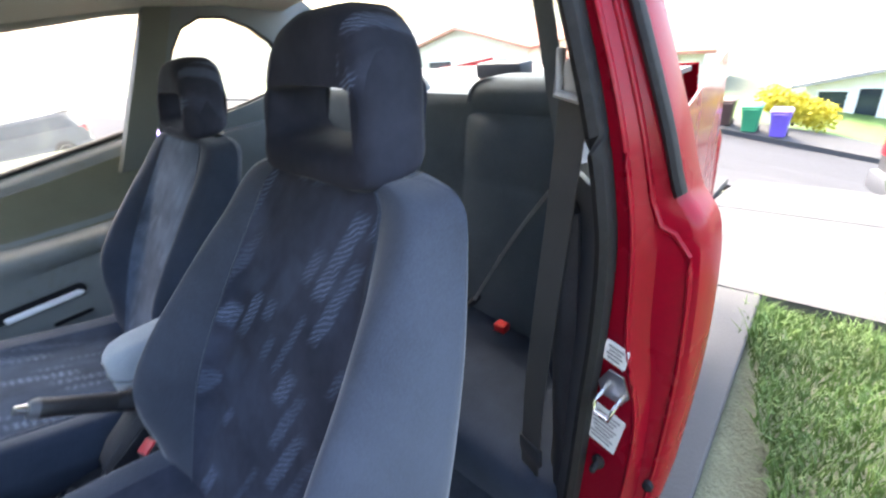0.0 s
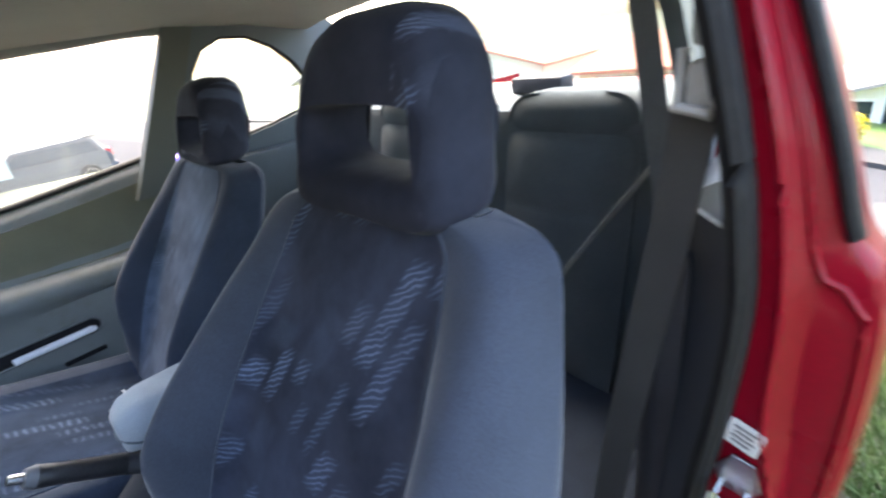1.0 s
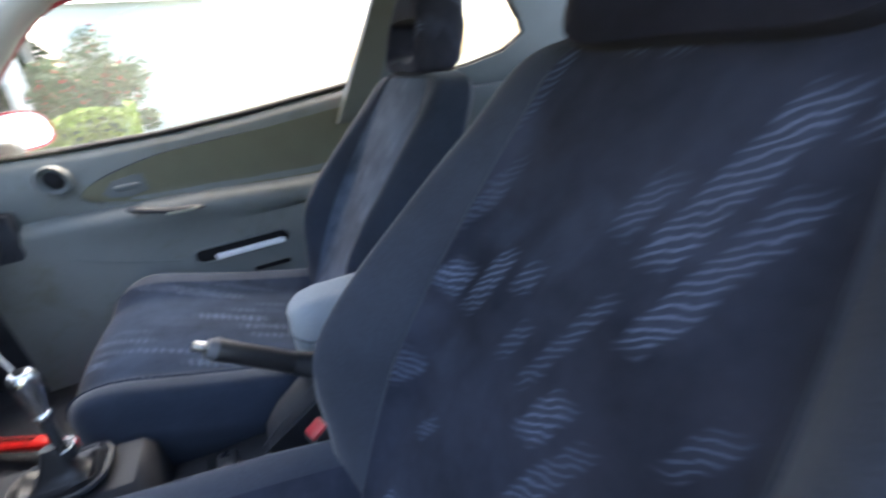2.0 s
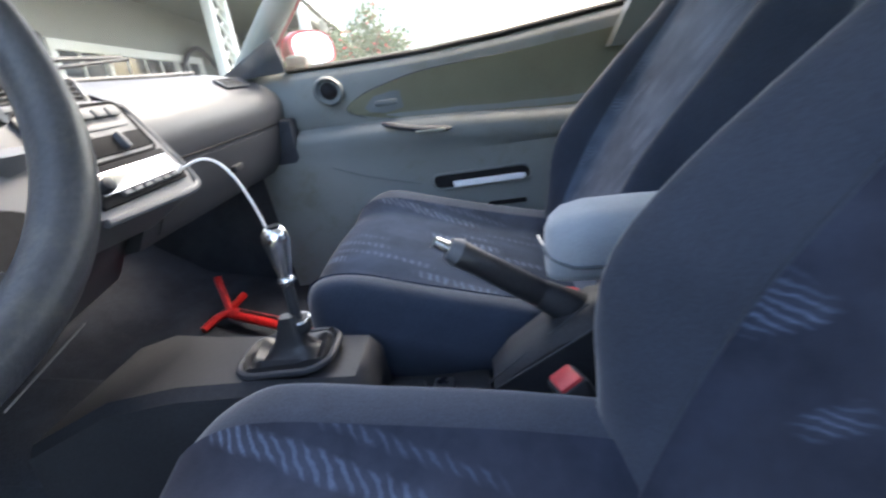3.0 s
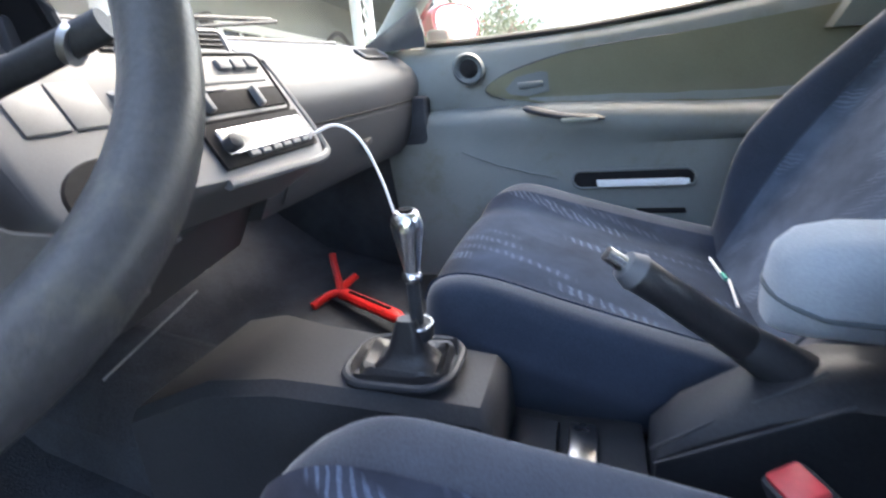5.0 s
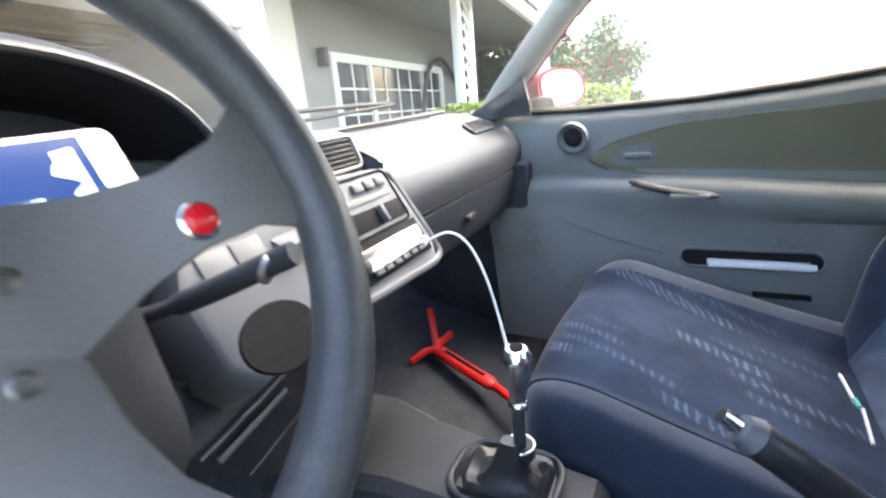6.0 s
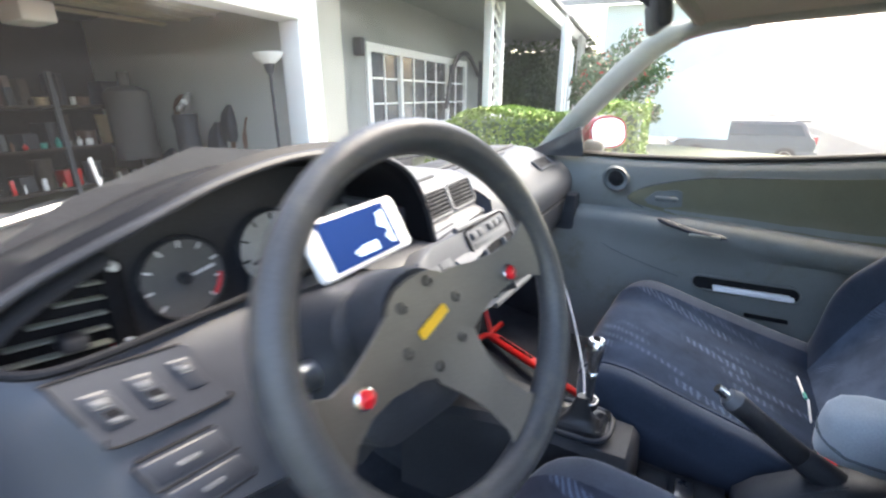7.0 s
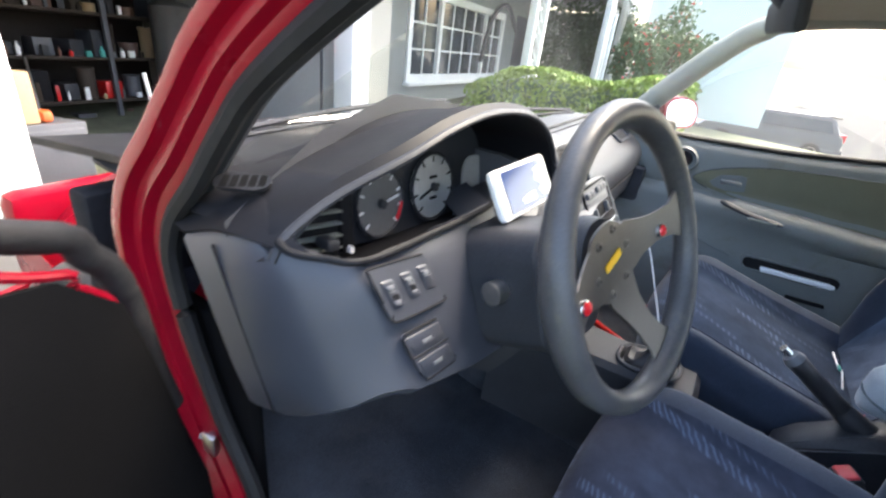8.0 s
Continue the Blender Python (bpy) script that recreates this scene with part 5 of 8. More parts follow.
def dial(x, z, rx, r, mat, label):
    m = facing(tuple(cl(x, z, 0.004)), (1, -0.03, -0.10), CUP) @ Matrix.Diagonal((rx / r, 1, 1, 1))
    part("dial", lathe([(r, 0), (r, 0.003), (0.0, 0.003)], 32, m), mat, cluster, label)
    part("dial_ring", tube([m @ Vector((r * math.cos(a), r * math.sin(a), 0.003)) for a in (2 * math.pi * k / 28 for k in range(28))], 0.0025, 6, True), M_black, cluster)
    for k in range(9):
        a = 225 - 270 * k / 8
        part("dial_mark", moved(rbox(r * 0.76, r * 0.92, -0.0011, 0.0011, 0.003, 0.0042, 0), m @ pose(0, 0, 0, 0, 0, a)), M_dark if mat is M_dial else M_white, cluster, smooth=False)
    part("needle", moved(rbox(-0.004, r * 0.75, -0.0014, 0.0014, 0.0045, 0.006, 0), m @ pose(0, 0, 0, 0, 0, 200 if mat is M_dial else 12)), M_white if mat is not M_dial else M_dark, cluster, smooth=False)
    part("dial_hub", lathe([(0.006, 0.003), (0.006, 0.008), (0.003, 0.009)], 12, m), M_black, cluster)
    return m


m = dial(-0.392, 0.835, 0.052, 0.042, M_dial_dark, "grey rev counter face")
part("red_zone", tube([m @ Vector((0.037 * math.cos(radians(a)), 0.037 * math.sin(radians(a)), 0.0045)) for a in (-5, -18, -31, -44)], 0.0024, 6), M_redplastic, cluster, "red rev limit arc")
m = dial(-0.256, 0.840, 0.060, 0.047, M_dial, "pale speedometer face")
for k, (dx, dz) in enumerate(((0.0, 0.014), (0.006, 0.0), (0.0, -0.016))):
    part("print_bar", moved(rbox(dx - 0.008, dx + 0.008, dz - 0.002, dz + 0.002, 0.003, 0.004, 0), m), M_dark, cluster, smooth=False)
m = facing(tuple(cl(-0.115, 0.836, 0.004)), (1, -0.03, -0.10), CUP)
part("fuel_gauge", plate(round_rect(0.085, 0.075, 0.03), 0.003, m), M_dial, cluster, "pale fuel and temperature gauge")
wl = facing(tuple(cl(-0.468, 0.832, 0.004)), (1, -0.03, -0.10), CUP)
part("warning_strip", moved(rbox(-0.012, 0.012, -0.042, 0.036, 0, 0.008, 0.003), wl), M_dark, cluster)
for z in (-0.038, 0.034):
    part("screw", lathe([(0.005, 0), (0.005, 0.012), (0.0, 0.012)], 8, wl @ pose(0.0, z, 0.0)), M_white, cluster)
# side vent in the cluster's end
vm = facing(tuple(cl(-0.535, 0.812, 0.004)), (1, -0.03, -0.18), CUP)
lv = part("side_vent", plate([(-0.056, -0.028), (0.052, -0.030), (0.052, 0.056), (0.022, 0.046), (-0.026, 0.022), (-0.058, -0.006)], 0.003, vm), M_dark, dash, "louvred side air vent")
for k in range(6):
    y = -0.022 + k * 0.0135
    x0 = (-0.052, -0.050, -0.036, -0.016, 0.006, 0.028)[k]
    # Pale material puts the light on these louvre edges into their colour.
    part("louvre", moved(rbox(x0, 0.050, y, y + 0.0022, 0.003, 0.012, 0.0008, 1), vm), M_pillar, lv, "louvre in a pale colour for its bright edge")
part("vent_knob", moved(rbox(0.0, 0.022, 0.0, 0.012, 0.012, 0.030, 0.003), vm), M_black, lv)
part("vent_surround", tube(smooth_path([vm @ Vector(p) for p in ((-0.066, -0.03, 0.02), (-0.072, -0.008, 0.02), (-0.04, 0.026, 0.02), (0.01, 0.054, 0.02), (0.05, 0.07, 0.02))], 5), 0.008, 8), M_dash_grey, dash)

# switches on the lower panel
lay((0.9, 0, 0, -0.045), (0.0735, 1.35, 0.35, -0.508), (0.04, 0, 1, 0.03))
LM = Matrix(((1, -0.34, 0, -0.533), (0, 0.06, -1, 0.6385), (-0.21, 1, 0, 0.795), (0, 0, 0, 1)))
sw = part("switch_panel", plate(round_rect(0.118, 0.062, 0.008), 0.003, LM), M_dash_grey, dash, "recessed switch panel")
for ends in (((-0.058, -0.006), (-0.057, 0.026), (-0.050, 0.032), (0.052, 0.032)), ((-0.054, -0.022), (-0.048, -0.031), (0.052, -0.031), (0.059, -0.026))):
    part("panel_groove", tube(smooth_path([LM @ Vector((x, y, 0.0028)) for x, y in ends], 5), 0.0012, 6), M_dark, sw)
for k, x in enumerate((-0.036, 0.002, 0.040)):
    part("switch", moved(rbox(x - 0.011, x + 0.011, -0.016 + 0.003 * k, 0.016 + 0.002 * k, 0.001, 0.0048, 0.002), LM), M_dash_grey, sw, "rocker switch")
    part("switch_mark", moved(rbox(x - 0.008, x + 0.006, 0.004 + 0.002 * k, 0.011 + 0.002 * k, 0.0045, 0.0066, 0.002, 2), LM), M_bezel, sw, "pale raised switch edge")
    if k < 2:
        part("switch_mark", moved(rbox(x - 0.005, x + 0.007, -0.006 + 0.003 * k, 0.0 + 0.003 * k, 0.0045, 0.0052, 0.0003, 1), LM), M_dark, sw, smooth=False)
        part("switch_mark", moved(rbox(x - 0.006, x + 0.006, -0.011 + 0.004 * k, -0.007 + 0.004 * k, 0.0045, 0.0062, 0.0015, 2), LM), M_bezel, sw, "pale raised switch edge")
LM2 = LM @ pose(-0.015, -0.080, -0.001)
sw = part("blank_panel", plate(round_rect(0.084, 0.060, 0.008), 0.003, LM2), M_dash_grey, dash, "panel of two blank switches")
for ends in (((-0.043, 0.002), (-0.042, 0.026), (-0.036, 0.031), (0.036, 0.031)), ((-0.041, 0.0005), (0.041, 0.0005)), ((-0.042, -0.018), (-0.036, -0.031), (0.034, -0.031), (0.041, -0.024))):
    part("panel_groove", tube([LM2 @ Vector((x, y, 0.0028)) for x, y in ends], 0.0011, 6), M_dark, sw)
for y in (-0.016, 0.015):
    part("switch_blank", moved(rbox(-0.037, 0.037, y - 0.011, y + 0.012, 0.001, 0.0042, 0.002), LM2), M_dash_grey, sw)
    part("switch_mark", moved(rbox(-0.014, 0.010, y - 0.002, y + 0.002, 0.004, 0.0052, 0.001, 1), LM2), M_bezel, sw)

# centre stack
lay()
SM = facing((0.019, 0.5145, 0.753), (1, 0.0, 0.0), (0, 0.6, 1))
stack_out = [(-0.105, 0.072), (0.100, 0.062), (0.112, 0.045), (0.118, -0.048), (0.105, -0.072), (-0.04, -0.066), (-0.11, -0.06), (-0.19, -0.075), (-0.21, -0.05), (-0.21, 0.02), (-0.19, 0.06), (-0.15, 0.074)]
st = part("centre_fascia", loft([[SM @ Vector((x * k, y * k, z)) for x, y in stack_out] for z, k in ((-0.10, 1.02), (-0.02, 1.02), (-0.004, 1.0), (0.0, 0.97))]), M_bezel, dash, "grey moulded centre fascia")
part("heater_panel", moved(plate(round_rect(0.150, 0.070, 0.008), 0.003), SM @ pose(0.02, 0.030, 0.0)), M_bezel, st, "grey heater control panel")
part("panel_groove", tube([SM @ pose(0.02, 0.030, 0.003) @ Vector((x, y, 0)) for x, y in round_rect(0.152, 0.072, 0.009)], 0.002, 6, True), M_dark, st)
for k, x in enumerate((-0.035, -0.012, 0.03, 0.052, 0.074)):
    part("heater_button", moved(rbox(x - 0.009, x + 0.009, 0.046, 0.058, 0.002, 0.009, 0.002), SM), M_bezel, st, "grey push button")
part("heater_strip", moved(rbox(-0.045, 0.085, 0.032, 0.040, 0.002, 0.0045, 0.001), SM), M_bezel, st)
# Raised dark strips here and at the radio stand for shaded slots.
part("slider_slot", moved(rbox(-0.05, 0.092, 0.000, 0.024, 0.0005, 0.0048, 0.001), SM), M_dark, st, "dark slider slot")
for x in (-0.03, 0.045):
    part("slider", moved(rbox(x - 0.003, x + 0.003, 0.001, 0.023, 0.003, 0.013, 0.001), SM), M_bezel, st)
part("fascia_rim", tube(smooth_path([SM @ Vector((x, y, -0.003)) for x, y in ((-0.07, 0.074), (0.02, 0.070), (0.10, 0.063), (0.113, 0.045), (0.119, -0.045), (0.106, -0.071), (0.03, -0.070), (-0.06, -0.066))], 5), 0.0055, 8), M_bezel, st, "rounded grey fascia rim")
part("radio_slot", moved(rbox(-0.055, 0.100, -0.055, -0.008, 0.0005, 0.0048, 0.001), SM), M_dark, st, "dark radio slot")
radio = part("radio", moved(rbox(-0.045, 0.090, -0.044, -0.018, 0.002, 0.010, 0.002), SM), M_chrome, st, "silver faced car radio")
for k in range(6):
    part("radio_button", moved(rbox(-0.02 + 0.018 * k, -0.006 + 0.018 * k, -0.050, -0.044, 0.003, 0.009, 0.001, 1), SM), M_bezel, st)
part("radio_knob", lathe([(0.008, 0), (0.008, 0.012), (0.005, 0.014)], 14, SM @ pose(-0.040, -0.035, 0.008)), M_black, st)
for x in (-0.172, -0.138):
    part("blank_plate", moved(rbox(x - 0.016, x + 0.016, 0.006, 0.044, 0.0, 0.0024, 0.0012), SM), M_bezel, st, "blank switch plate")
# Flat dark disc stands for the shade inside a round hollow.
part("coin_recess", lathe([(0.042, 0.0), (0.040, 0.002), (0.030, 0.0015)], 28, SM @ pose(-0.155, -0.048, 0.0) @ Matrix.Diagonal((1, 0.75, 1, 1))), M_dark, st, "flat disc, dark like the shade in a round hollow")
# centre vents above the stack
lay((1.27, 0, 0, -0.009), (0.285, 1, 0, 0.024), (0, 0, 1, -0.003))
def vent_y(x, z):
    return 0.607 - 0.261 * (x - 0.063) + 0.55 * (z - 0.824)


rings = []
for x in (-0.066, -0.060, -0.02, 0.04, 0.09, 0.162, 0.170, 0.174):
    b = 0.0 if -0.062 < x < 0.165 else (0.006 if x < 0.172 else 0.018)
    back_ = min(1, max(0, (x - 0.045) / 0.03)) * (vent_y(x, 0.797) - 0.024 - 0.544 + 0.15 * x)
    rings.append([(x, 0.495 - 0.12 * x + b + back_ + (0.04 if back_ else 0), 0.780), (x, 0.515 - 0.13 * x + b + back_ + (0.024 if back_ else 0), 0.786), (x, 0.540 - 0.15 * x + b + back_, 0.789), (x, 0.544 - 0.15 * x + b + back_, 0.793), (x, vent_y(x, 0.797) - 0.006 + b, 0.796), (x, vent_y(x, 0.802) + b, 0.802), (x, vent_y(x, 0.846) + b, 0.846), (x, vent_y(x, 0.856) + 0.004 + b, 0.854), (x, vent_y(x, 0.86) + 0.03, 0.859), (x, 0.80, 0.858), (x, 0.80, 0.66), (x, 0.56 + back_, 0.66)])
part("centre_body", loft(rings), M_bezel, dash, "grey centre vent housing")
lay()
part("fascia_deck", loft([[(x, 0.575, 0.66), (x, 0.575, 0.785), (x, 0.59, 0.795), (x, 0.72, 0.80), (x, 0.72, 0.66)] for x in (-0.21, -0.13, -0.07)]), M_dash_grey, dash, "grey ledge behind the fascia")
lay((1.27, 0, 0, -0.009), (0.285, 1, 0, 0.024), (0, 0, 1, -0.003))
for cx in (0.125, 0.044):
    vent(cx, 0.827, 0.072, 0.045, vent_y(cx, 0.827) - 0.0015, 6, mat=M_bezel, depth=0.006, up=(0, 0.55, 1))
for q, r_ in ((0.10, 0.0022), (0.42, 0.0026), (0.72, 0.0022)):
    part("ledge_rib", tube([(x, (0.544 - 0.15 * x) * (1 - q) + (vent_y(x, 0.797) - 0.006) * q, 0.7935 + 0.003 * q) for x in (-0.055, 0.0, 0.044)], r_, 6), M_dash, dash)
tray = [(x, vent_y(x, 0.86) + dy, 0.8605) for x, dy in ((-0.045, 0.17), (-0.05, 0.08), (-0.035, 0.045), (0.0, 0.035), (0.06, 0.035), (0.11, 0.035))]
part("tray_edge", tube(smooth_path(tray, 5), 0.0045, 8), M_black, dash, "dark rounded edge of the dash tray")
part("dash_edge", tube([(x, face_y(x) + 0.085, 0.8525) for x in (0.11, 0.25, 0.40, 0.55)], 0.005, 6), M_black, dash, "dark dash edge strip")
part("hazard_panel", rbox(-0.056, -0.012, vent_y(-0.034, 0.835) - 0.010, vent_y(-0.034, 0.835) + 0.02, 0.815, 0.852, 0.005), M_dash_grey, dash)
part("hazard_switch", rbox(-0.046, -0.022, vent_y(-0.034, 0.835) - 0.014, vent_y(-0.034, 0.835) - 0.008, 0.826, 0.842, 0.003), M_black, dash)
# lower knee panel towards the footwell
part("knee_panel", loft([[(x, 0.56 + 0.1 * abs(x + 0.1), 0.69), (x, 0.55, 0.64), (x, 0.60, 0.56), (x, 0.85, 0.50), (x, 0.85, 0.69)] for x in (-0.24, -0.12, 0.03, 0.12)]), M_black, dash)
part("knee_trim", joined(tube([(-0.16, 0.55, 0.63), (-0.03, 0.535, 0.645)], 0.002, 5), tube([(-0.14, 0.565, 0.60), (-0.06, 0.56, 0.605)], 0.004, 5), tube([(-0.12, 0.56, 0.56), (-0.02, 0.545, 0.58)], 0.0012, 5)), M_bezel, dash)

# ---- column, stalk, wheel ----
lay()
WN = Vector((-0.2, -0.912, 0.370)).normalized()
WC = Vector((-0.362, 0.392, 0.851)) - WN * 0.036
WX = Vector((0.9768, -0.2142, 0.0))
WM = facing(tuple(WC), tuple(WX), tuple(WN.cross(WX)))
col = thing("steering_column", tuple(WC + Vector((0, 0.15, -0.2))), "black steering column with worn three-spoke sports wheel, turned", "steering column")
part("shroud", loft([[WM @ Vector((x * k + 0.014, y * k - 0.042, z)) for x, y in round_rect(0.155, 0.165, 0.04)] for z, k in ((-0.052, 0.80), (-0.062, 1.0), (-0.15, 1.05), (-0.26, 1.1))]), M_black, col, "black column shroud")
part("hub_adapter", lathe([(0.050, -0.06), (0.052, -0.02), (0.048, -0.004)], 28, WM), M_black, col)
shift(0.0, -0.02, 0.0)
part("lock_barrel", lathe([(0.016, -0.01), (0.016, 0.03), (0.012, 0.034), (0.0, 0.034)], 18, facing((-0.405, 0.555, 0.765), (0.3, 1, 0), (0, 0, 1)) @ pose(0, 0, 0)), M_steel, col, "steel barrel")
part("stalk_boot", lathe([(0.02, 0), (0.018, 0.02), (0.010, 0.03)], 14, facing((-0.285, 0.545, 0.80), (0, 1, 0), (0, 0, 1))), M_black, col)
lay()
part("wiper_stalk", tube(smooth_path([(-0.255, 0.51, 0.775), (-0.232, 0.485, 0.782), (-0.215, 0.462, 0.789), (-0.187, 0.398, 0.815)], 5), [0.0055] * 8 + [0.008] * 8, 12), M_black, col, "black stalk")
part("stalk_ring", lathe([(0.0105, 0), (0.0105, 0.004)], 12, facing((-0.196, 0.416, 0.807), (0.93, 0.36, 0), (0.1, -0.3, 0.9))), M_steel, col)

lay()
R = 0.1635
N = 72
pts = [WM @ Vector((R * math.cos(2 * math.pi * k / N), R * math.sin(2 * math.pi * k / N), 0.036)) for k in range(N)]
bm = bmesh.new()
rows = []
for k, p in enumerate(pts):
    a = 2 * math.pi * k / N
    rad = (WM.to_3x3() @ Vector((math.cos(a), math.sin(a), 0)))
    grip = 0.0152 + 0.0014 * math.cos(3 * (a - radians(70)))
    rows.append([bm.verts.new(p + rad * math.cos(b) * grip + WN * math.sin(b) * grip * 1.12) for b in (2 * math.pi * j / 12 for j in range(12))])
for k in range(N):
    for j in range(12):
        bm.faces.new((rows[k][j], rows[k][(j + 1) % 12], rows[(k + 1) % N][(j + 1) % 12], rows[(k + 1) % N][j]))
bmesh.ops.recalc_face_normals(bm, faces=bm.faces[:])
wheel = part("steering_wheel", bm, M_rim, col, "worn black leather three-spoke sports wheel")
SPOKES = (12.0, 192.0, 296.0)
HUB = pose(0.002, -0.006, 0)
for a0 in SPOKES:
    m = WM @ HUB @ pose(0, 0, 0, 0, 0, a0)
    rings = [[m @ Vector((s, y, z + 0.004)), m @ Vector((s, -y, z + 0.004)), m @ Vector((s, -y, z)), m @ Vector((s, y, z))] for s, y, z in ((0.0, 0.036, 0.004), (0.045, 0.034, 0.005), (0.075, 0.024, 0.009), (0.105, 0.019, 0.018), (0.130, 0.022, 0.028), (0.150, 0.036, 0.034))]
    spoke = part("spoke", loft(rings), M_plate, wheel, "flat dark metal spoke")
    for side in (-1, 1):
        part("spoke_edge", tube([m @ Vector((s, side * y, z + 0.0025)) for s, y, z in ((0.045, 0.034, 0.005), (0.075, 0.024, 0.009), (0.105, 0.019, 0.018), (0.130, 0.022, 0.028), (0.150, 0.036, 0.034))], 0.0009, 6), M_plate, wheel, "cut metal edge")
part("hub_plate", plate([(0.058 * math.cos(2 * math.pi * k / 24) * (1 + 0.12 * math.cos(6 * math.pi * k / 24)), 0.05 * math.sin(2 * math.pi * k / 24)) for k in range(24)], 0.004, WM @ HUB @ pose(0, 0, 0.0045), 0.001), M_plate, wheel, "dark metal hub plate")
for k in range(6):
    a = radians(60 * k + 20)
    part("hub_bolt", lathe([(0.0058, 0.0), (0.0058, 0.0022), (0.003, 0.003), (0.0028, 0.0012), (0.0, 0.0012)], 12, WM @ HUB @ pose(0.040 * math.cos(a), 0.040 * math.sin(a), 0.0078)), M_plate, wheel, "dull hub bolt")
part("yellow_mark", plate(round_rect(0.042, 0.0105, 0.002), 0.0008, WM @ HUB @ pose(0.0, 0.002, 0.0095, 0, 0, 20)), M_yellow, wheel, "yellow painted bar", smooth=False)
for r, a in ((0.108, 8.0), (0.104, 192.0)):
    m = WM @ HUB @ pose(r * math.cos(radians(a)), r * math.sin(radians(a)), 0.022)
    b = part("horn_button", lathe([(0.0092, 0), (0.0092, 0.004), (0.008, 0.005)], 18, m), M_chrome, wheel, "bright button ring")
    part("button_cap", lathe([(0.0074, 0.004), (0.0074, 0.007), (0.0045, 0.009), (0.0, 0.0095)], 18, m), M_redplastic, wheel, "red push button")

# phone stuck on the column, leaning behind the wheel
pm = facing((-0.254, 0.588, 0.859), (1.0, -0.06, 0.02), (0.04, 0.5, 0.85))
phone = thing("phone", (-0.228, 0.60, 0.80), "white smartphone with a blue lit screen, propped behind the wheel", "phone")
part("phone_case", moved(plate(round_rect(0.164, 0.074, 0.009), 0.012, None, 0.003), pm), M_white, phone)
part("phone_screen", moved(plate(round_rect(0.118, 0.062, 0.001, 1), 0.0006), pm @ pose(-0.002, 0, 0.0125)), M_screen, phone, "lit blue screen", smooth=False)
rp = random.Random(3)
for k, (x, y0, y1, depth) in enumerate(((0.052, -0.025, 0.022, 0.020), (0.020, -0.025, -0.012, 0.05))):
    jag = [(x, y1), (x, y0)] + [(x - depth * rp.uniform(0.25, 1.0), y0 + (y1 - y0) * (q + rp.uniform(0.1, 0.7)) / 9) for q in range(9)]
    part("screen_shape", plate(jag, 0.0004, pm @ pose(-0.002, 0, 0.0133 + 0.0005 * k)), M_screen_pale, phone, "pale patch on the screen", smooth=False)
# ---- console, gear lever, handbrake, armrest ----
shift(0.065, -0.02, -0.02)
con = thing("centre_console", (-0.07, 0.3, 0.24), "black plastic centre console between the front seats", "console")
rings = []
for y, x0, x1, z in ((0.66, -0.165, 0.055, 0.47), (0.56, -0.150, 0.015, 0.512), (0.48, -0.141, -0.012, 0.520), (0.38, -0.138, -0.022, 0.520), (0.27, -0.136, -0.028, 0.517), (0.258, -0.134, -0.030, 0.505), (0.252, -0.132, -0.032, 0.44)):
    rings.append([(x0 - 0.01, y, 0.26), (x0, y, z - 0.012), (x0 + 0.012, y, z), (x1 - 0.012, y, z), (x1, y, z - 0.012), (x1 + 0.01, y, 0.26)])
part("console_front", loft(rings), M_black, con, "black console around the gear lever")
part("console_tray", loft([[(x0, y, 0.26), (x0, y, z - 0.008), (x0 + 0.01, y, z), (x1 - 0.01, y, z), (x1, y, z - 0.008), (x1, y, 0.26)] for y, x0, x1, z in ((0.285, -0.145, -0.015, 0.44), (0.2, -0.14, -0.01, 0.432), (0.12, -0.135, 0.0, 0.43))]), M_black, con)
part("ashtray_lid", rbox(-0.100, -0.035, 0.166, 0.194, 0.430, 0.441, 0.004), M_steel, con, "bright tray lid")
part("tray_coin_lid", rbox(-0.11, -0.04, 0.205, 0.26, 0.435, 0.443, 0.003), M_dash, con)
shift(0.075, -0.07, 0.005)
rings = []
for y, w, z0, z1 in ((0.165, 0.030, 0.30, 0.44), (0.14, 0.036, 0.30, 0.468), (0.09, 0.040, 0.30, 0.505), (0.04, 0.044, 0.30, 0.53), (-0.08, 0.048, 0.30, 0.535), (-0.25, 0.05, 0.30, 0.52)):
    rings.append([(-0.065 - w, y, z0), (-0.065 - w, y, z1 - 0.012), (-0.065 - w + 0.012, y, z1), (-0.065 + w - 0.012, y, z1), (-0.065 + w, y, z1 - 0.012), (-0.065 + w, y, z0)])
part("console_rear", loft(rings), M_black, con, "black console under the handbrake")
for a, b in (((-0.112, 0.17, 0.44), (-0.112, 0.04, 0.525)), ((-0.095, 0.172, 0.44), (-0.085, 0.05, 0.535))):
    part("console_seam", tube([a, b], 0.0013, 6), M_dash, con)
# gear lever
lay()
BM = pose(-0.016, 0.338, 0.502, -3, 0, 0)
ring0 = round_rect(0.086, 0.114, 0.03, 6)
n0 = len(ring0)
frame_ = part("boot_frame", tube([BM @ Vector((x, y, 0.004)) for x, y in ring0], 0.0045, 8, True), M_dash, con, "black boot frame")
rows = []
for t, k, h in ((0, 0.97, 0.004), (0.1, 0.93, 0.010), (0.2, 0.86, 0.002), (0.32, 0.74, 0.012), (0.45, 0.58, 0.007), (0.58, 0.42, 0.014), (0.72, 0.32, 0.026), (0.86, 0.25, 0.040), (1.0, 0.17, 0.056)):
    rows.append([BM @ Vector((x * k - 0.004 * t, y * k - 0.012 * t, h + 0.006 * math.sin(5 * math.atan2(y, x) + 6 * t) * (1 - t) + 0.003 * math.sin(9 * math.atan2(y, x) - 8 * t) * (1 - t))) for x, y in ring0])
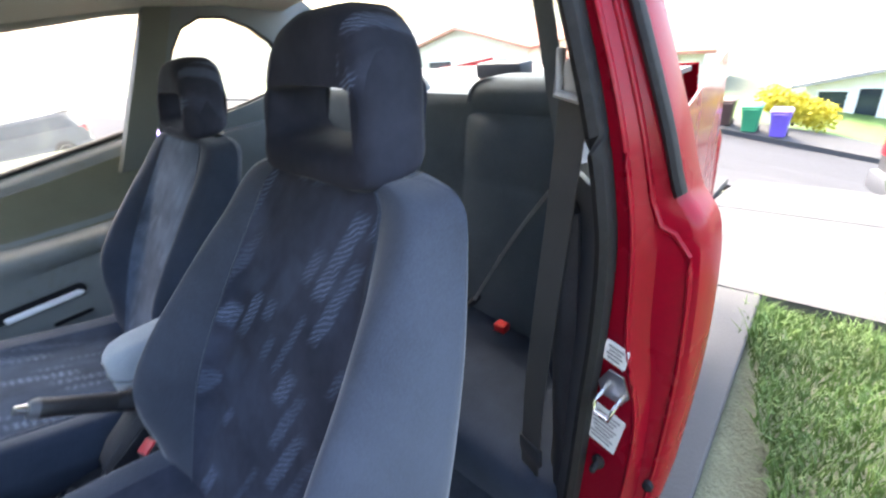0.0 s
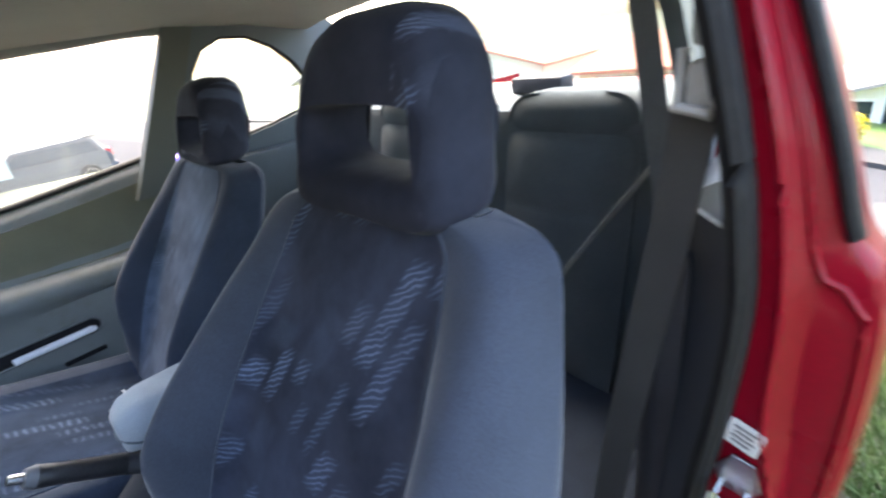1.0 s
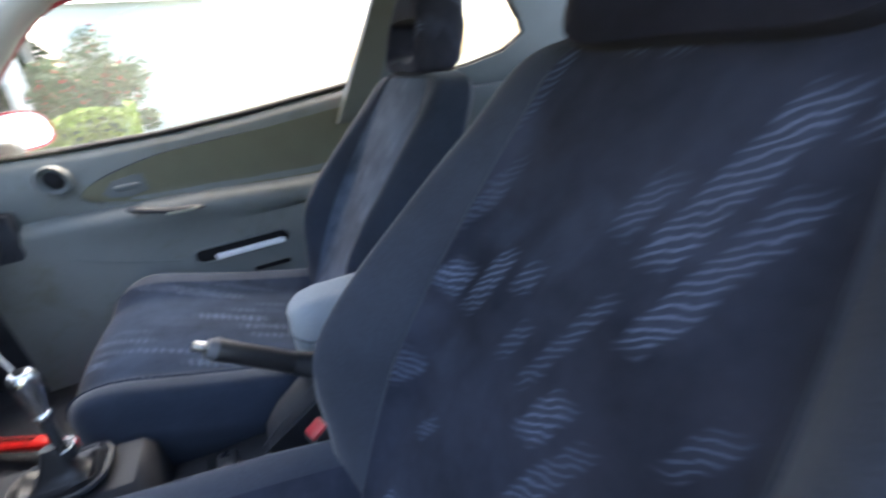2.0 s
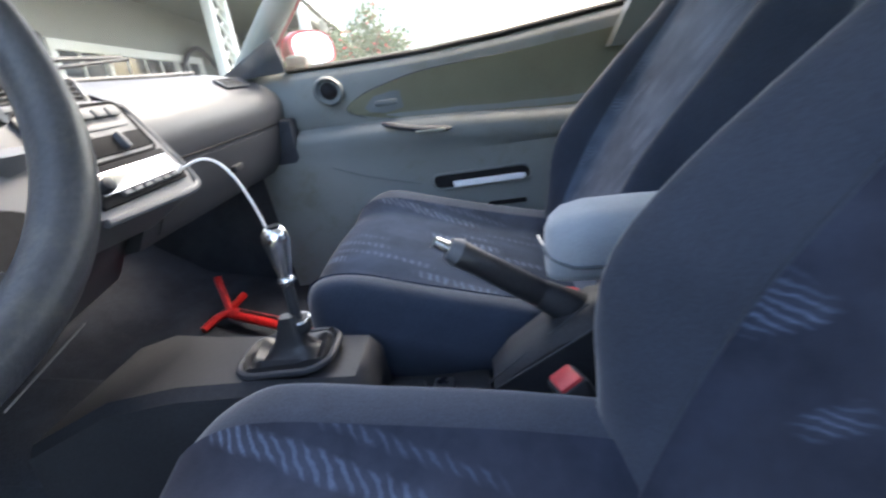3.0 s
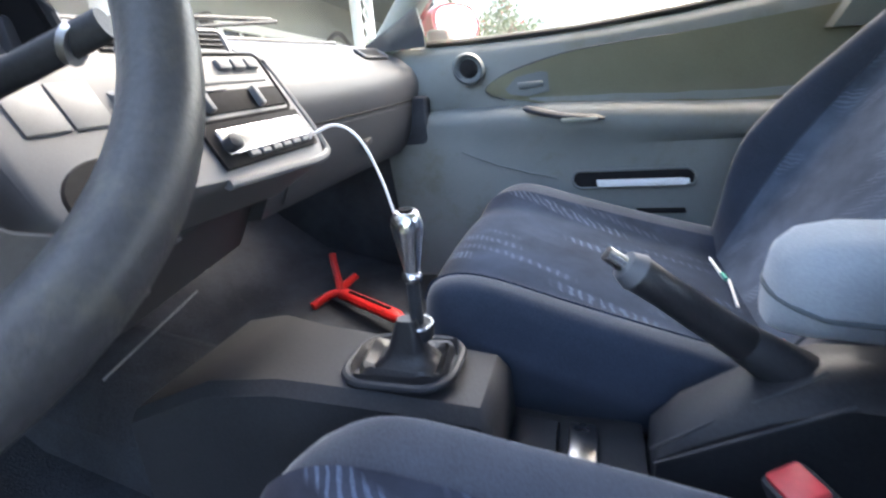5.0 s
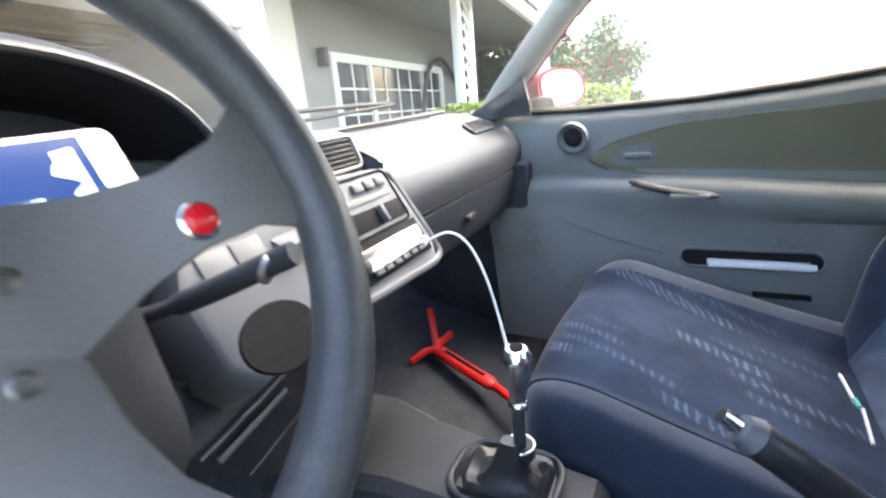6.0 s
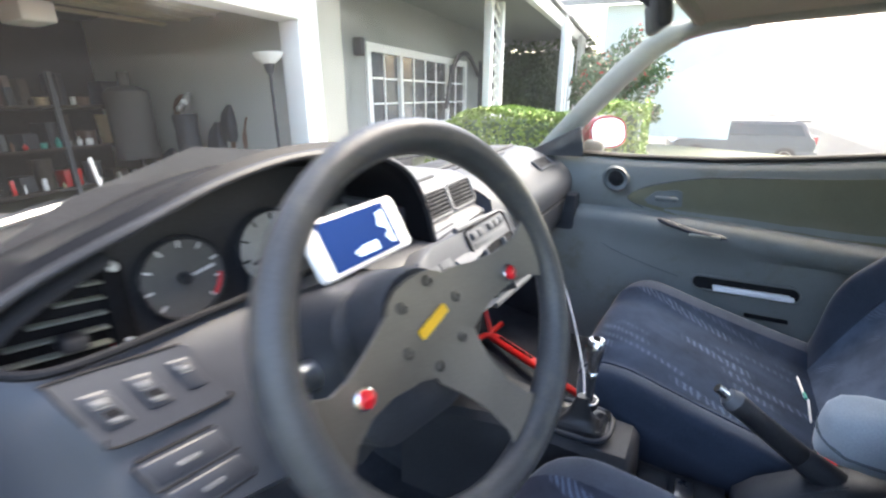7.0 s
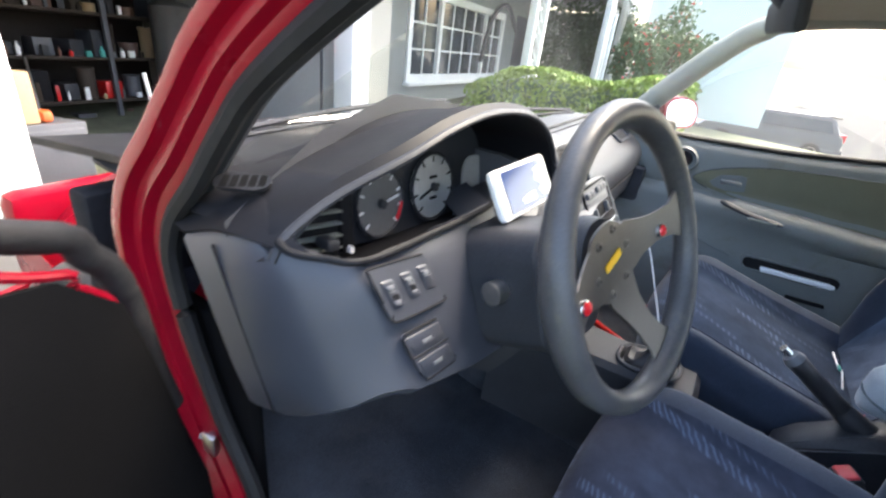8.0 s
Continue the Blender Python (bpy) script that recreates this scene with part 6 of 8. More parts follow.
part("gear_boot", loft(rows), M_leather, con, "creased black leather gear boot")
top = Vector((-0.024, 0.318, 0.690))
bot = Vector((-0.010, 0.322, 0.536))
part("boot_collar", lathe([(0.013, -0.004), (0.0155, 0.0), (0.0155, 0.010), (0.012, 0.014)], 20, Matrix.Translation(bot)), M_black, con, "black collar")
part("collar_ring", tube([bot + Vector((0.0145 * math.cos(a), 0.0145 * math.sin(a), 0.012)) for a in (2 * math.pi * k / 20 for k in range(20))], 0.0016, 6, True), M_steel, con)
part("lever_rod", tube([bot + Vector((0, 0, -0.02)), bot.lerp(top, 0.5)], 0.0065, 12), M_black, con)
prof = [(0.0095, 0.0), (0.0115, 0.003), (0.0115, 0.007), (0.0085, 0.010), (0.0105, 0.020), (0.0135, 0.036), (0.0165, 0.050), (0.0172, 0.056), (0.0160, 0.063), (0.0115, 0.0685), (0.0, 0.070)]
km = Matrix.Translation(bot.lerp(top, 0.40)) @ Matrix.Diagonal((0.88, 0.88, 1.0, 1))
bm = bmesh.new()
S = 48
rows = []
for r, h in prof:
    rows.append([bm.verts.new(((r * (1 - (0.035 if 0.015 < h < 0.052 and k % 4 < 2 else 0.0))) * math.cos(2 * math.pi * k / S), (r * (1 - (0.035 if 0.015 < h < 0.052 and k % 4 < 2 else 0.0))) * math.sin(2 * math.pi * k / S), h)) for k in range(S)])
for a, b in zip(rows, rows[1:]):
    for k in range(S):
        bm.faces.new((a[k], a[(k + 1) % S], b[(k + 1) % S], b[k]))
bm.faces.new(rows[0][::-1])
bmesh.ops.remove_doubles(bm, verts=bm.verts[:], dist=1e-6)
bmesh.ops.recalc_face_normals(bm, faces=bm.faces[:])
bm.transform(km)
part("gear_knob", bm, M_chrome, con, "polished fluted metal gear knob")
part("knob_cap", lathe([(0.007, 0), (0.007, 0.001), (0.0, 0.0012)], 16, Matrix.Translation(bot.lerp(top, 0.40) + Vector((0, 0, 0.0695)))), M_dark, con)
# handbrake
h0, h1 = Vector((0.022, 0.030, 0.540)), Vector((0.008, 0.131, 0.613))
hb = part("handbrake", tube([h0, h0.lerp(h1, 0.3), h0.lerp(h1, 0.7), h0.lerp(h1, 0.93), h1], [0.017, 0.0165, 0.0155, 0.0165, 0.013], 16), M_leather, con, "black handbrake grip")
part("grip_band", tube([h0.lerp(h1, 0.93), h0.lerp(h1, 1.03)], [0.0175, 0.013], 16), M_bezel, con)
part("release_button", tube([h1, h1 + (h1 - h0).normalized() * 0.022], [0.008, 0.007], 12), M_chrome, con, "chrome release button")
part("handbrake_base", tube([h0 + Vector((0, -0.05, -0.03)), h0], [0.024, 0.018], 12), M_black, con)
# armrest
shift(0.065, -0.065, 0.035)
arm = thing("armrest", (-0.045, -0.05, 0.53), "light grey padded centre armrest", "armrest")
rings = []
for y, k, dz in ((0.086, 0.35, -0.012), (0.080, 0.62, -0.008), (0.066, 0.86, -0.003), (0.04, 0.97, 0.0), (-0.02, 1.0, 0.0), (-0.12, 1.0, -0.003), (-0.22, 0.97, -0.006), (-0.245, 0.85, -0.008)):
    rings.append([(-0.045 + x * k, y, 0.573 + dz + z * (0.55 + 0.45 * k)) for x, z in round_rect(0.105, 0.082, 0.032)])
part("armrest_pad", loft(rings), M_grey_cloth, arm, "light grey cloth pad")
part("armrest_seam", tube(smooth_path([(-0.099, -0.2, 0.560), (-0.099, 0.03, 0.561), (-0.088, 0.072, 0.561), (-0.045, 0.088, 0.561), (-0.002, 0.072, 0.561), (0.009, 0.03, 0.561), (0.009, -0.2, 0.560)], 5), 0.002, 6), M_rear, arm)
part("armrest_hinge", rbox(-0.085, -0.005, -0.25, -0.15, 0.50, 0.545, 0.01), M_black, arm)
# belt buckles
def buckle(cx, cy, cz, name_label, tilt, mat):
    b = thing("belt_buckle", (cx, cy, cz - 0.06), name_label, "belt buckle")
    m = pose(cx, cy, cz, *tilt)
    part("buckle_body", moved(rbox(-0.02, 0.02, -0.017, 0.017, -0.055, 0.0, 0.006), m), M_black, b)
    part("release_key", moved(rbox(-0.016, 0.016, -0.0125, 0.0125, -0.012, 0.0035, 0.003), m), mat, b, "red release button")
    part("buckle_stem", moved(rbox(-0.014, 0.014, -0.006, 0.006, -0.16, -0.05, 0.003), m), M_black, b)
    return b


lay()
buckle(-0.10, 0.024, 0.508, "black belt buckle with faded red button beside the driver's seat", (-25, 10, 15), M_buckle)
buckle(0.085, -0.02, 0.50, "black belt buckle with red button beside the passenger seat", (15, -10, 0), M_redplastic)
# pen and small items on the passenger seat
shift(0.215, -0.105, -0.052)
pen = thing("pen", (0.09, 0.09, 0.56), "thin white pen with a green clip lying on the seat", "pen")
part("barrel", tube([(0.125, 0.095, 0.542), (0.068, 0.088, 0.536)], 0.002, 8), M_white, pen)
part("clip", tube([(0.075, 0.089, 0.540), (0.060, 0.087, 0.538)], 0.0028, 8), M_teal, pen, "green clip")
part("cap", tube([(0.055, 0.085, 0.54), (0.012, 0.082, 0.522)], 0.002, 8), M_white, pen)
# cable from the radio to the gear lever
shift(0.08, 0.0, 0.0)
cable = thing("usb_cable", (0.05, 0.44, 0.52), "white charging cable hanging from the radio", "cable")
part("lead", tube(smooth_path([(0.035, 0.486, 0.718), (0.050, 0.462, 0.726), (0.050, 0.435, 0.712), (0.040, 0.408, 0.672), (0.010, 0.375, 0.61), (-0.035, 0.345, 0.56), (-0.075, 0.332, 0.535)], 8), 0.0018, 8), M_white, cable)
part("plug", moved(rbox(-0.007, 0.007, -0.004, 0.004, -0.012, 0.012, 0.002), pose(0.028, 0.492, 0.715, 40, 0, 70)), M_white, cable, "white plug")
# red steering lock in the passenger footwell
lay()
lock = thing("steering_lock", (0.2, 0.5, 0.26), "red steel steering wheel lock lying in the footwell", "steering lock")
L0, L1 = Vector((0.44, 0.69, 0.325)), Vector((0.365, 0.515, 0.320))
part("lock_bar", tube([L0, L0.lerp(L1, 0.06), L1.lerp(L0, 0.06), L1], [0.010, 0.017, 0.017, 0.012], 10, flat=0.7), M_redpaint, lock, "red painted bar")
part("bar_slot", tube([L0.lerp(L1, 0.18) + Vector((0, 0, 0.010)), L0.lerp(L1, 0.85) + Vector((0, 0, 0.010))], 0.005, 6), M_dark, lock, "dark slot along the bar")
part("lock_hook", tube(smooth_path([L0 + Vector((-0.055, 0.04, -0.01)), L0 + Vector((-0.015, 0.02, 0.0)), L0], 5), 0.009, 8), M_redpaint, lock, "red painted hook")
part("lock_hook", tube(smooth_path([L0, L0 + Vector((0.03, 0.02, 0.01)), L0 + Vector((0.085, 0.06, 0.03)), L0 + Vector((0.10, 0.07, 0.05))], 5), 0.009, 8), M_redpaint, lock, "red painted hook")
part("lock_hook", tube([L0 + Vector((0.01, 0.01, 0.0)), L0 + Vector((0.06, -0.01, 0.015))], 0.009, 8), M_redpaint, lock)
part("lock_shaft", tube([L1, L1 + Vector((-0.10, -0.16, 0.01))], 0.009, 10), M_redpaint, lock, "red sliding shaft")
# pedals
ped = thing("pedals", (-0.3, 0.8, 0.25), "black rubber foot pedals in the dark footwell", "pedals")
for x, w in ((-0.42, 0.05), (-0.30, 0.055), (-0.22, 0.045)):
    part("pedal", moved(rbox(-w / 2, w / 2, -0.006, 0.006, -0.035, 0.035, 0.004), pose(x, 0.80, 0.46, 35, 0, 0)), M_rubber, ped, "ribbed rubber pad")
    part("pedal_arm", tube([(x, 0.81, 0.47), (x, 0.90, 0.64)], 0.008, 6), M_steel, ped)
# interior mirror bracket
shift(0.06, 0.05, 0.0)
im = thing("rear_view_mirror", (0.2, 0.36, 1.12), "black interior mirror at the top of the windscreen", "mirror")
part("mirror_stem", tube([(0.15, 0.33, 1.19), (0.15, 0.29, 1.16)], 0.008, 8), M_black, im)
part("mirror_body", moved(rbox(-0.10, 0.10, -0.012, 0.012, -0.028, 0.028, 0.01), pose(0.15, 0.28, 1.145, -10, 0, 12)), M_black, im, "black mirror shell")
# ---- outdoors: ground, drive, lawn, road ----
BACK = ((0.9944, -0.105, 0, 0.12), (0.105, 0.9944, 0, 0.0), (0, 0, 1, 0))
lay(*BACK)
GY = [40.0, 3.0, -2.0, -4.45, -5.5, -7.0, -9.0, -11.0, -14.0, -16.6, -17.2, -40.0, -400.0]
GZ = [-0.26, -0.06, -0.25, -0.58, -0.93, -1.42, -1.90, -2.31, -2.92, -3.42, -3.48, -3.8, -3.8]


def grade(y):
    """The plot falls gently to the street behind the car."""
    return 0.11 * min(0.0, y + 0.3)


def settled(bm):
    for v in bm.verts:
        v.co.z += grade(v.co.y)
    return bm


def ground_z(y):
    return float(np.interp(-y, [-v for v in GY], GZ))


def tilt(x, y):
    """The street also climbs along its length."""
    return 0.16 * (max(-6.0, min(5.0, x)) - 0.4) * max(0.0, min(1.0, (-y - 4.6) / 7.0))


def fall(x, y):
    """The plot drops away towards the side street."""
    return tilt(x, y) - 0.17 * min(14.0, max(0.0, x - 9.0)) * max(0.0, min(1.0, (y + 13.0) / 4.0))


gx = [-400, -60, -20, -6, -3, 0, 3, 5, 9, 14, 23, 60, 400]
solo("ground", loft([[(x, y, ground_z(y) + fall(x, y)) for x in gx] for y in (400.0, *GY)], closed=False), M_soil, "bare earth and lawn ground", "ground", kind="structure", smooth=False)
road = solo("road", sheet([[(x, y, ground_z(y) + fall(x, y) + 0.03) for x in (-60, -20, -6, -3, -1.5, 0, 1.5, 3, 5, 9, 14, 23, 60)] for y in (-4.52, -5.5, -7.0, -9.0, -11.0, -14.0, -16.3)], 0.02), M_asphalt, "grey asphalt street sloping away", "road", kind="structure", smooth=False)
drive = thing("driveway", (0.2, 0.0, -0.06), "pale concrete driveway slabs", "driveway", kind="structure")
for x0, x1, y0, y1 in ((-0.93, 0.6, -2.12, 0.45), (-0.93, 0.6, 0.465, 2.85), (0.615, 2.6, -2.12, 0.45), (0.615, 2.6, 0.465, 2.85), (-0.66, 2.6, -3.5, -2.135), (-0.42, 2.6, -4.42, -3.515)):
    part("slab", settled(rbox(x0, x1, y0, y1, -0.06, 0.0, 0.006, 1)), M_concrete, drive, smooth=False)
walk_ = thing("pavement", (-4, -3, -0.06), "pale concrete pavement slabs beside the lawn", "pavement", kind="structure")
bm = plate([(-0.68, -2.135), (-2.2, -2.09), (-2.2, -3.5), (-0.45, -3.5)], 0.06, pose(0, 0, -0.062))
part("slab", settled(bm), M_concrete, walk_, smooth=False)
bm = plate([(-0.44, -3.515), (-2.2, -3.515), (-2.2, -4.25), (-1.2, -4.42), (-0.5, -4.42)], 0.06, pose(0, 0, -0.062))
part("slab", settled(bm), M_concrete, walk_, smooth=False)
for k in range(4):
    part("slab", settled(rbox(-2.215 - 1.4 * (k + 1) + 0.015, -2.215 - 1.4 * k, -3.5, -2.1, -0.06, -0.002, 0.005, 1)), M_concrete, walk_, smooth=False)
    part("slab", settled(rbox(2.615 + 1.4 * k, 2.615 + 1.4 * (k + 1) - 0.015, -3.5, -2.1, -0.06, -0.002, 0.005, 1)), M_concrete, walk_, smooth=False)
side_street = solo("side_street", sheet([[(x, y, ground_z(y) + fall(x, y) + 0.03) for x in (11.0, 14.0, 23.0, 60.0, 90.0)] for y in (-4.4, -2.0, 3.0, 30.0)], 0.02), M_concrete, "pale concrete side street in hard light", "road", kind="structure", smooth=False)
FX = (-40, -6, -3, 0, 3, 5, 40)
far_walk = solo("far_kerb", sheet([[(x, y, ground_z(-16.3) + h + tilt(x, y)) for x in FX] for y, h in ((-16.35, 0.04), (-16.36, 0.16), (-17.8, 0.18))], 0.02), M_concrete, "pale concrete kerb and pavement across the street", "kerb", kind="structure", smooth=False)
far_lawn = solo("far_lawn", sheet([[(x, y, ground_z(-17.2) + h + tilt(x, y)) for x in FX] for y, h in ((-17.8, 0.17), (-22, 0.22))], 0.02), M_grass, "green front lawns across the street", "lawn", kind="structure", smooth=False)


rng = random.Random(11)
verts, faces = [], []


def blade(x, y, z, h):
    a = rng.uniform(0, 6.283)
    w = rng.uniform(0.0018, 0.0036)
    lx, ly = rng.gauss(0, 0.45) * h, rng.gauss(0, 0.45) * h
    dx, dy = math.cos(a) * w, math.sin(a) * w
    i = len(verts)
    verts.extend([(x - dx, y - dy, z), (x + dx, y + dy, z), (x + lx * 0.4 + dx * 0.7, y + ly * 0.4 + dy * 0.7, z + h * 0.6), (x + lx * 0.4 - dx * 0.7, y + ly * 0.4 - dy * 0.7, z + h * 0.6), (x + lx, y + ly, z + h * 0.95)])
    faces.extend([(i, i + 1, i + 2, i + 3), (i + 3, i + 2, i + 4)])


for _ in range(30000):
    y = -2.08 + 2.6 * rng.random() ** 1.2
    x0 = -0.88 - 0.19 * (y + 2.1)
    x = x0 - 1.9 * rng.random() ** 1.25 + rng.gauss(0, 0.015)
    clump = noise.noise(Vector((x * 5, y * 5, 0)))
    blade(x, y, grade(y) - 0.055, max(0.02, 0.062 + 0.03 * clump + rng.gauss(0, 0.012)))
for _ in range(700):
    blade(rng.uniform(-2.6, -1.45), rng.uniform(-4.75, -4.3), -0.48, rng.uniform(0.03, 0.09))
soup("lawn_grass", verts, faces, M_grass, "green uncut lawn grass beside the driveway", "grass")

# ---- the house with its garage and porch ----
lay((0.9902, -0.137, 0, 0.05), (0.1342, 0.9872, 0, 0.09), (-0.039, -0.08, 1, 0.05))
house = thing("house", (3.5, 3.3, -0.06), "single-storey stucco house with open garage and porch", "house")
GF = 2.92
gw = part("garage_front_wall", wall_with_holes(-4.0, 3.42, -0.06, 2.7, [(0.22, 2.79, -0.06, 1.80)], GF, GF + 0.16), M_stucco, house, "beige stucco front wall", smooth=False)
part("corner_board", rbox(2.75, 3.02, GF - 0.03, GF + 0.17, -0.06, 2.7, 0.008), M_whitepaint, gw, "white painted door surround")
part("corner_board", rbox(0.02, 0.26, GF - 0.03, GF + 0.17, -0.06, 1.82, 0.008), M_whitepaint, gw, "white painted door surround")
part("header_board", rbox(0.0, 3.02, GF - 0.035, GF + 0.165, 1.76, 1.96, 0.008), M_whitepaint, gw, "white painted garage header")
part("garage_side_wall", rbox(2.80, 2.95, GF + 0.165, 5.60, -0.06, 2.6, 0.004), M_sidewall, house, "pale garage side wall", smooth=False)
part("garage_left_wall", rbox(-0.35, -0.2, GF + 0.165, 5.60, -0.06, 2.6, 0.004), M_drywall_shaded, house, smooth=False)
part("garage_back_wall", rbox(-0.35, 2.95, 5.6, 5.72, -0.06, 2.6, 0.004), M_shade, house, "cluttered back wall, darkened as in shade", smooth=False)
part("garage_ceiling", rbox(-0.35, 2.95, GF + 0.165, 5.72, 2.06, 2.16, 0.0), M_drywall_shaded, house, smooth=False)
part("garage_floor", rbox(-0.2, 2.8, GF - 0.05, 5.6, -0.06, 0.0, 0.0), M_concrete, house, smooth=False)
gd = part("garage_door", rbox(0.26, 2.74, GF + 0.2, 4.3, 1.90, 1.93, 0.004), M_doorpanel, house, "raised panelled garage door", smooth=False)
for k in range(5):
    part("door_rail", rbox(0.26, 2.74, GF + 0.22 + 0.30 * k, GF + 0.27 + 0.30 * k, 1.872, 1.90, 0.004), M_doorpanel, gd)
part("door_track", rbox(1.42, 1.50, GF + 0.18, 4.3, 1.835, 1.872, 0.004), M_steel, gd)
part("opener", rbox(1.36, 1.58, 3.95, 4.2, 1.70, 1.835, 0.02), M_whitepaint, house, "white garage door opener")
# window wall and porch
WY = 3.45
ww = part("window_wall", wall_with_holes(3.42, 12.0, -0.06, 2.7, [(4.75, 8.45, 0.74, 1.80)], WY, WY + 0.16), M_stucco_shaded, house, "stucco wall under the porch, darkened as if shaded", smooth=False)
part("return_wall", rbox(3.26, 3.42, GF + 0.165, WY, -0.06, 2.7, 0.0), M_stucco, house, smooth=False)
win = part("window", wall_with_holes(4.72, 8.48, 0.70, 1.84, [(4.82, 5.62, 0.80, 1.74), (5.70, 7.45, 0.80, 1.74), (7.53, 8.38, 0.80, 1.74)], WY - 0.03, WY + 0.05), M_whitepaint, ww, "white framed front window", smooth=False)
for x0, x1 in ((4.82, 5.62), (5.70, 7.45), (7.53, 8.38)):
    part("pane", rbox(x0, x1, WY + 0.02, WY + 0.028, 0.80, 1.74, 0.0), M_pane, win, smooth=False)
    n = 2 if x1 - x0 < 1 else 4
    for k in range(1, n):
        x = x0 + (x1 - x0) * k / n
        part("glazing_bar", rbox(x - 0.012, x + 0.012, WY + 0.0, WY + 0.018, 0.80, 1.74, 0.0), M_whitepaint, win, smooth=False)
    for z in (1.11, 1.43):
        part("glazing_bar", rbox(x0, x1, WY + 0.002, WY + 0.016, z - 0.012, z + 0.012, 0.0), M_whitepaint, win, smooth=False)
part("window_sill", rbox(4.68, 8.52, WY - 0.10, WY + 0.0, 0.655, 0.70, 0.008), M_whitepaint, win)
part("front_door", rbox(9.3, 10.4, WY - 0.02, WY, -0.06, 1.9, 0.004), M_dash, house, smooth=False)
part("wall_lamp", rbox(4.45, 4.55, WY - 0.12, WY, 1.66, 1.86, 0.02), M_black, house)
part("porch_roof", loft([[(3.0, 1.75, 2.36), (14.0, 1.75, 2.36), (14.0, 1.75, 2.46), (3.0, 1.75, 2.46)], [(3.0, 3.6, 2.46), (14.0, 3.6, 2.46), (14.0, 3.6, 2.9), (3.0, 3.6, 2.9)]]), M_stucco_shaded, house, "porch roof", smooth=False)
part("fascia", rbox(2.6, 14.0, 1.66, 1.75, 2.26, 2.46, 0.006), M_whitepaint, house, "white porch beam")
part("garage_roof", loft([[(-4.5, 2.5, 2.6), (3.4, 2.5, 2.6), (3.4, 2.5, 2.7), (-4.5, 2.5, 2.7)], [(-4.5, 8, 4.0), (3.4, 8, 4.0), (3.4, 8, 4.1), (-4.5, 8, 4.1)]]), M_roofgrey, house, "grey shingled roof", smooth=False)
part("main_roof", loft([[(3.0, 1.6, 2.46), (14.5, 1.6, 2.46), (14.5, 1.6, 2.52), (3.0, 1.6, 2.52)], [(3.0, 8, 4.2), (14.5, 8, 4.2), (14.5, 8, 4.3), (3.0, 8, 4.3)]]), M_roofgrey, house, smooth=False)


def lattice_post(x, y, w, top):
    p = part("porch_post", joined(rbox(x - w / 2, x - w / 2 + 0.10, y - 0.05, y + 0.05, -0.06, top, 0.006), rbox(x + w / 2 - 0.10, x + w / 2, y - 0.05, y + 0.05, -0.06, top, 0.006)), M_whitepaint, house, "white lattice porch post")
    for k in range(14):
        z = 0.1 + k * (top - 0.1) / 14
        for s in (-1, 1):
            part("lath", tube([(x - s * (w / 2 - 0.08), y + 0.012 * s, z), (x + s * (w / 2 - 0.08), y + 0.012 * s, z + 0.22)], 0.016, 4), M_whitepaint, p, smooth=False)


lattice_post(5.75, 2.1, 0.62, 2.3)
lattice_post(8.3, 1.55, 0.50, 2.3)
lattice_post(10.6, 1.55, 0.5, 2.3)
part("downpipe", tube([(8.75, 1.62, 2.3), (8.75, 1.5, 1.9), (8.75, 1.5, 0.0)], 0.05, 8), M_whitepaint, house)
part("hose", tube(smooth_path([(7.2, WY - 0.1, 1.0), (7.5, WY - 0.12, 1.7), (8.2, WY - 0.12, 1.95), (9.0, WY - 0.1, 1.6)], 6), 0.04, 8), M_black, house)

# garage contents
def box_thing(name, x0, x1, y0, y1, z0, z1, mat, label, cat, r=0.01):
    return solo(name, rbox(x0, x1, y0, y1, z0, z1, r), mat, label, cat)


lamp = thing("floor_lamp", (2.62, 3.12, 0.0), "tall floor lamp with a white bowl shade in the garage", "floor lamp")
part("pole", tube([(2.62, 3.12, 0.02), (2.62, 3.12, 1.44)], 0.014, 10), M_black, lamp)
part("base", lathe([(0.13, 0.0), (0.13, 0.015), (0.03, 0.03)], 20, pose(2.62, 3.12, 0.0)), M_black, lamp)
part("bowl", lathe([(0.02, 0.0), (0.05, 0.02), (0.10, 0.06), (0.125, 0.10), (0.12, 0.10), (0.09, 0.06), (0.0, 0.03)], 24, pose(2.62, 3.12, 1.42)), M_whitepaint, lamp, "white bowl shade")
part("holder", lathe([(0.03, -0.06), (0.045, 0.02), (0.02, 0.03)], 16, pose(2.62, 3.12, 1.42)), M_black, lamp, "black lamp holder")
cab = thing("filing_cabinet", (0.42, 3.3, 0.0), "dark grey steel filing cabinet", "cabinet")
part("carcass", rbox(0.30, 0.58, 3.02, 3.5, 0.0, 0.62, 0.008), M_cabinet, cab)
for k in range(2):
    dr = part("drawer", rbox(0.315, 0.565, 3.005, 3.022, 0.05 + 0.28 * k, 0.31 + 0.28 * k, 0.006), M_cabinet, cab)
    part("drawer_handle", rbox(0.41, 0.47, 2.99, 3.006, 0.22 + 0.28 * k, 0.235 + 0.28 * k, 0.004), M_steel, dr)
box_thing("cardboard_box", 0.28, 0.40, 3.05, 3.3, 0.62, 0.86, M_cardboard, "brown cardboard box on the cabinet", "box")
box_thing("orange_tub", 0.41, 0.46, 3.05, 3.15, 0.62, 0.68, M_orange, "small orange tub on the cabinet", "tub", 0.02)
bucket = thing("bucket", (0.52, 2.72, 0.0), "white plastic bucket full of rags", "bucket")
part("pail", lathe([(0.12, 0.0), (0.15, 0.30), (0.156, 0.31), (0.148, 0.31), (0.118, 0.02)], 24, pose(0.52, 2.72, 0.0)), M_white, bucket)
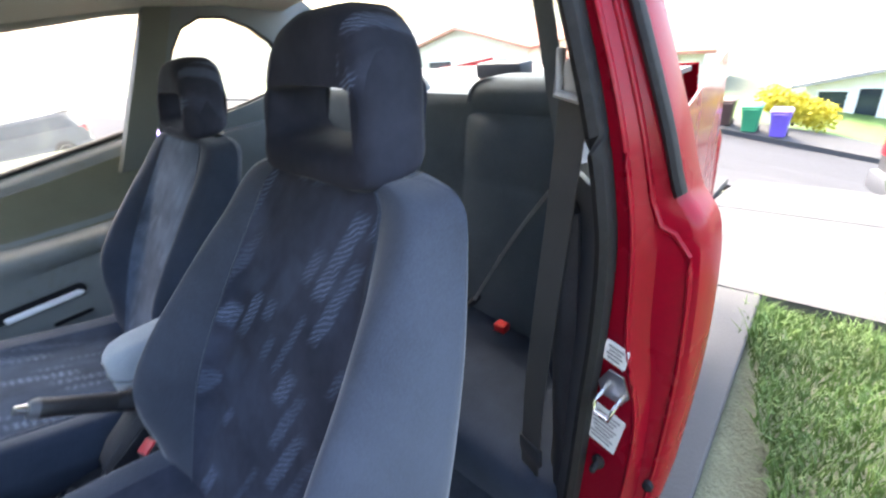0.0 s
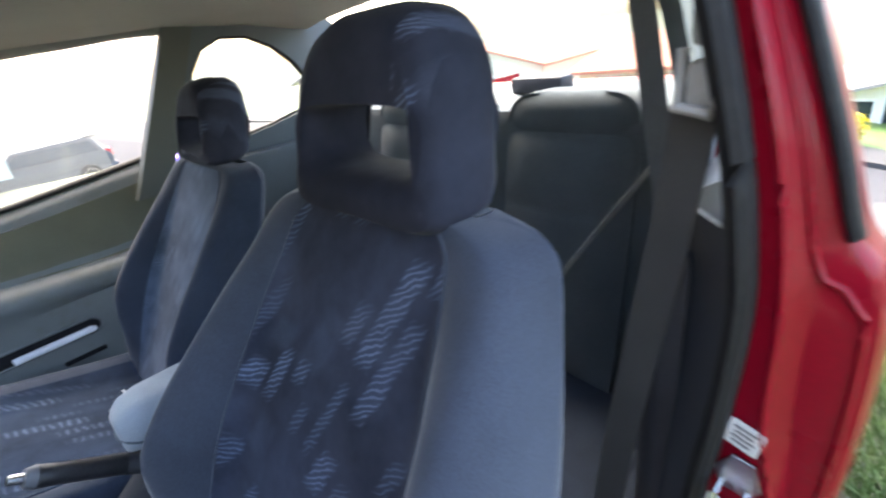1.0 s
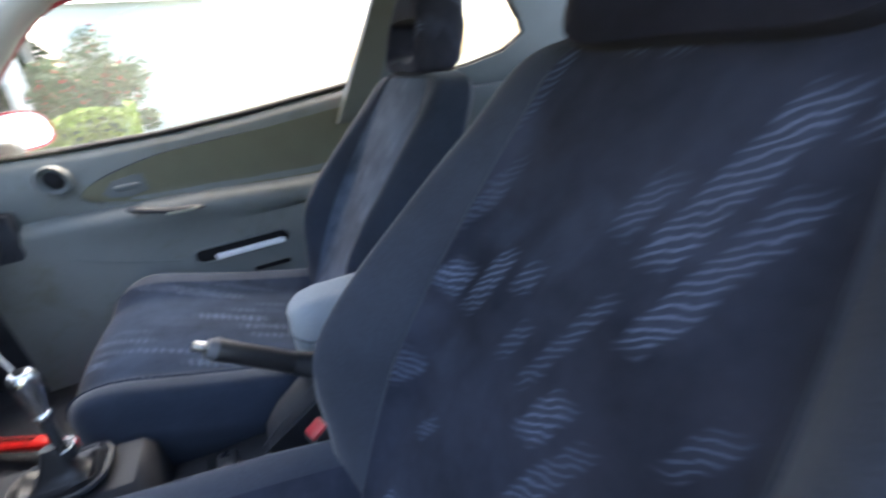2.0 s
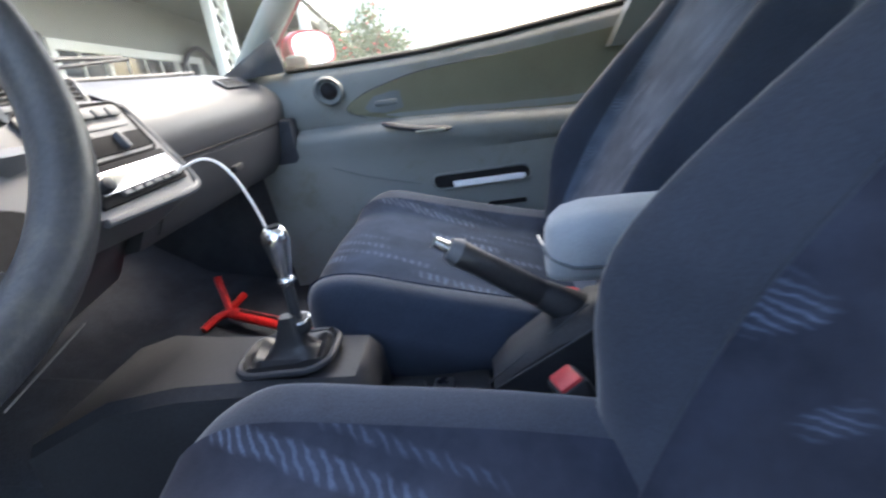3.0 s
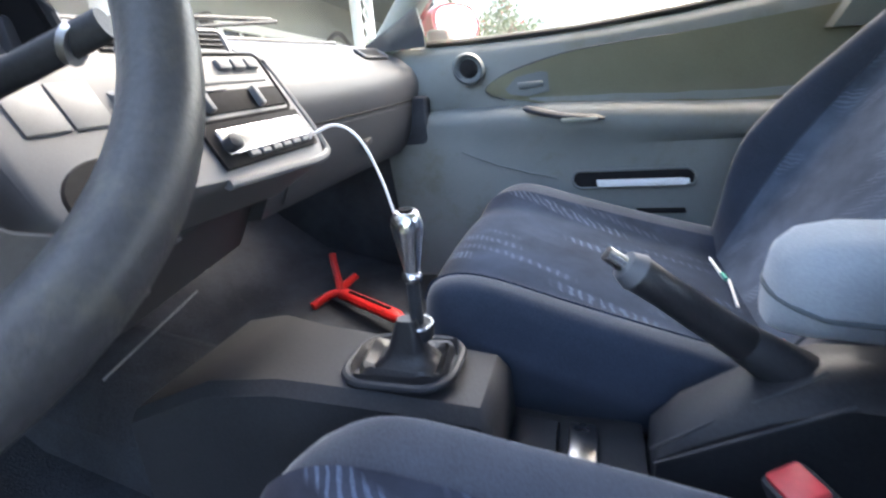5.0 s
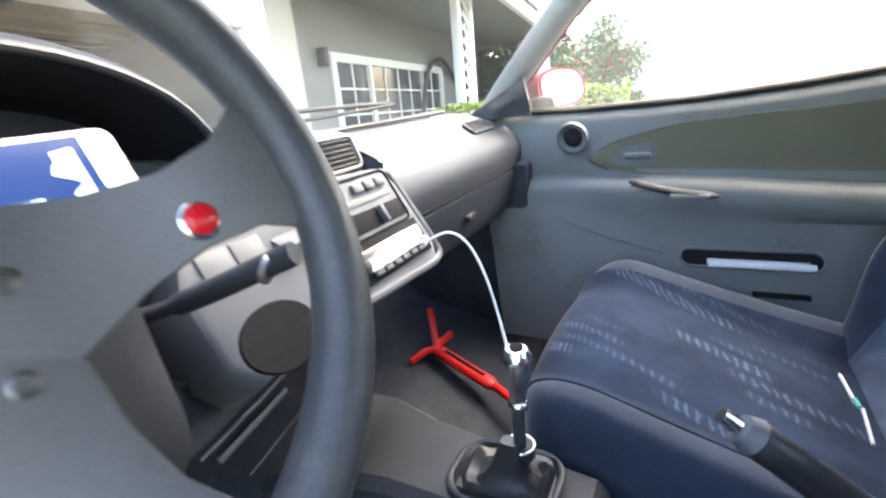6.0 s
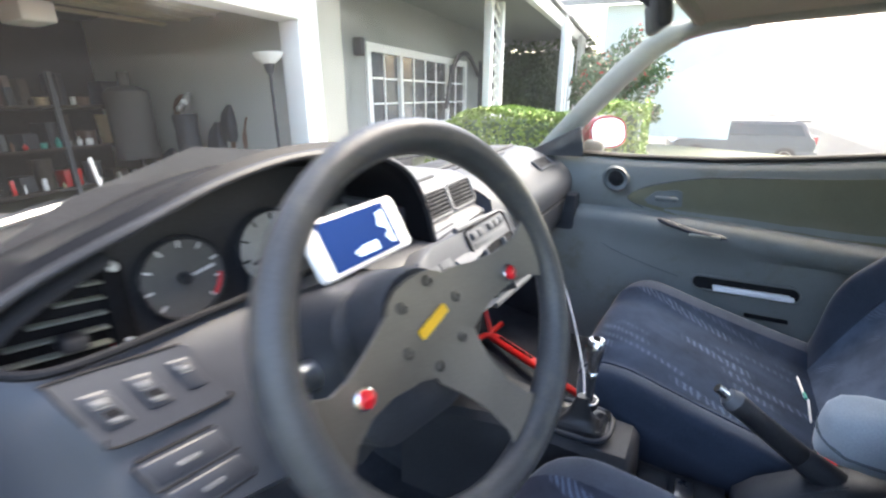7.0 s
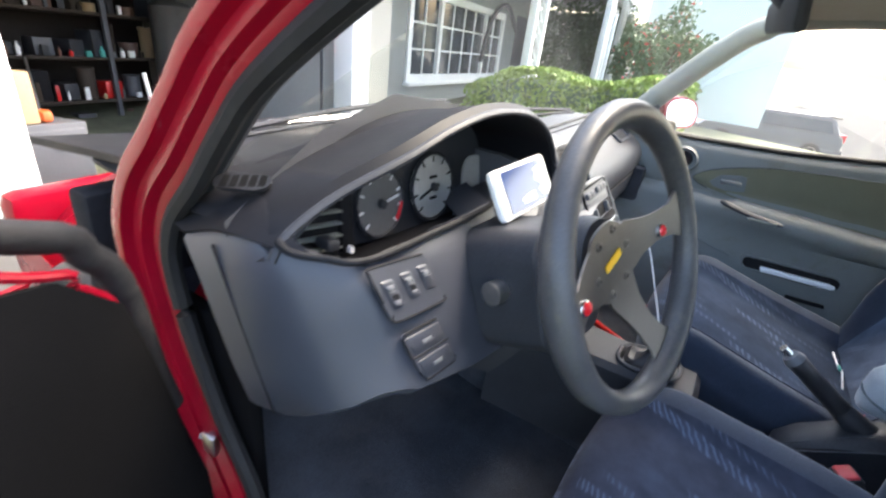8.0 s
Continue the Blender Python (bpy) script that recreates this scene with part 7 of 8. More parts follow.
part("rag", lathe([(0.06, 0), (0.08, 0.03), (0.03, 0.06), (0.0, 0.06)], 9, pose(0.50, 2.70, 0.28)), M_orange, bucket, "orange rag")
shelf = thing("shelf_unit", (1.6, 4.3, 0.0), "dark cluttered store shelves along the garage wall", "shelves")
for x in (0.2, 1.1, 2.0, 2.68):
    part("upright", rbox(x - 0.02, x + 0.02, 4.95, 4.99, 0.0, 1.5, 0.003), M_cabinet, shelf)
for z in (0.12, 0.48, 0.84, 1.20):
    part("shelf_board", rbox(0.15, 2.72, 4.96, 5.38, z, z + 0.025, 0.003), M_wood, shelf)
rs = random.Random(5)
# Mostly dark materials, so the stored clutter reads as dim.
cl_mats = [M_cabinet, M_brown, M_black, M_brown, M_dash, M_wood, M_cabinet, M_cardboard, M_dial_dark, M_bin_brown, M_black, M_dark, M_black, M_dark, M_cabinet, M_wood, M_redpaint]
for z in (0.0, 0.147, 0.507, 0.867, 1.227):
    x = 0.2
    while x < 2.6:
        w, h = rs.uniform(0.05, 0.2), rs.uniform(0.06, 0.28 if z else 0.1)
        mt = cl_mats[rs.randrange(len(cl_mats))]
        if rs.random() < 0.35:
            solo("paint_can", lathe([(w / 2.4, 0), (w / 2.4, h * 0.92), (w / 2.2, h * 0.94), (w / 2.2, h), (0, h)], 14, pose(x + w / 2, 5.1, z)), mt, "dusty tin on a garage shelf", "tin", "stored tins")
        else:
            solo("storage_box", moved(rbox(-w / 2, w / 2, -0.09, 0.09, 0, h, 0.008), pose(x + w / 2, 5.1, z, 0, 0, rs.uniform(-12, 12))), mt, "dusty box on a garage shelf", "box", "stored boxes")
        x += w + rs.uniform(0.02, 0.10)
small = [M_white, M_redpaint, M_cabinet, M_cardboard, M_black, M_brown, M_teal, M_dial_dark, M_wood, M_black, M_cabinet, M_sticker]
for z in (0.147, 0.507, 0.867, 1.227):
    x = 0.22
    while x < 2.3:
        w, h = rs.uniform(0.02, 0.06), rs.uniform(0.03, 0.15)
        mt = small[rs.randrange(len(small))]
        if rs.random() < 0.5:
            solo("bottle", lathe([(w * 0.36, 0), (w * 0.4, h * 0.6), (w * 0.16, h * 0.78), (w * 0.15, h), (0, h)], 10, pose(x + w / 2, 4.985, z)), mt, "small dusty bottle at the shelf's edge", "bottle", "stored bottles")
        else:
            solo("carton", moved(rbox(-w / 2, w / 2, -0.014, 0.014, 0, h, 0.003), pose(x + w / 2, 4.985, z, 0, 0, rs.uniform(-14, 14))), mt, "small carton at the shelf's edge", "carton", "stored cartons")
        x += w + rs.uniform(0.03, 0.14)
for x, y, top, lean in ((0.75, 4.55, 1.25, 0.10), (0.98, 4.60, 0.95, -0.16), (1.12, 4.50, 0.85, 0.20)):
    solo("pole", tube([(x, y, 0.0), (x + lean, 4.94, top)], 0.011, 8), M_steel if lean > 0 else M_whitepaint, "thin pale pole leaning against the garage shelves", "pole", "poles in the garage")
# White heater given the darkened drywall colour to look shaded.
heater = solo("water_heater", lathe([(0.19, 0), (0.19, 0.62), (0.14, 0.66), (0.05, 0.68), (0.05, 0.8)], 24, pose(2.50, 4.75, 0.70)), M_drywall_shaded, "white water heater in the garage corner, darkened as in shade", "water heater")
vac = thing("golf_bag", (2.56, 4.12, 0.0), "dark golf bag with clubs leaning in the garage", "golf bag")
part("bag", lathe([(0.11, 0), (0.12, 0.4), (0.10, 0.75), (0.11, 0.85), (0.0, 0.85)], 16, pose(2.56, 4.12, 0.0) @ Matrix.Diagonal((1, 1, 1.28, 1))), M_black, vac)
for k in range(5):
    part("club", tube([(2.54 + 0.02 * k, 4.12, 1.0), (2.52 + 0.03 * k, 4.11, 1.12 + 0.03 * k)], 0.012, 6), M_steel, vac)
    part("club_head", rbox(2.49 + 0.03 * k, 2.54 + 0.03 * k, 4.09, 4.13, 1.11 + 0.03 * k, 1.16 + 0.03 * k, 0.01), M_white if k == 2 else M_steel, vac)
solo("orange_jacket", loft([[(2.72 + x * k, 4.33 + y * k, z + 0.08) for x, y in round_rect(0.10, 0.22, 0.04)] for z, k in ((0.45, 0.8), (0.6, 1.0), (0.78, 0.95), (0.88, 0.5))]), M_orange, "orange jacket hung on the garage wall", "jacket")
for x, z in ((2.77, 0.95), (2.77, 1.0)):
    solo("hanging_strap", tube(smooth_path([(2.785, 3.66 + (z - 0.95) * 3, 0.74), (2.775, 3.64 + (z - 0.95) * 3, 0.9), (2.785, 3.60 + (z - 0.95) * 3, z + 0.08)], 5), [0.03] * 5 + [0.02] * 6, 6, flat=0.4), M_brown, "brown strap hung on the garage wall", "strap", "hanging straps")
for k, (y, z, w, h, mt, lab) in enumerate(((3.80, 0.98, 0.16, 0.34, M_black, "black bag hung on the garage wall"), (3.98, 0.80, 0.20, 0.40, M_dash, "dark coat hung on the garage wall"), (4.38, 1.16, 0.14, 0.24, M_brown, "brown satchel hung on the garage wall"), (4.66, 0.62, 0.24, 0.30, M_cabinet, "grey sack hung on the garage wall"))):
    solo("hung_bag", loft([[(2.80 - 0.05 * q + x * q, y + yy * q, z + dz * h) for x, yy in round_rect(0.10, w, 0.04)] for dz, q in ((-0.5, 0.55), (-0.35, 0.95), (0.0, 1.0), (0.3, 0.75), (0.5, 0.25))]), mt, lab, "bag", "bags on the garage wall")
rj = random.Random(9)
for k in range(16):
    x, y, w, h = rj.uniform(0.65, 2.5), rj.uniform(3.9, 4.8), rj.uniform(0.10, 0.24), rj.uniform(0.08, 0.30)
    solo("floor_clutter", moved(rbox(-w / 2, w / 2, -w * 0.4, w * 0.4, 0, h, 0.02), pose(x, y, 0.0, 0, 0, rj.uniform(0, 90))), (M_black, M_cabinet, M_brown, M_dash, M_wood, M_cardboard)[k % 6], "dusty box on the garage floor", "box", "boxes on the garage floor")
mop = thing("mop", (1.35, 3.6, 0.0), "mop with white head leaning among brooms", "mop")
part("handle", tube([(1.42, 3.6, 0.1), (1.30, 3.55, 0.82)], 0.014, 8), M_whitepaint, mop)
part("head", lathe([(0.12, 0), (0.10, 0.16), (0.05, 0.28), (0.02, 0.34)], 12, pose(1.42, 3.56, 0.02)), M_white, mop, "white rag mop head")
broom = thing("broom", (1.55, 3.6, 0.0), "broom with teal cloth leaning by a red tub", "broom")
part("handle", tube([(1.56, 3.62, 0.1), (1.50, 3.6, 0.7)], 0.012, 8), M_steel, broom)
part("cloth", lathe([(0.09, 0), (0.08, 0.18), (0.04, 0.30)], 12, pose(1.58, 3.58, 0.02)), M_teal, broom, "teal cloth")
solo("red_tub", lathe([(0.09, 0), (0.11, 0.26), (0.10, 0.26), (0.08, 0.02)], 18, pose(1.49, 3.70, 0.0)), M_redpaint, "red plastic tub on the garage floor", "tub")

# ---- hedge and shrubs beside the porch ----
rl = random.Random(21)


def hedge_spot():
    y = rl.uniform(0.15, 2.15)
    k = rl.random()
    top = 0.93 + 0.05 * math.sin(y * 5) - 0.25 * max(0, (0.45 - y)) - 0.12 * max(0, y - 1.75) * 2
    if k < 0.5:
        return (rl.uniform(3.6, 4.6), y, top - 0.05 * rl.random() ** 2)
    if k < 0.9:
        return (3.6 + 0.06 * rl.random() - 0.03, y, top * rl.random() + 0.0)
    return (rl.uniform(3.6, 4.6), 0.12 + 0.05 * rl.random(), top * rl.random())


hedge = thing("hedge", (4.1, 1.15, -0.06), "clipped bright green hedge by the porch", "hedge")
v, f = leaves(rl, 14000, hedge_spot, 0.045, 0.6)
me = bpy.data.meshes.new("foliage")
me.from_pydata([tuple(LAY @ p - LAY @ Vector((4.1, 1.15, -0.06))) for p in v], [], f)
me.materials.append(M_leaf)
o = new("foliage", me)
o.parent = hedge
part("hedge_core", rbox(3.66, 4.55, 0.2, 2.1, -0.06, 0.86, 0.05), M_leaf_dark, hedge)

tall = thing("tall_hedge", (11.5, 2.4, -0.06), "tall dark green hedge behind the porch", "hedge")


def tall_spot():
    k, y, z = rl.random(), rl.uniform(1.3, 3.6), 2.3 * rl.random() ** 0.8
    return (11.0 + 0.25 * rl.random() + 0.1 * math.sin(9 * y + 4 * z), y + rl.gauss(0, 0.06), z + rl.gauss(0, 0.08))


v, f = leaves(rl, 5000, tall_spot, 0.10, 0.6)
me = bpy.data.meshes.new("foliage")
me.from_pydata([tuple(LAY @ p - LAY @ Vector((11.5, 2.4, -0.06))) for p in v], [], f)
me.materials.append(M_leaf_dark)
o = new("foliage", me)
o.parent = tall
part("hedge_core", rbox(11.2, 12.0, 1.4, 3.5, -0.06, 2.15, 0.1), M_leaf_dark, tall)

tree = thing("flowering_tree", (6.6, 0.5, -0.06), "leafy shrub tree with scattered red blossom", "tree")
part("trunk", tube([(6.6, 0.5, -0.06), (6.58, 0.48, 0.4), (6.62, 0.52, 0.8), (6.6, 0.55, 1.2)], [0.07, 0.06, 0.05, 0.03], 9), M_bark, tree)
for k in range(7):
    a = 0.9 * k
    part("limb", tube([(6.6, 0.5, 0.6 + 0.06 * k), (6.6 + 0.25 * math.cos(a), 0.5 + 0.25 * math.sin(a), 0.95 + 0.06 * k), (6.6 + 0.5 * math.cos(a), 0.5 + 0.5 * math.sin(a), 1.2 + 0.06 * k)], [0.03, 0.02, 0.01], 7), M_bark, tree)
blobs = [(6.6 + max(-0.45, min(0.45, rl.gauss(0, 0.28))), 0.55 + max(-0.5, min(0.5, rl.gauss(0, 0.32))), 1.25 + max(-0.5, min(0.5, rl.gauss(0, 0.33))), rl.uniform(0.12, 0.28)) for _ in range(26)]


def crown_spot():
    x, y, z, r = blobs[rl.randrange(len(blobs))]
    d = Vector((rl.gauss(0, 1), rl.gauss(0, 1), rl.gauss(0, 1))).normalized() * r * rl.random() ** 0.4
    return (x + d.x, y + d.y, max(0.5, z + d.z))


for nm, cnt, mt, sz in (("crown", 7000, M_leaf_dark, 0.06), ("blossom", 260, M_bloom, 0.07)):
    v, f = leaves(rl, cnt, crown_spot, sz, 0.6)
    me = bpy.data.meshes.new(nm)
    me.from_pydata([tuple(LAY @ p - LAY @ Vector((6.6, 0.5, -0.06))) for p in v], [], f)
    me.materials.append(mt)
    o = new(nm, me)
    o.parent = tree

# ---- green neighbour house and vehicles beyond the passenger side ----
lay((0.9925, -0.122, 0, 0.05), (0.122, 0.9925, 0, 0.0), (0, 0, 1, 0))
nb = thing("neighbour_house", (10.0, -0.3, -0.06), "pale green stucco house beyond the hedge", "house")
nm = pose(9.4, -0.4, -0.06)
wallm = [(9.3, 0.9), (9.3, -1.25)]
part("end_wall", moved(wall_with_holes(-1.0, 1.35, 0.0, 2.3, [(-0.75, -0.05, 0.9, 1.35)], 0.0, 0.15), pose(9.3, 0.2, -0.06, 0, 0, -90)), M_green_stucco, nb, "pale green stucco wall", smooth=False)
part("side_wall", rbox(9.45, 14, -1.15, -1.0, -0.06, 2.3, 0.0), M_green_stucco, nb, smooth=False)
nw = part("window", moved(wall_with_holes(-0.80, 0.0, 0.86, 1.40, [(-0.74, -0.06, 0.92, 1.34)], -0.02, 0.06), pose(9.3, 0.2, -0.06, 0, 0, -90)), M_whitepaint, nb, "white window frame", smooth=False)
part("pane", moved(rbox(-0.74, -0.06, 0.03, 0.04, 0.92, 1.34, 0.0), pose(9.3, 0.2, -0.06, 0, 0, -90)), M_pane, nb, smooth=False)
part("roof", loft([[(9.1, -1.4, 2.24), (9.1, 2.2, 2.24), (9.1, 2.2, 2.34), (9.1, -1.4, 2.34)], [(14, -1.4, 3.3), (14, 2.2, 3.3), (14, 2.2, 3.4), (14, -1.4, 3.4)]]), M_roofgrey, nb, smooth=False)


def car_thing(name, label, m, paint, L=4.2, Wd=1.7, Hh=1.45, van=False, base=(0, 0, 0)):
    """A parked vehicle: nose along +x, wheels on z = 0."""
    c = thing(name, base, label, "car")
    prof = [(-0.5, 0.30), (-0.5, 0.62), (-0.47, 0.70), (-0.30, 0.74), (-0.20, 0.97), (0.12, 1.0), (0.27, 0.70), (0.47, 0.60), (0.5, 0.48), (0.5, 0.26)]
    if van:
        prof = [(-0.5, 0.22), (-0.505, 0.52), (-0.49, 0.62), (-0.47, 0.66), (-0.42, 0.93), (-0.36, 1.0), (0.10, 0.98), (0.24, 0.66), (0.46, 0.56), (0.5, 0.45), (0.5, 0.22)]
    rings = []
    for s, k in ((-0.5, 0.90), (-0.46, 0.98), (0, 1.0), (0.46, 0.98), (0.5, 0.90)):
        rings.append([m @ Vector((x * L * (0.985 if abs(s) > 0.48 else 1), s * Wd * (1 - 0.22 * max(0, z - 0.62) / 0.38), z * Hh * (1 if z < 0.5 else (k + 1) / 2))) for x, z in prof])
    body = part("body", loft(rings), paint, c)
    for sx in (-0.31, 0.31):
        for sy in (-1, 1):
            wm = m @ pose(sx * L, sy * (Wd / 2 - 0.08), 0.33, 90, 0, 0)
            wheel_ = part("wheel", lathe([(0.20, -0.10), (0.32, -0.10), (0.335, -0.06), (0.335, 0.06), (0.32, 0.10), (0.20, 0.10)], 24, wm), M_tyre, c, "black tyre")
            part("wheel_rim", lathe([(0.06, -0.06), (0.2, -0.105), (0.21, -0.09), (0.21, 0.09), (0.2, 0.105), (0.06, 0.06)], 20, wm), M_steel, wheel_)
    gl = (-0.465, -0.405, 0.68, 0.90) if van else (-0.29, -0.19, 0.75, 0.93)
    bm = bmesh.new()
    rear = [(gl[0] * L - 0.012, -0.36 * Wd, gl[2] * Hh), (gl[0] * L - 0.012, 0.36 * Wd, gl[2] * Hh), (gl[1] * L - 0.03, 0.31 * Wd, gl[3] * Hh), (gl[1] * L - 0.03, -0.31 * Wd, gl[3] * Hh)]
    bm.faces.new([bm.verts.new(m @ Vector(p)) for p in rear])
    part("rear_glass", bm, M_pane, c, smooth=False)
    for sy in (-1, 1):
        y0 = sy * (Wd / 2 * 0.94)
        zt, zb = 0.91 * Hh, 0.68 * Hh
        xs = (-0.38, 0.08, 0.20, -0.42) if van else (-0.18, 0.10, 0.22, -0.24)
        bm = bmesh.new()
        bm.faces.new([bm.verts.new(m @ Vector(p)) for p in ((xs[0] * L, y0 * 0.93 + sy * 0.012, zt), (xs[1] * L, y0 * 0.93 + sy * 0.012, zt), (xs[2] * L, y0 * 1.01 + sy * 0.012, zb), (xs[3] * L, y0 * 1.01 + sy * 0.012, zb))])
        part("side_glass", bm, M_pane, c, smooth=False)
        part("tail_lamp", moved(rbox(-0.51 * L, -0.47 * L, sy * Wd * 0.40 - 0.09, sy * Wd * 0.40 + 0.09, 0.50 * Hh, 0.68 * Hh if van else 0.58 * Hh, 0.02), m), M_tail, c, "red tail lamp")
    part("bumper", moved(rbox(-0.525 * L, -0.48 * L, -Wd * 0.47, Wd * 0.47, 0.22 * Hh, 0.38 * Hh, 0.05), m), M_cabinet if van else paint, c)
    if van:
        part("cladding", moved(rbox(-0.512 * L, 0.47 * L, -Wd * 0.506, Wd * 0.506, 0.20 * Hh, 0.36 * Hh, 0.03), m), M_cabinet, c, "dark lower cladding")
        part("roof_spoiler", moved(rbox(-0.45 * L, -0.36 * L, -Wd * 0.36, Wd * 0.36, 0.965 * Hh, 1.005 * Hh, 0.02), m), M_black, c)
    part("plate", moved(rbox(-0.515 * L, -0.505 * L, -0.2, 0.2, 0.45 * Hh, 0.53 * Hh, 0.003), m), M_white, c)
    return c


lay(*BACK)
car_thing("suv", "silver grey sport utility car parked at the kerb", pose(-3.85, -7.4, ground_z(-7.4) + tilt(-3.85, -7.4) + 0.03, 0, 0, 200), M_silver, 4.2, 1.75, 1.55, True, (-3.6, -8.1, -0.45))
car_thing("red_car", "red hatchback parked across the street", pose(4.1, -15.7, ground_z(-15.7) + tilt(4.1, -15.7) + 0.04, 0, 0, 0), M_red, 3.8, 1.6, 1.35, False, (4.1, -15.7, ground_z(-15.7)))
ez = ground_z(-2.6) + fall(18.0, -2.6) + 0.04
car_thing("estate_car", "pale silver vehicle parked on the side street", pose(18.5, -2.4, ez, 0, 0, 95), M_silver, 4.2, 1.7, 1.5, True, (18.5, -2.4, ez))
bz_ = ground_z(-7.6) + fall(21.0, -7.6) + 0.04
car_thing("blue_car", "dark blue car parked down the side street", pose(21.0, -7.6, bz_, 0, 0, 100), M_bin_purple, 3.6, 1.5, 1.25, False, (21.0, -7.6, bz_))
car_thing("silver_car", "silver car parked behind the coupe across the road", pose(9.0, -9.5, ground_z(-9.5) + 0.05, 0, 0, 10), M_silver, 4.2, 1.7, 1.4, False, (9.0, -9.5, -0.6))


def wheelie_bin(x, y, z, mat, label):
    b = thing("wheelie_bin", (x, y, z), label, "bin", "bins at the kerb")
    part("tub", loft([[(x + a * k, y + c * k, z + h) for a, c in round_rect(0.50, 0.55, 0.06)] for h, k in ((0.06, 0.78), (0.4, 0.88), (0.72, 1.0), (0.76, 1.03))]), mat, b)
    part("lid", loft([[(x + a * k, y + c * k, z + h) for a, c in round_rect(0.54, 0.60, 0.06)] for h, k in ((0.76, 1.0), (0.80, 1.0), (0.84, 0.85), (0.85, 0.6))]), mat, b)
    part("handle", tube([(x - 0.2, y + 0.33, z + 0.72), (x + 0.2, y + 0.33, z + 0.72)], 0.02, 8), mat, b)
    for s in (-0.2, 0.2):
        part("wheel", lathe([(0.09, -0.03), (0.09, 0.03), (0.0, 0.03)], 14, pose(x + s, y - 0.22, z + 0.09, 0, 90, 0)), M_tyre, b)


bz = ground_z(-16.4) + 0.16
wheelie_bin(0.86, -16.7, bz + tilt(0.86, -16.7), M_bin_green, "green plastic wheelie bin at the far kerb")
wheelie_bin(0.12, -16.7, bz + tilt(0.12, -16.7), M_bin_purple, "purple plastic wheelie bin at the far kerb")
wheelie_bin(1.6, -16.9, bz + tilt(1.6, -16.9), M_bin_brown, "dark brown plastic wheelie bin at the far kerb")


def shrub(name, label, spots, mat, n, size, base):
    t = thing(name, base, label, "shrub")

    def spot():
        x, y, z, r = spots[rl.randrange(len(spots))]
        d = Vector((rl.gauss(0, 1), rl.gauss(0, 1), rl.gauss(0, 1))).normalized() * r * rl.random() ** 0.35
        return (x + d.x, y + d.y, z + d.z)
    v, f = leaves(rl, n, spot, size, 0.6)
    me = bpy.data.meshes.new("foliage")
    me.from_pydata([tuple(LAY @ p - LAY @ Vector(base)) for p in v], [], f)
    me.materials.append(mat)
    o = new("foliage", me)
    o.parent = t
    part("stem", tube([base, (base[0], base[1], base[2] + 0.5)], [0.05, 0.02], 7), M_bark, t)


shrub("yellow_shrub", "bright yellow-green flowering bush across the street", [(-0.85 + 0.18 * k, -18.2 + rl.gauss(0, 0.15), bz + 0.22 + 0.07 * k, 0.46) for k in range(9)], M_leaf_yellow, 3500, 0.12, (-0.1, -18.2, bz - 0.05))

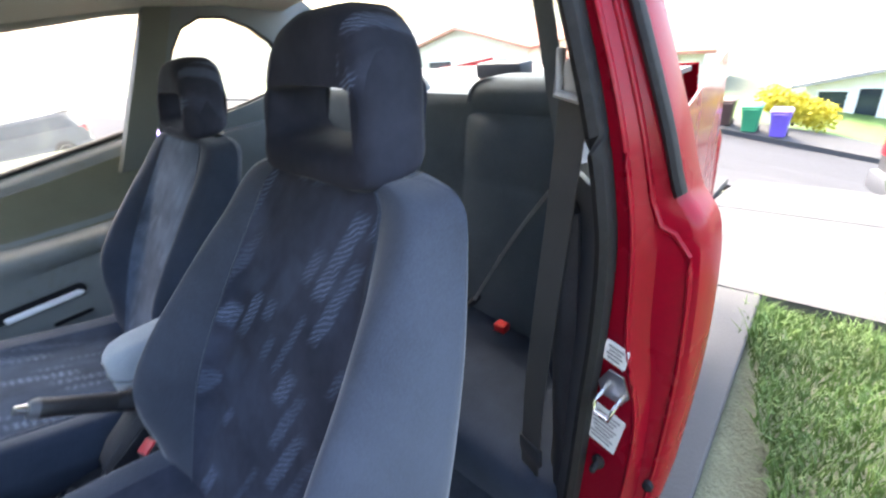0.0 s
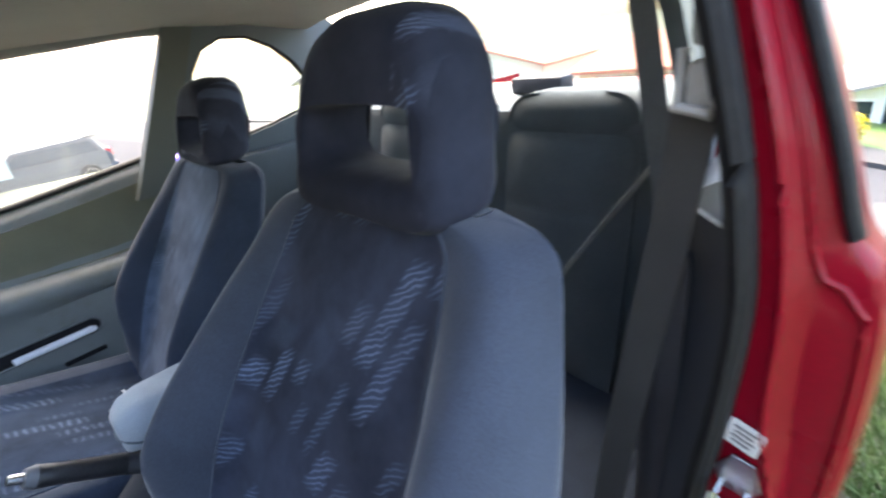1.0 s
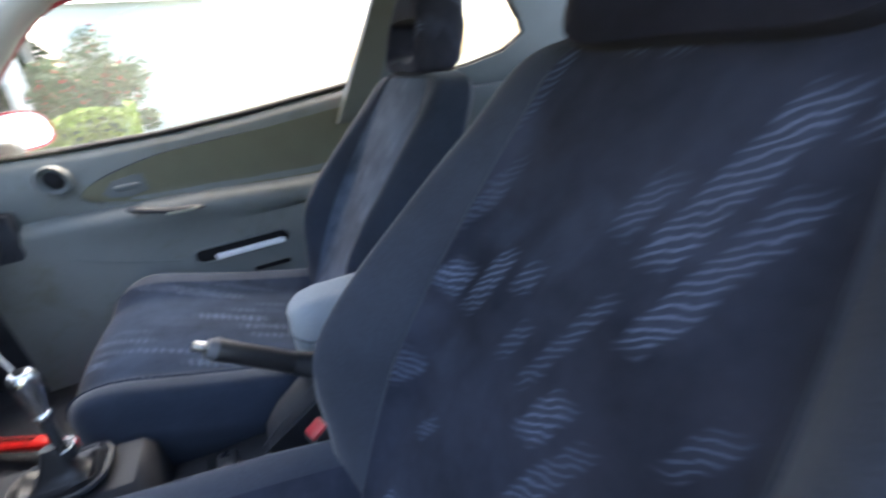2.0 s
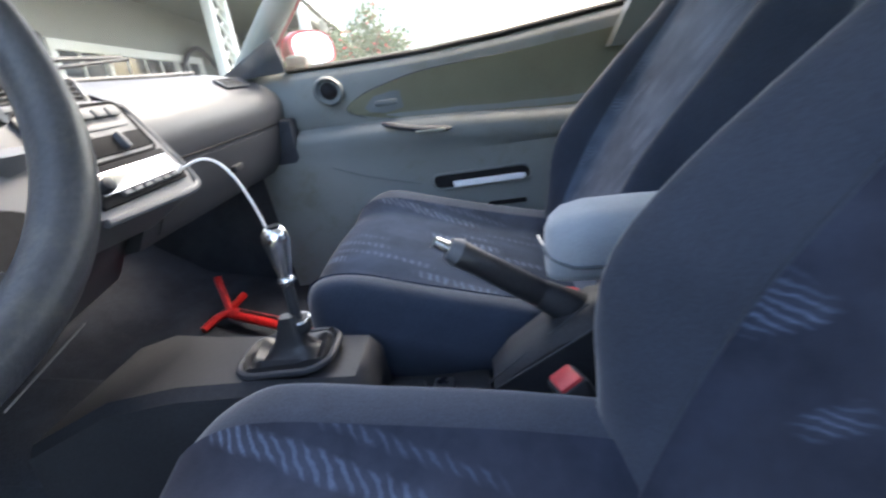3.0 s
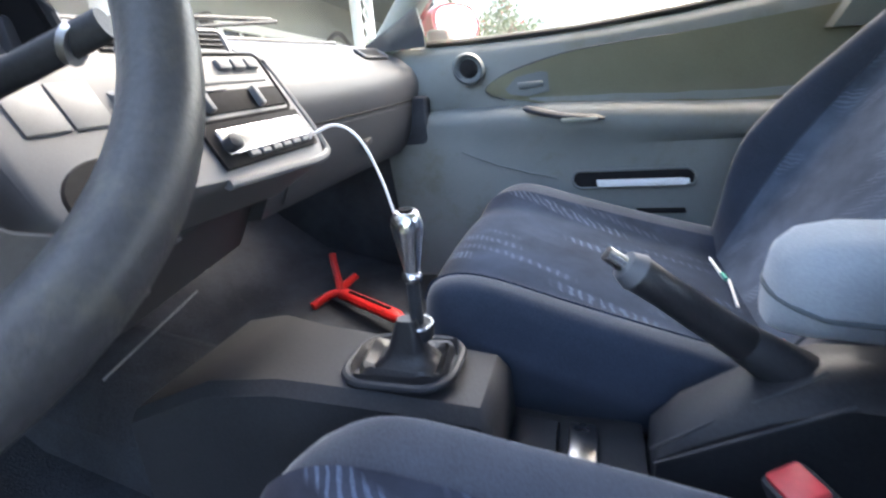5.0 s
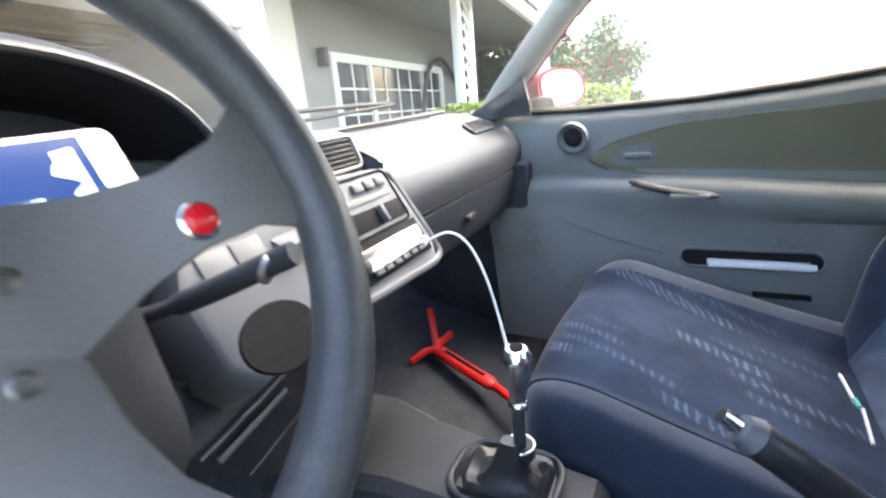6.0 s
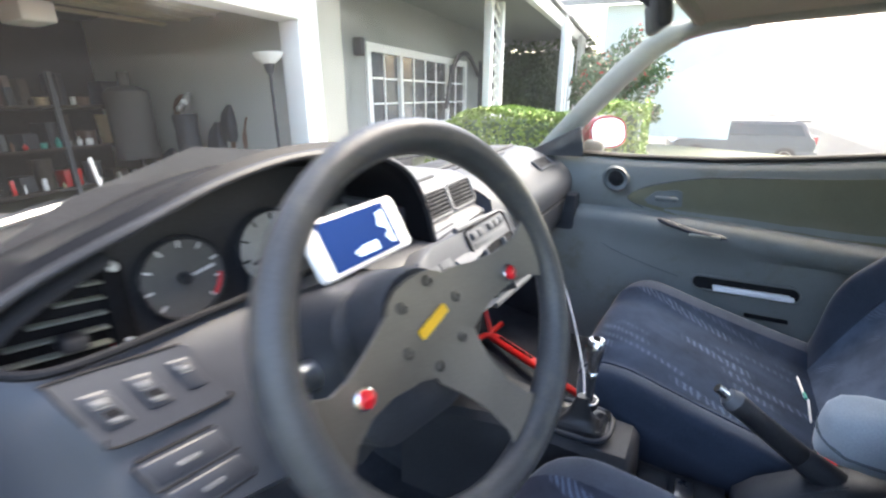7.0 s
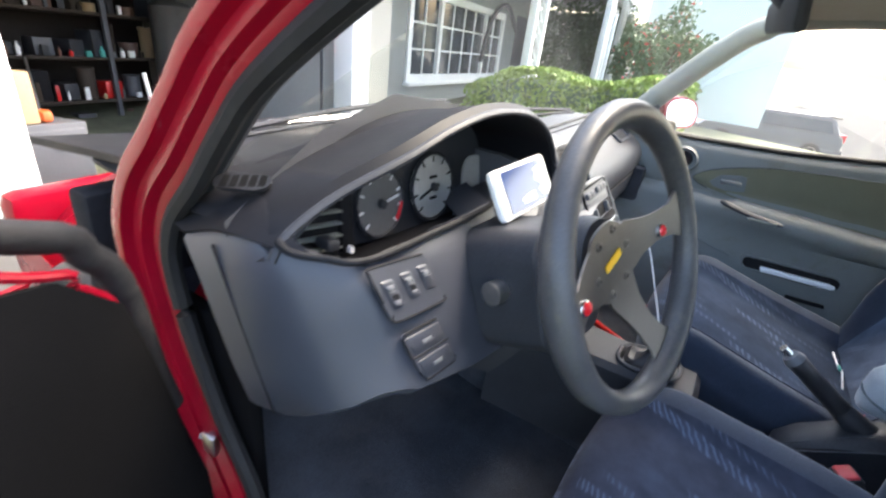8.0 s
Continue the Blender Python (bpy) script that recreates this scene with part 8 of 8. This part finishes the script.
# far houses across the street
def far_house(name, label, x0, x1, y, z, h, wallmat, roofmat, rise, windows, gable=True):
    hs = thing(name, ((x0 + x1) / 2, y - 2, z), label, "house", "houses across the street")
    part("front_wall", moved(wall_with_holes(x0, x1, 0, h, [(a, b, c, d) for a, b, c, d in windows], 0, 0.2), pose(0, y - 0.2, z)), wallmat, hs, smooth=False)
    for a, b, c, d in windows:
        w = part("window", rbox(a, b, y - 0.12, y - 0.10, z + c, z + d, 0.0), M_pane, hs, smooth=False)
        part("window_frame", wall_with_holes(a - 0.06, b + 0.06, z + c - 0.06, z + d + 0.06, [(a, b, z + c, z + d)], y - 0.1, y + 0.04), M_whitepaint, hs, smooth=False)
    for w0, w1, v0, v1 in ((x0, x0 + 0.2, y - 6, y - 0.2), (x1 - 0.2, x1, y - 6, y - 0.2), (x0, x1, y - 6.2, y - 6)):
        part("side_wall", rbox(w0, w1, v0, v1, z, z + h, 0), wallmat, hs, smooth=False)
    xm = (x0 + x1) / 2
    if gable:
        part("roof", joined(loft([[(x0 - 0.4, y + 0.5, z + h - 0.1), (xm, y + 0.5, z + h + rise), (xm, y + 0.5, z + h + rise + 0.12), (x0 - 0.4, y + 0.5, z + h + 0.02)], [(x0 - 0.4, y - 6.5, z + h - 0.1), (xm, y - 6.5, z + h + rise), (xm, y - 6.5, z + h + rise + 0.12), (x0 - 0.4, y - 6.5, z + h + 0.02)]]), loft([[(x1 + 0.4, y + 0.5, z + h - 0.1), (xm, y + 0.5, z + h + rise), (xm, y + 0.5, z + h + rise + 0.12), (x1 + 0.4, y + 0.5, z + h + 0.02)], [(x1 + 0.4, y - 6.5, z + h - 0.1), (xm, y - 6.5, z + h + rise), (xm, y - 6.5, z + h + rise + 0.12), (x1 + 0.4, y - 6.5, z + h + 0.02)]])), roofmat, hs, smooth=False)
        bm = bmesh.new()
        bm.faces.new([bm.verts.new(p) for p in ((x0, y + 0.02, z + h - 0.06), (x1, y + 0.02, z + h - 0.06), (xm, y + 0.02, z + h + rise))])
        part("gable", bm, wallmat, hs, smooth=False)
    else:
        part("roof", loft([[(x0 - 0.5, y + 0.6, z + h - 0.05), (x1 + 0.5, y + 0.6, z + h - 0.05), (x1 + 0.5, y + 0.6, z + h + 0.08), (x0 - 0.5, y + 0.6, z + h + 0.08)], [(x0 + 1, y - 3, z + h + rise), (x1 - 1, y - 3, z + h + rise), (x1 - 1, y - 3, z + h + rise + 0.1), (x0 + 1, y - 3, z + h + rise + 0.1)]]), roofmat, hs, smooth=False)
    return hs


hz = ground_z(-17.2) + 0.28
far_house("cream_house", "cream single-storey house with grey gabled roof", -4.1, -0.1, -21.5, hz - 1.12, 1.75, M_cream, M_roofgrey, 0.45, [(-1.3, -0.5, 0.7, 1.5), (-2.2, -1.6, 0.0, 1.6)])
far_house("red_roofed_house", "cream house with red tiled roof", 3.3, 9.2, -21.5, hz - 0.05, 1.95, M_cream, M_roofred, 1.2, [(4.3, 5.4, 0.8, 1.7), (6.5, 8.5, 0.8, 1.7)], False)
far_house("brown_roofed_house", "cream house with low brown gabled roof", 10.5, 18.0, -20.5, hz + 0.42, 2.1, M_cream, M_roofred, 1.0, [(11.5, 13.5, 0.1, 1.6), (15, 16.6, 0.8, 1.6)])
far_house("grey_roofed_house", "pale house with grey roof", 19.5, 28.0, -19.0, hz + 0.42, 2.2, M_cream, M_roofgrey, 1.2, [(21, 23, 0.7, 1.6), (24.5, 26.5, 0.7, 1.6)])
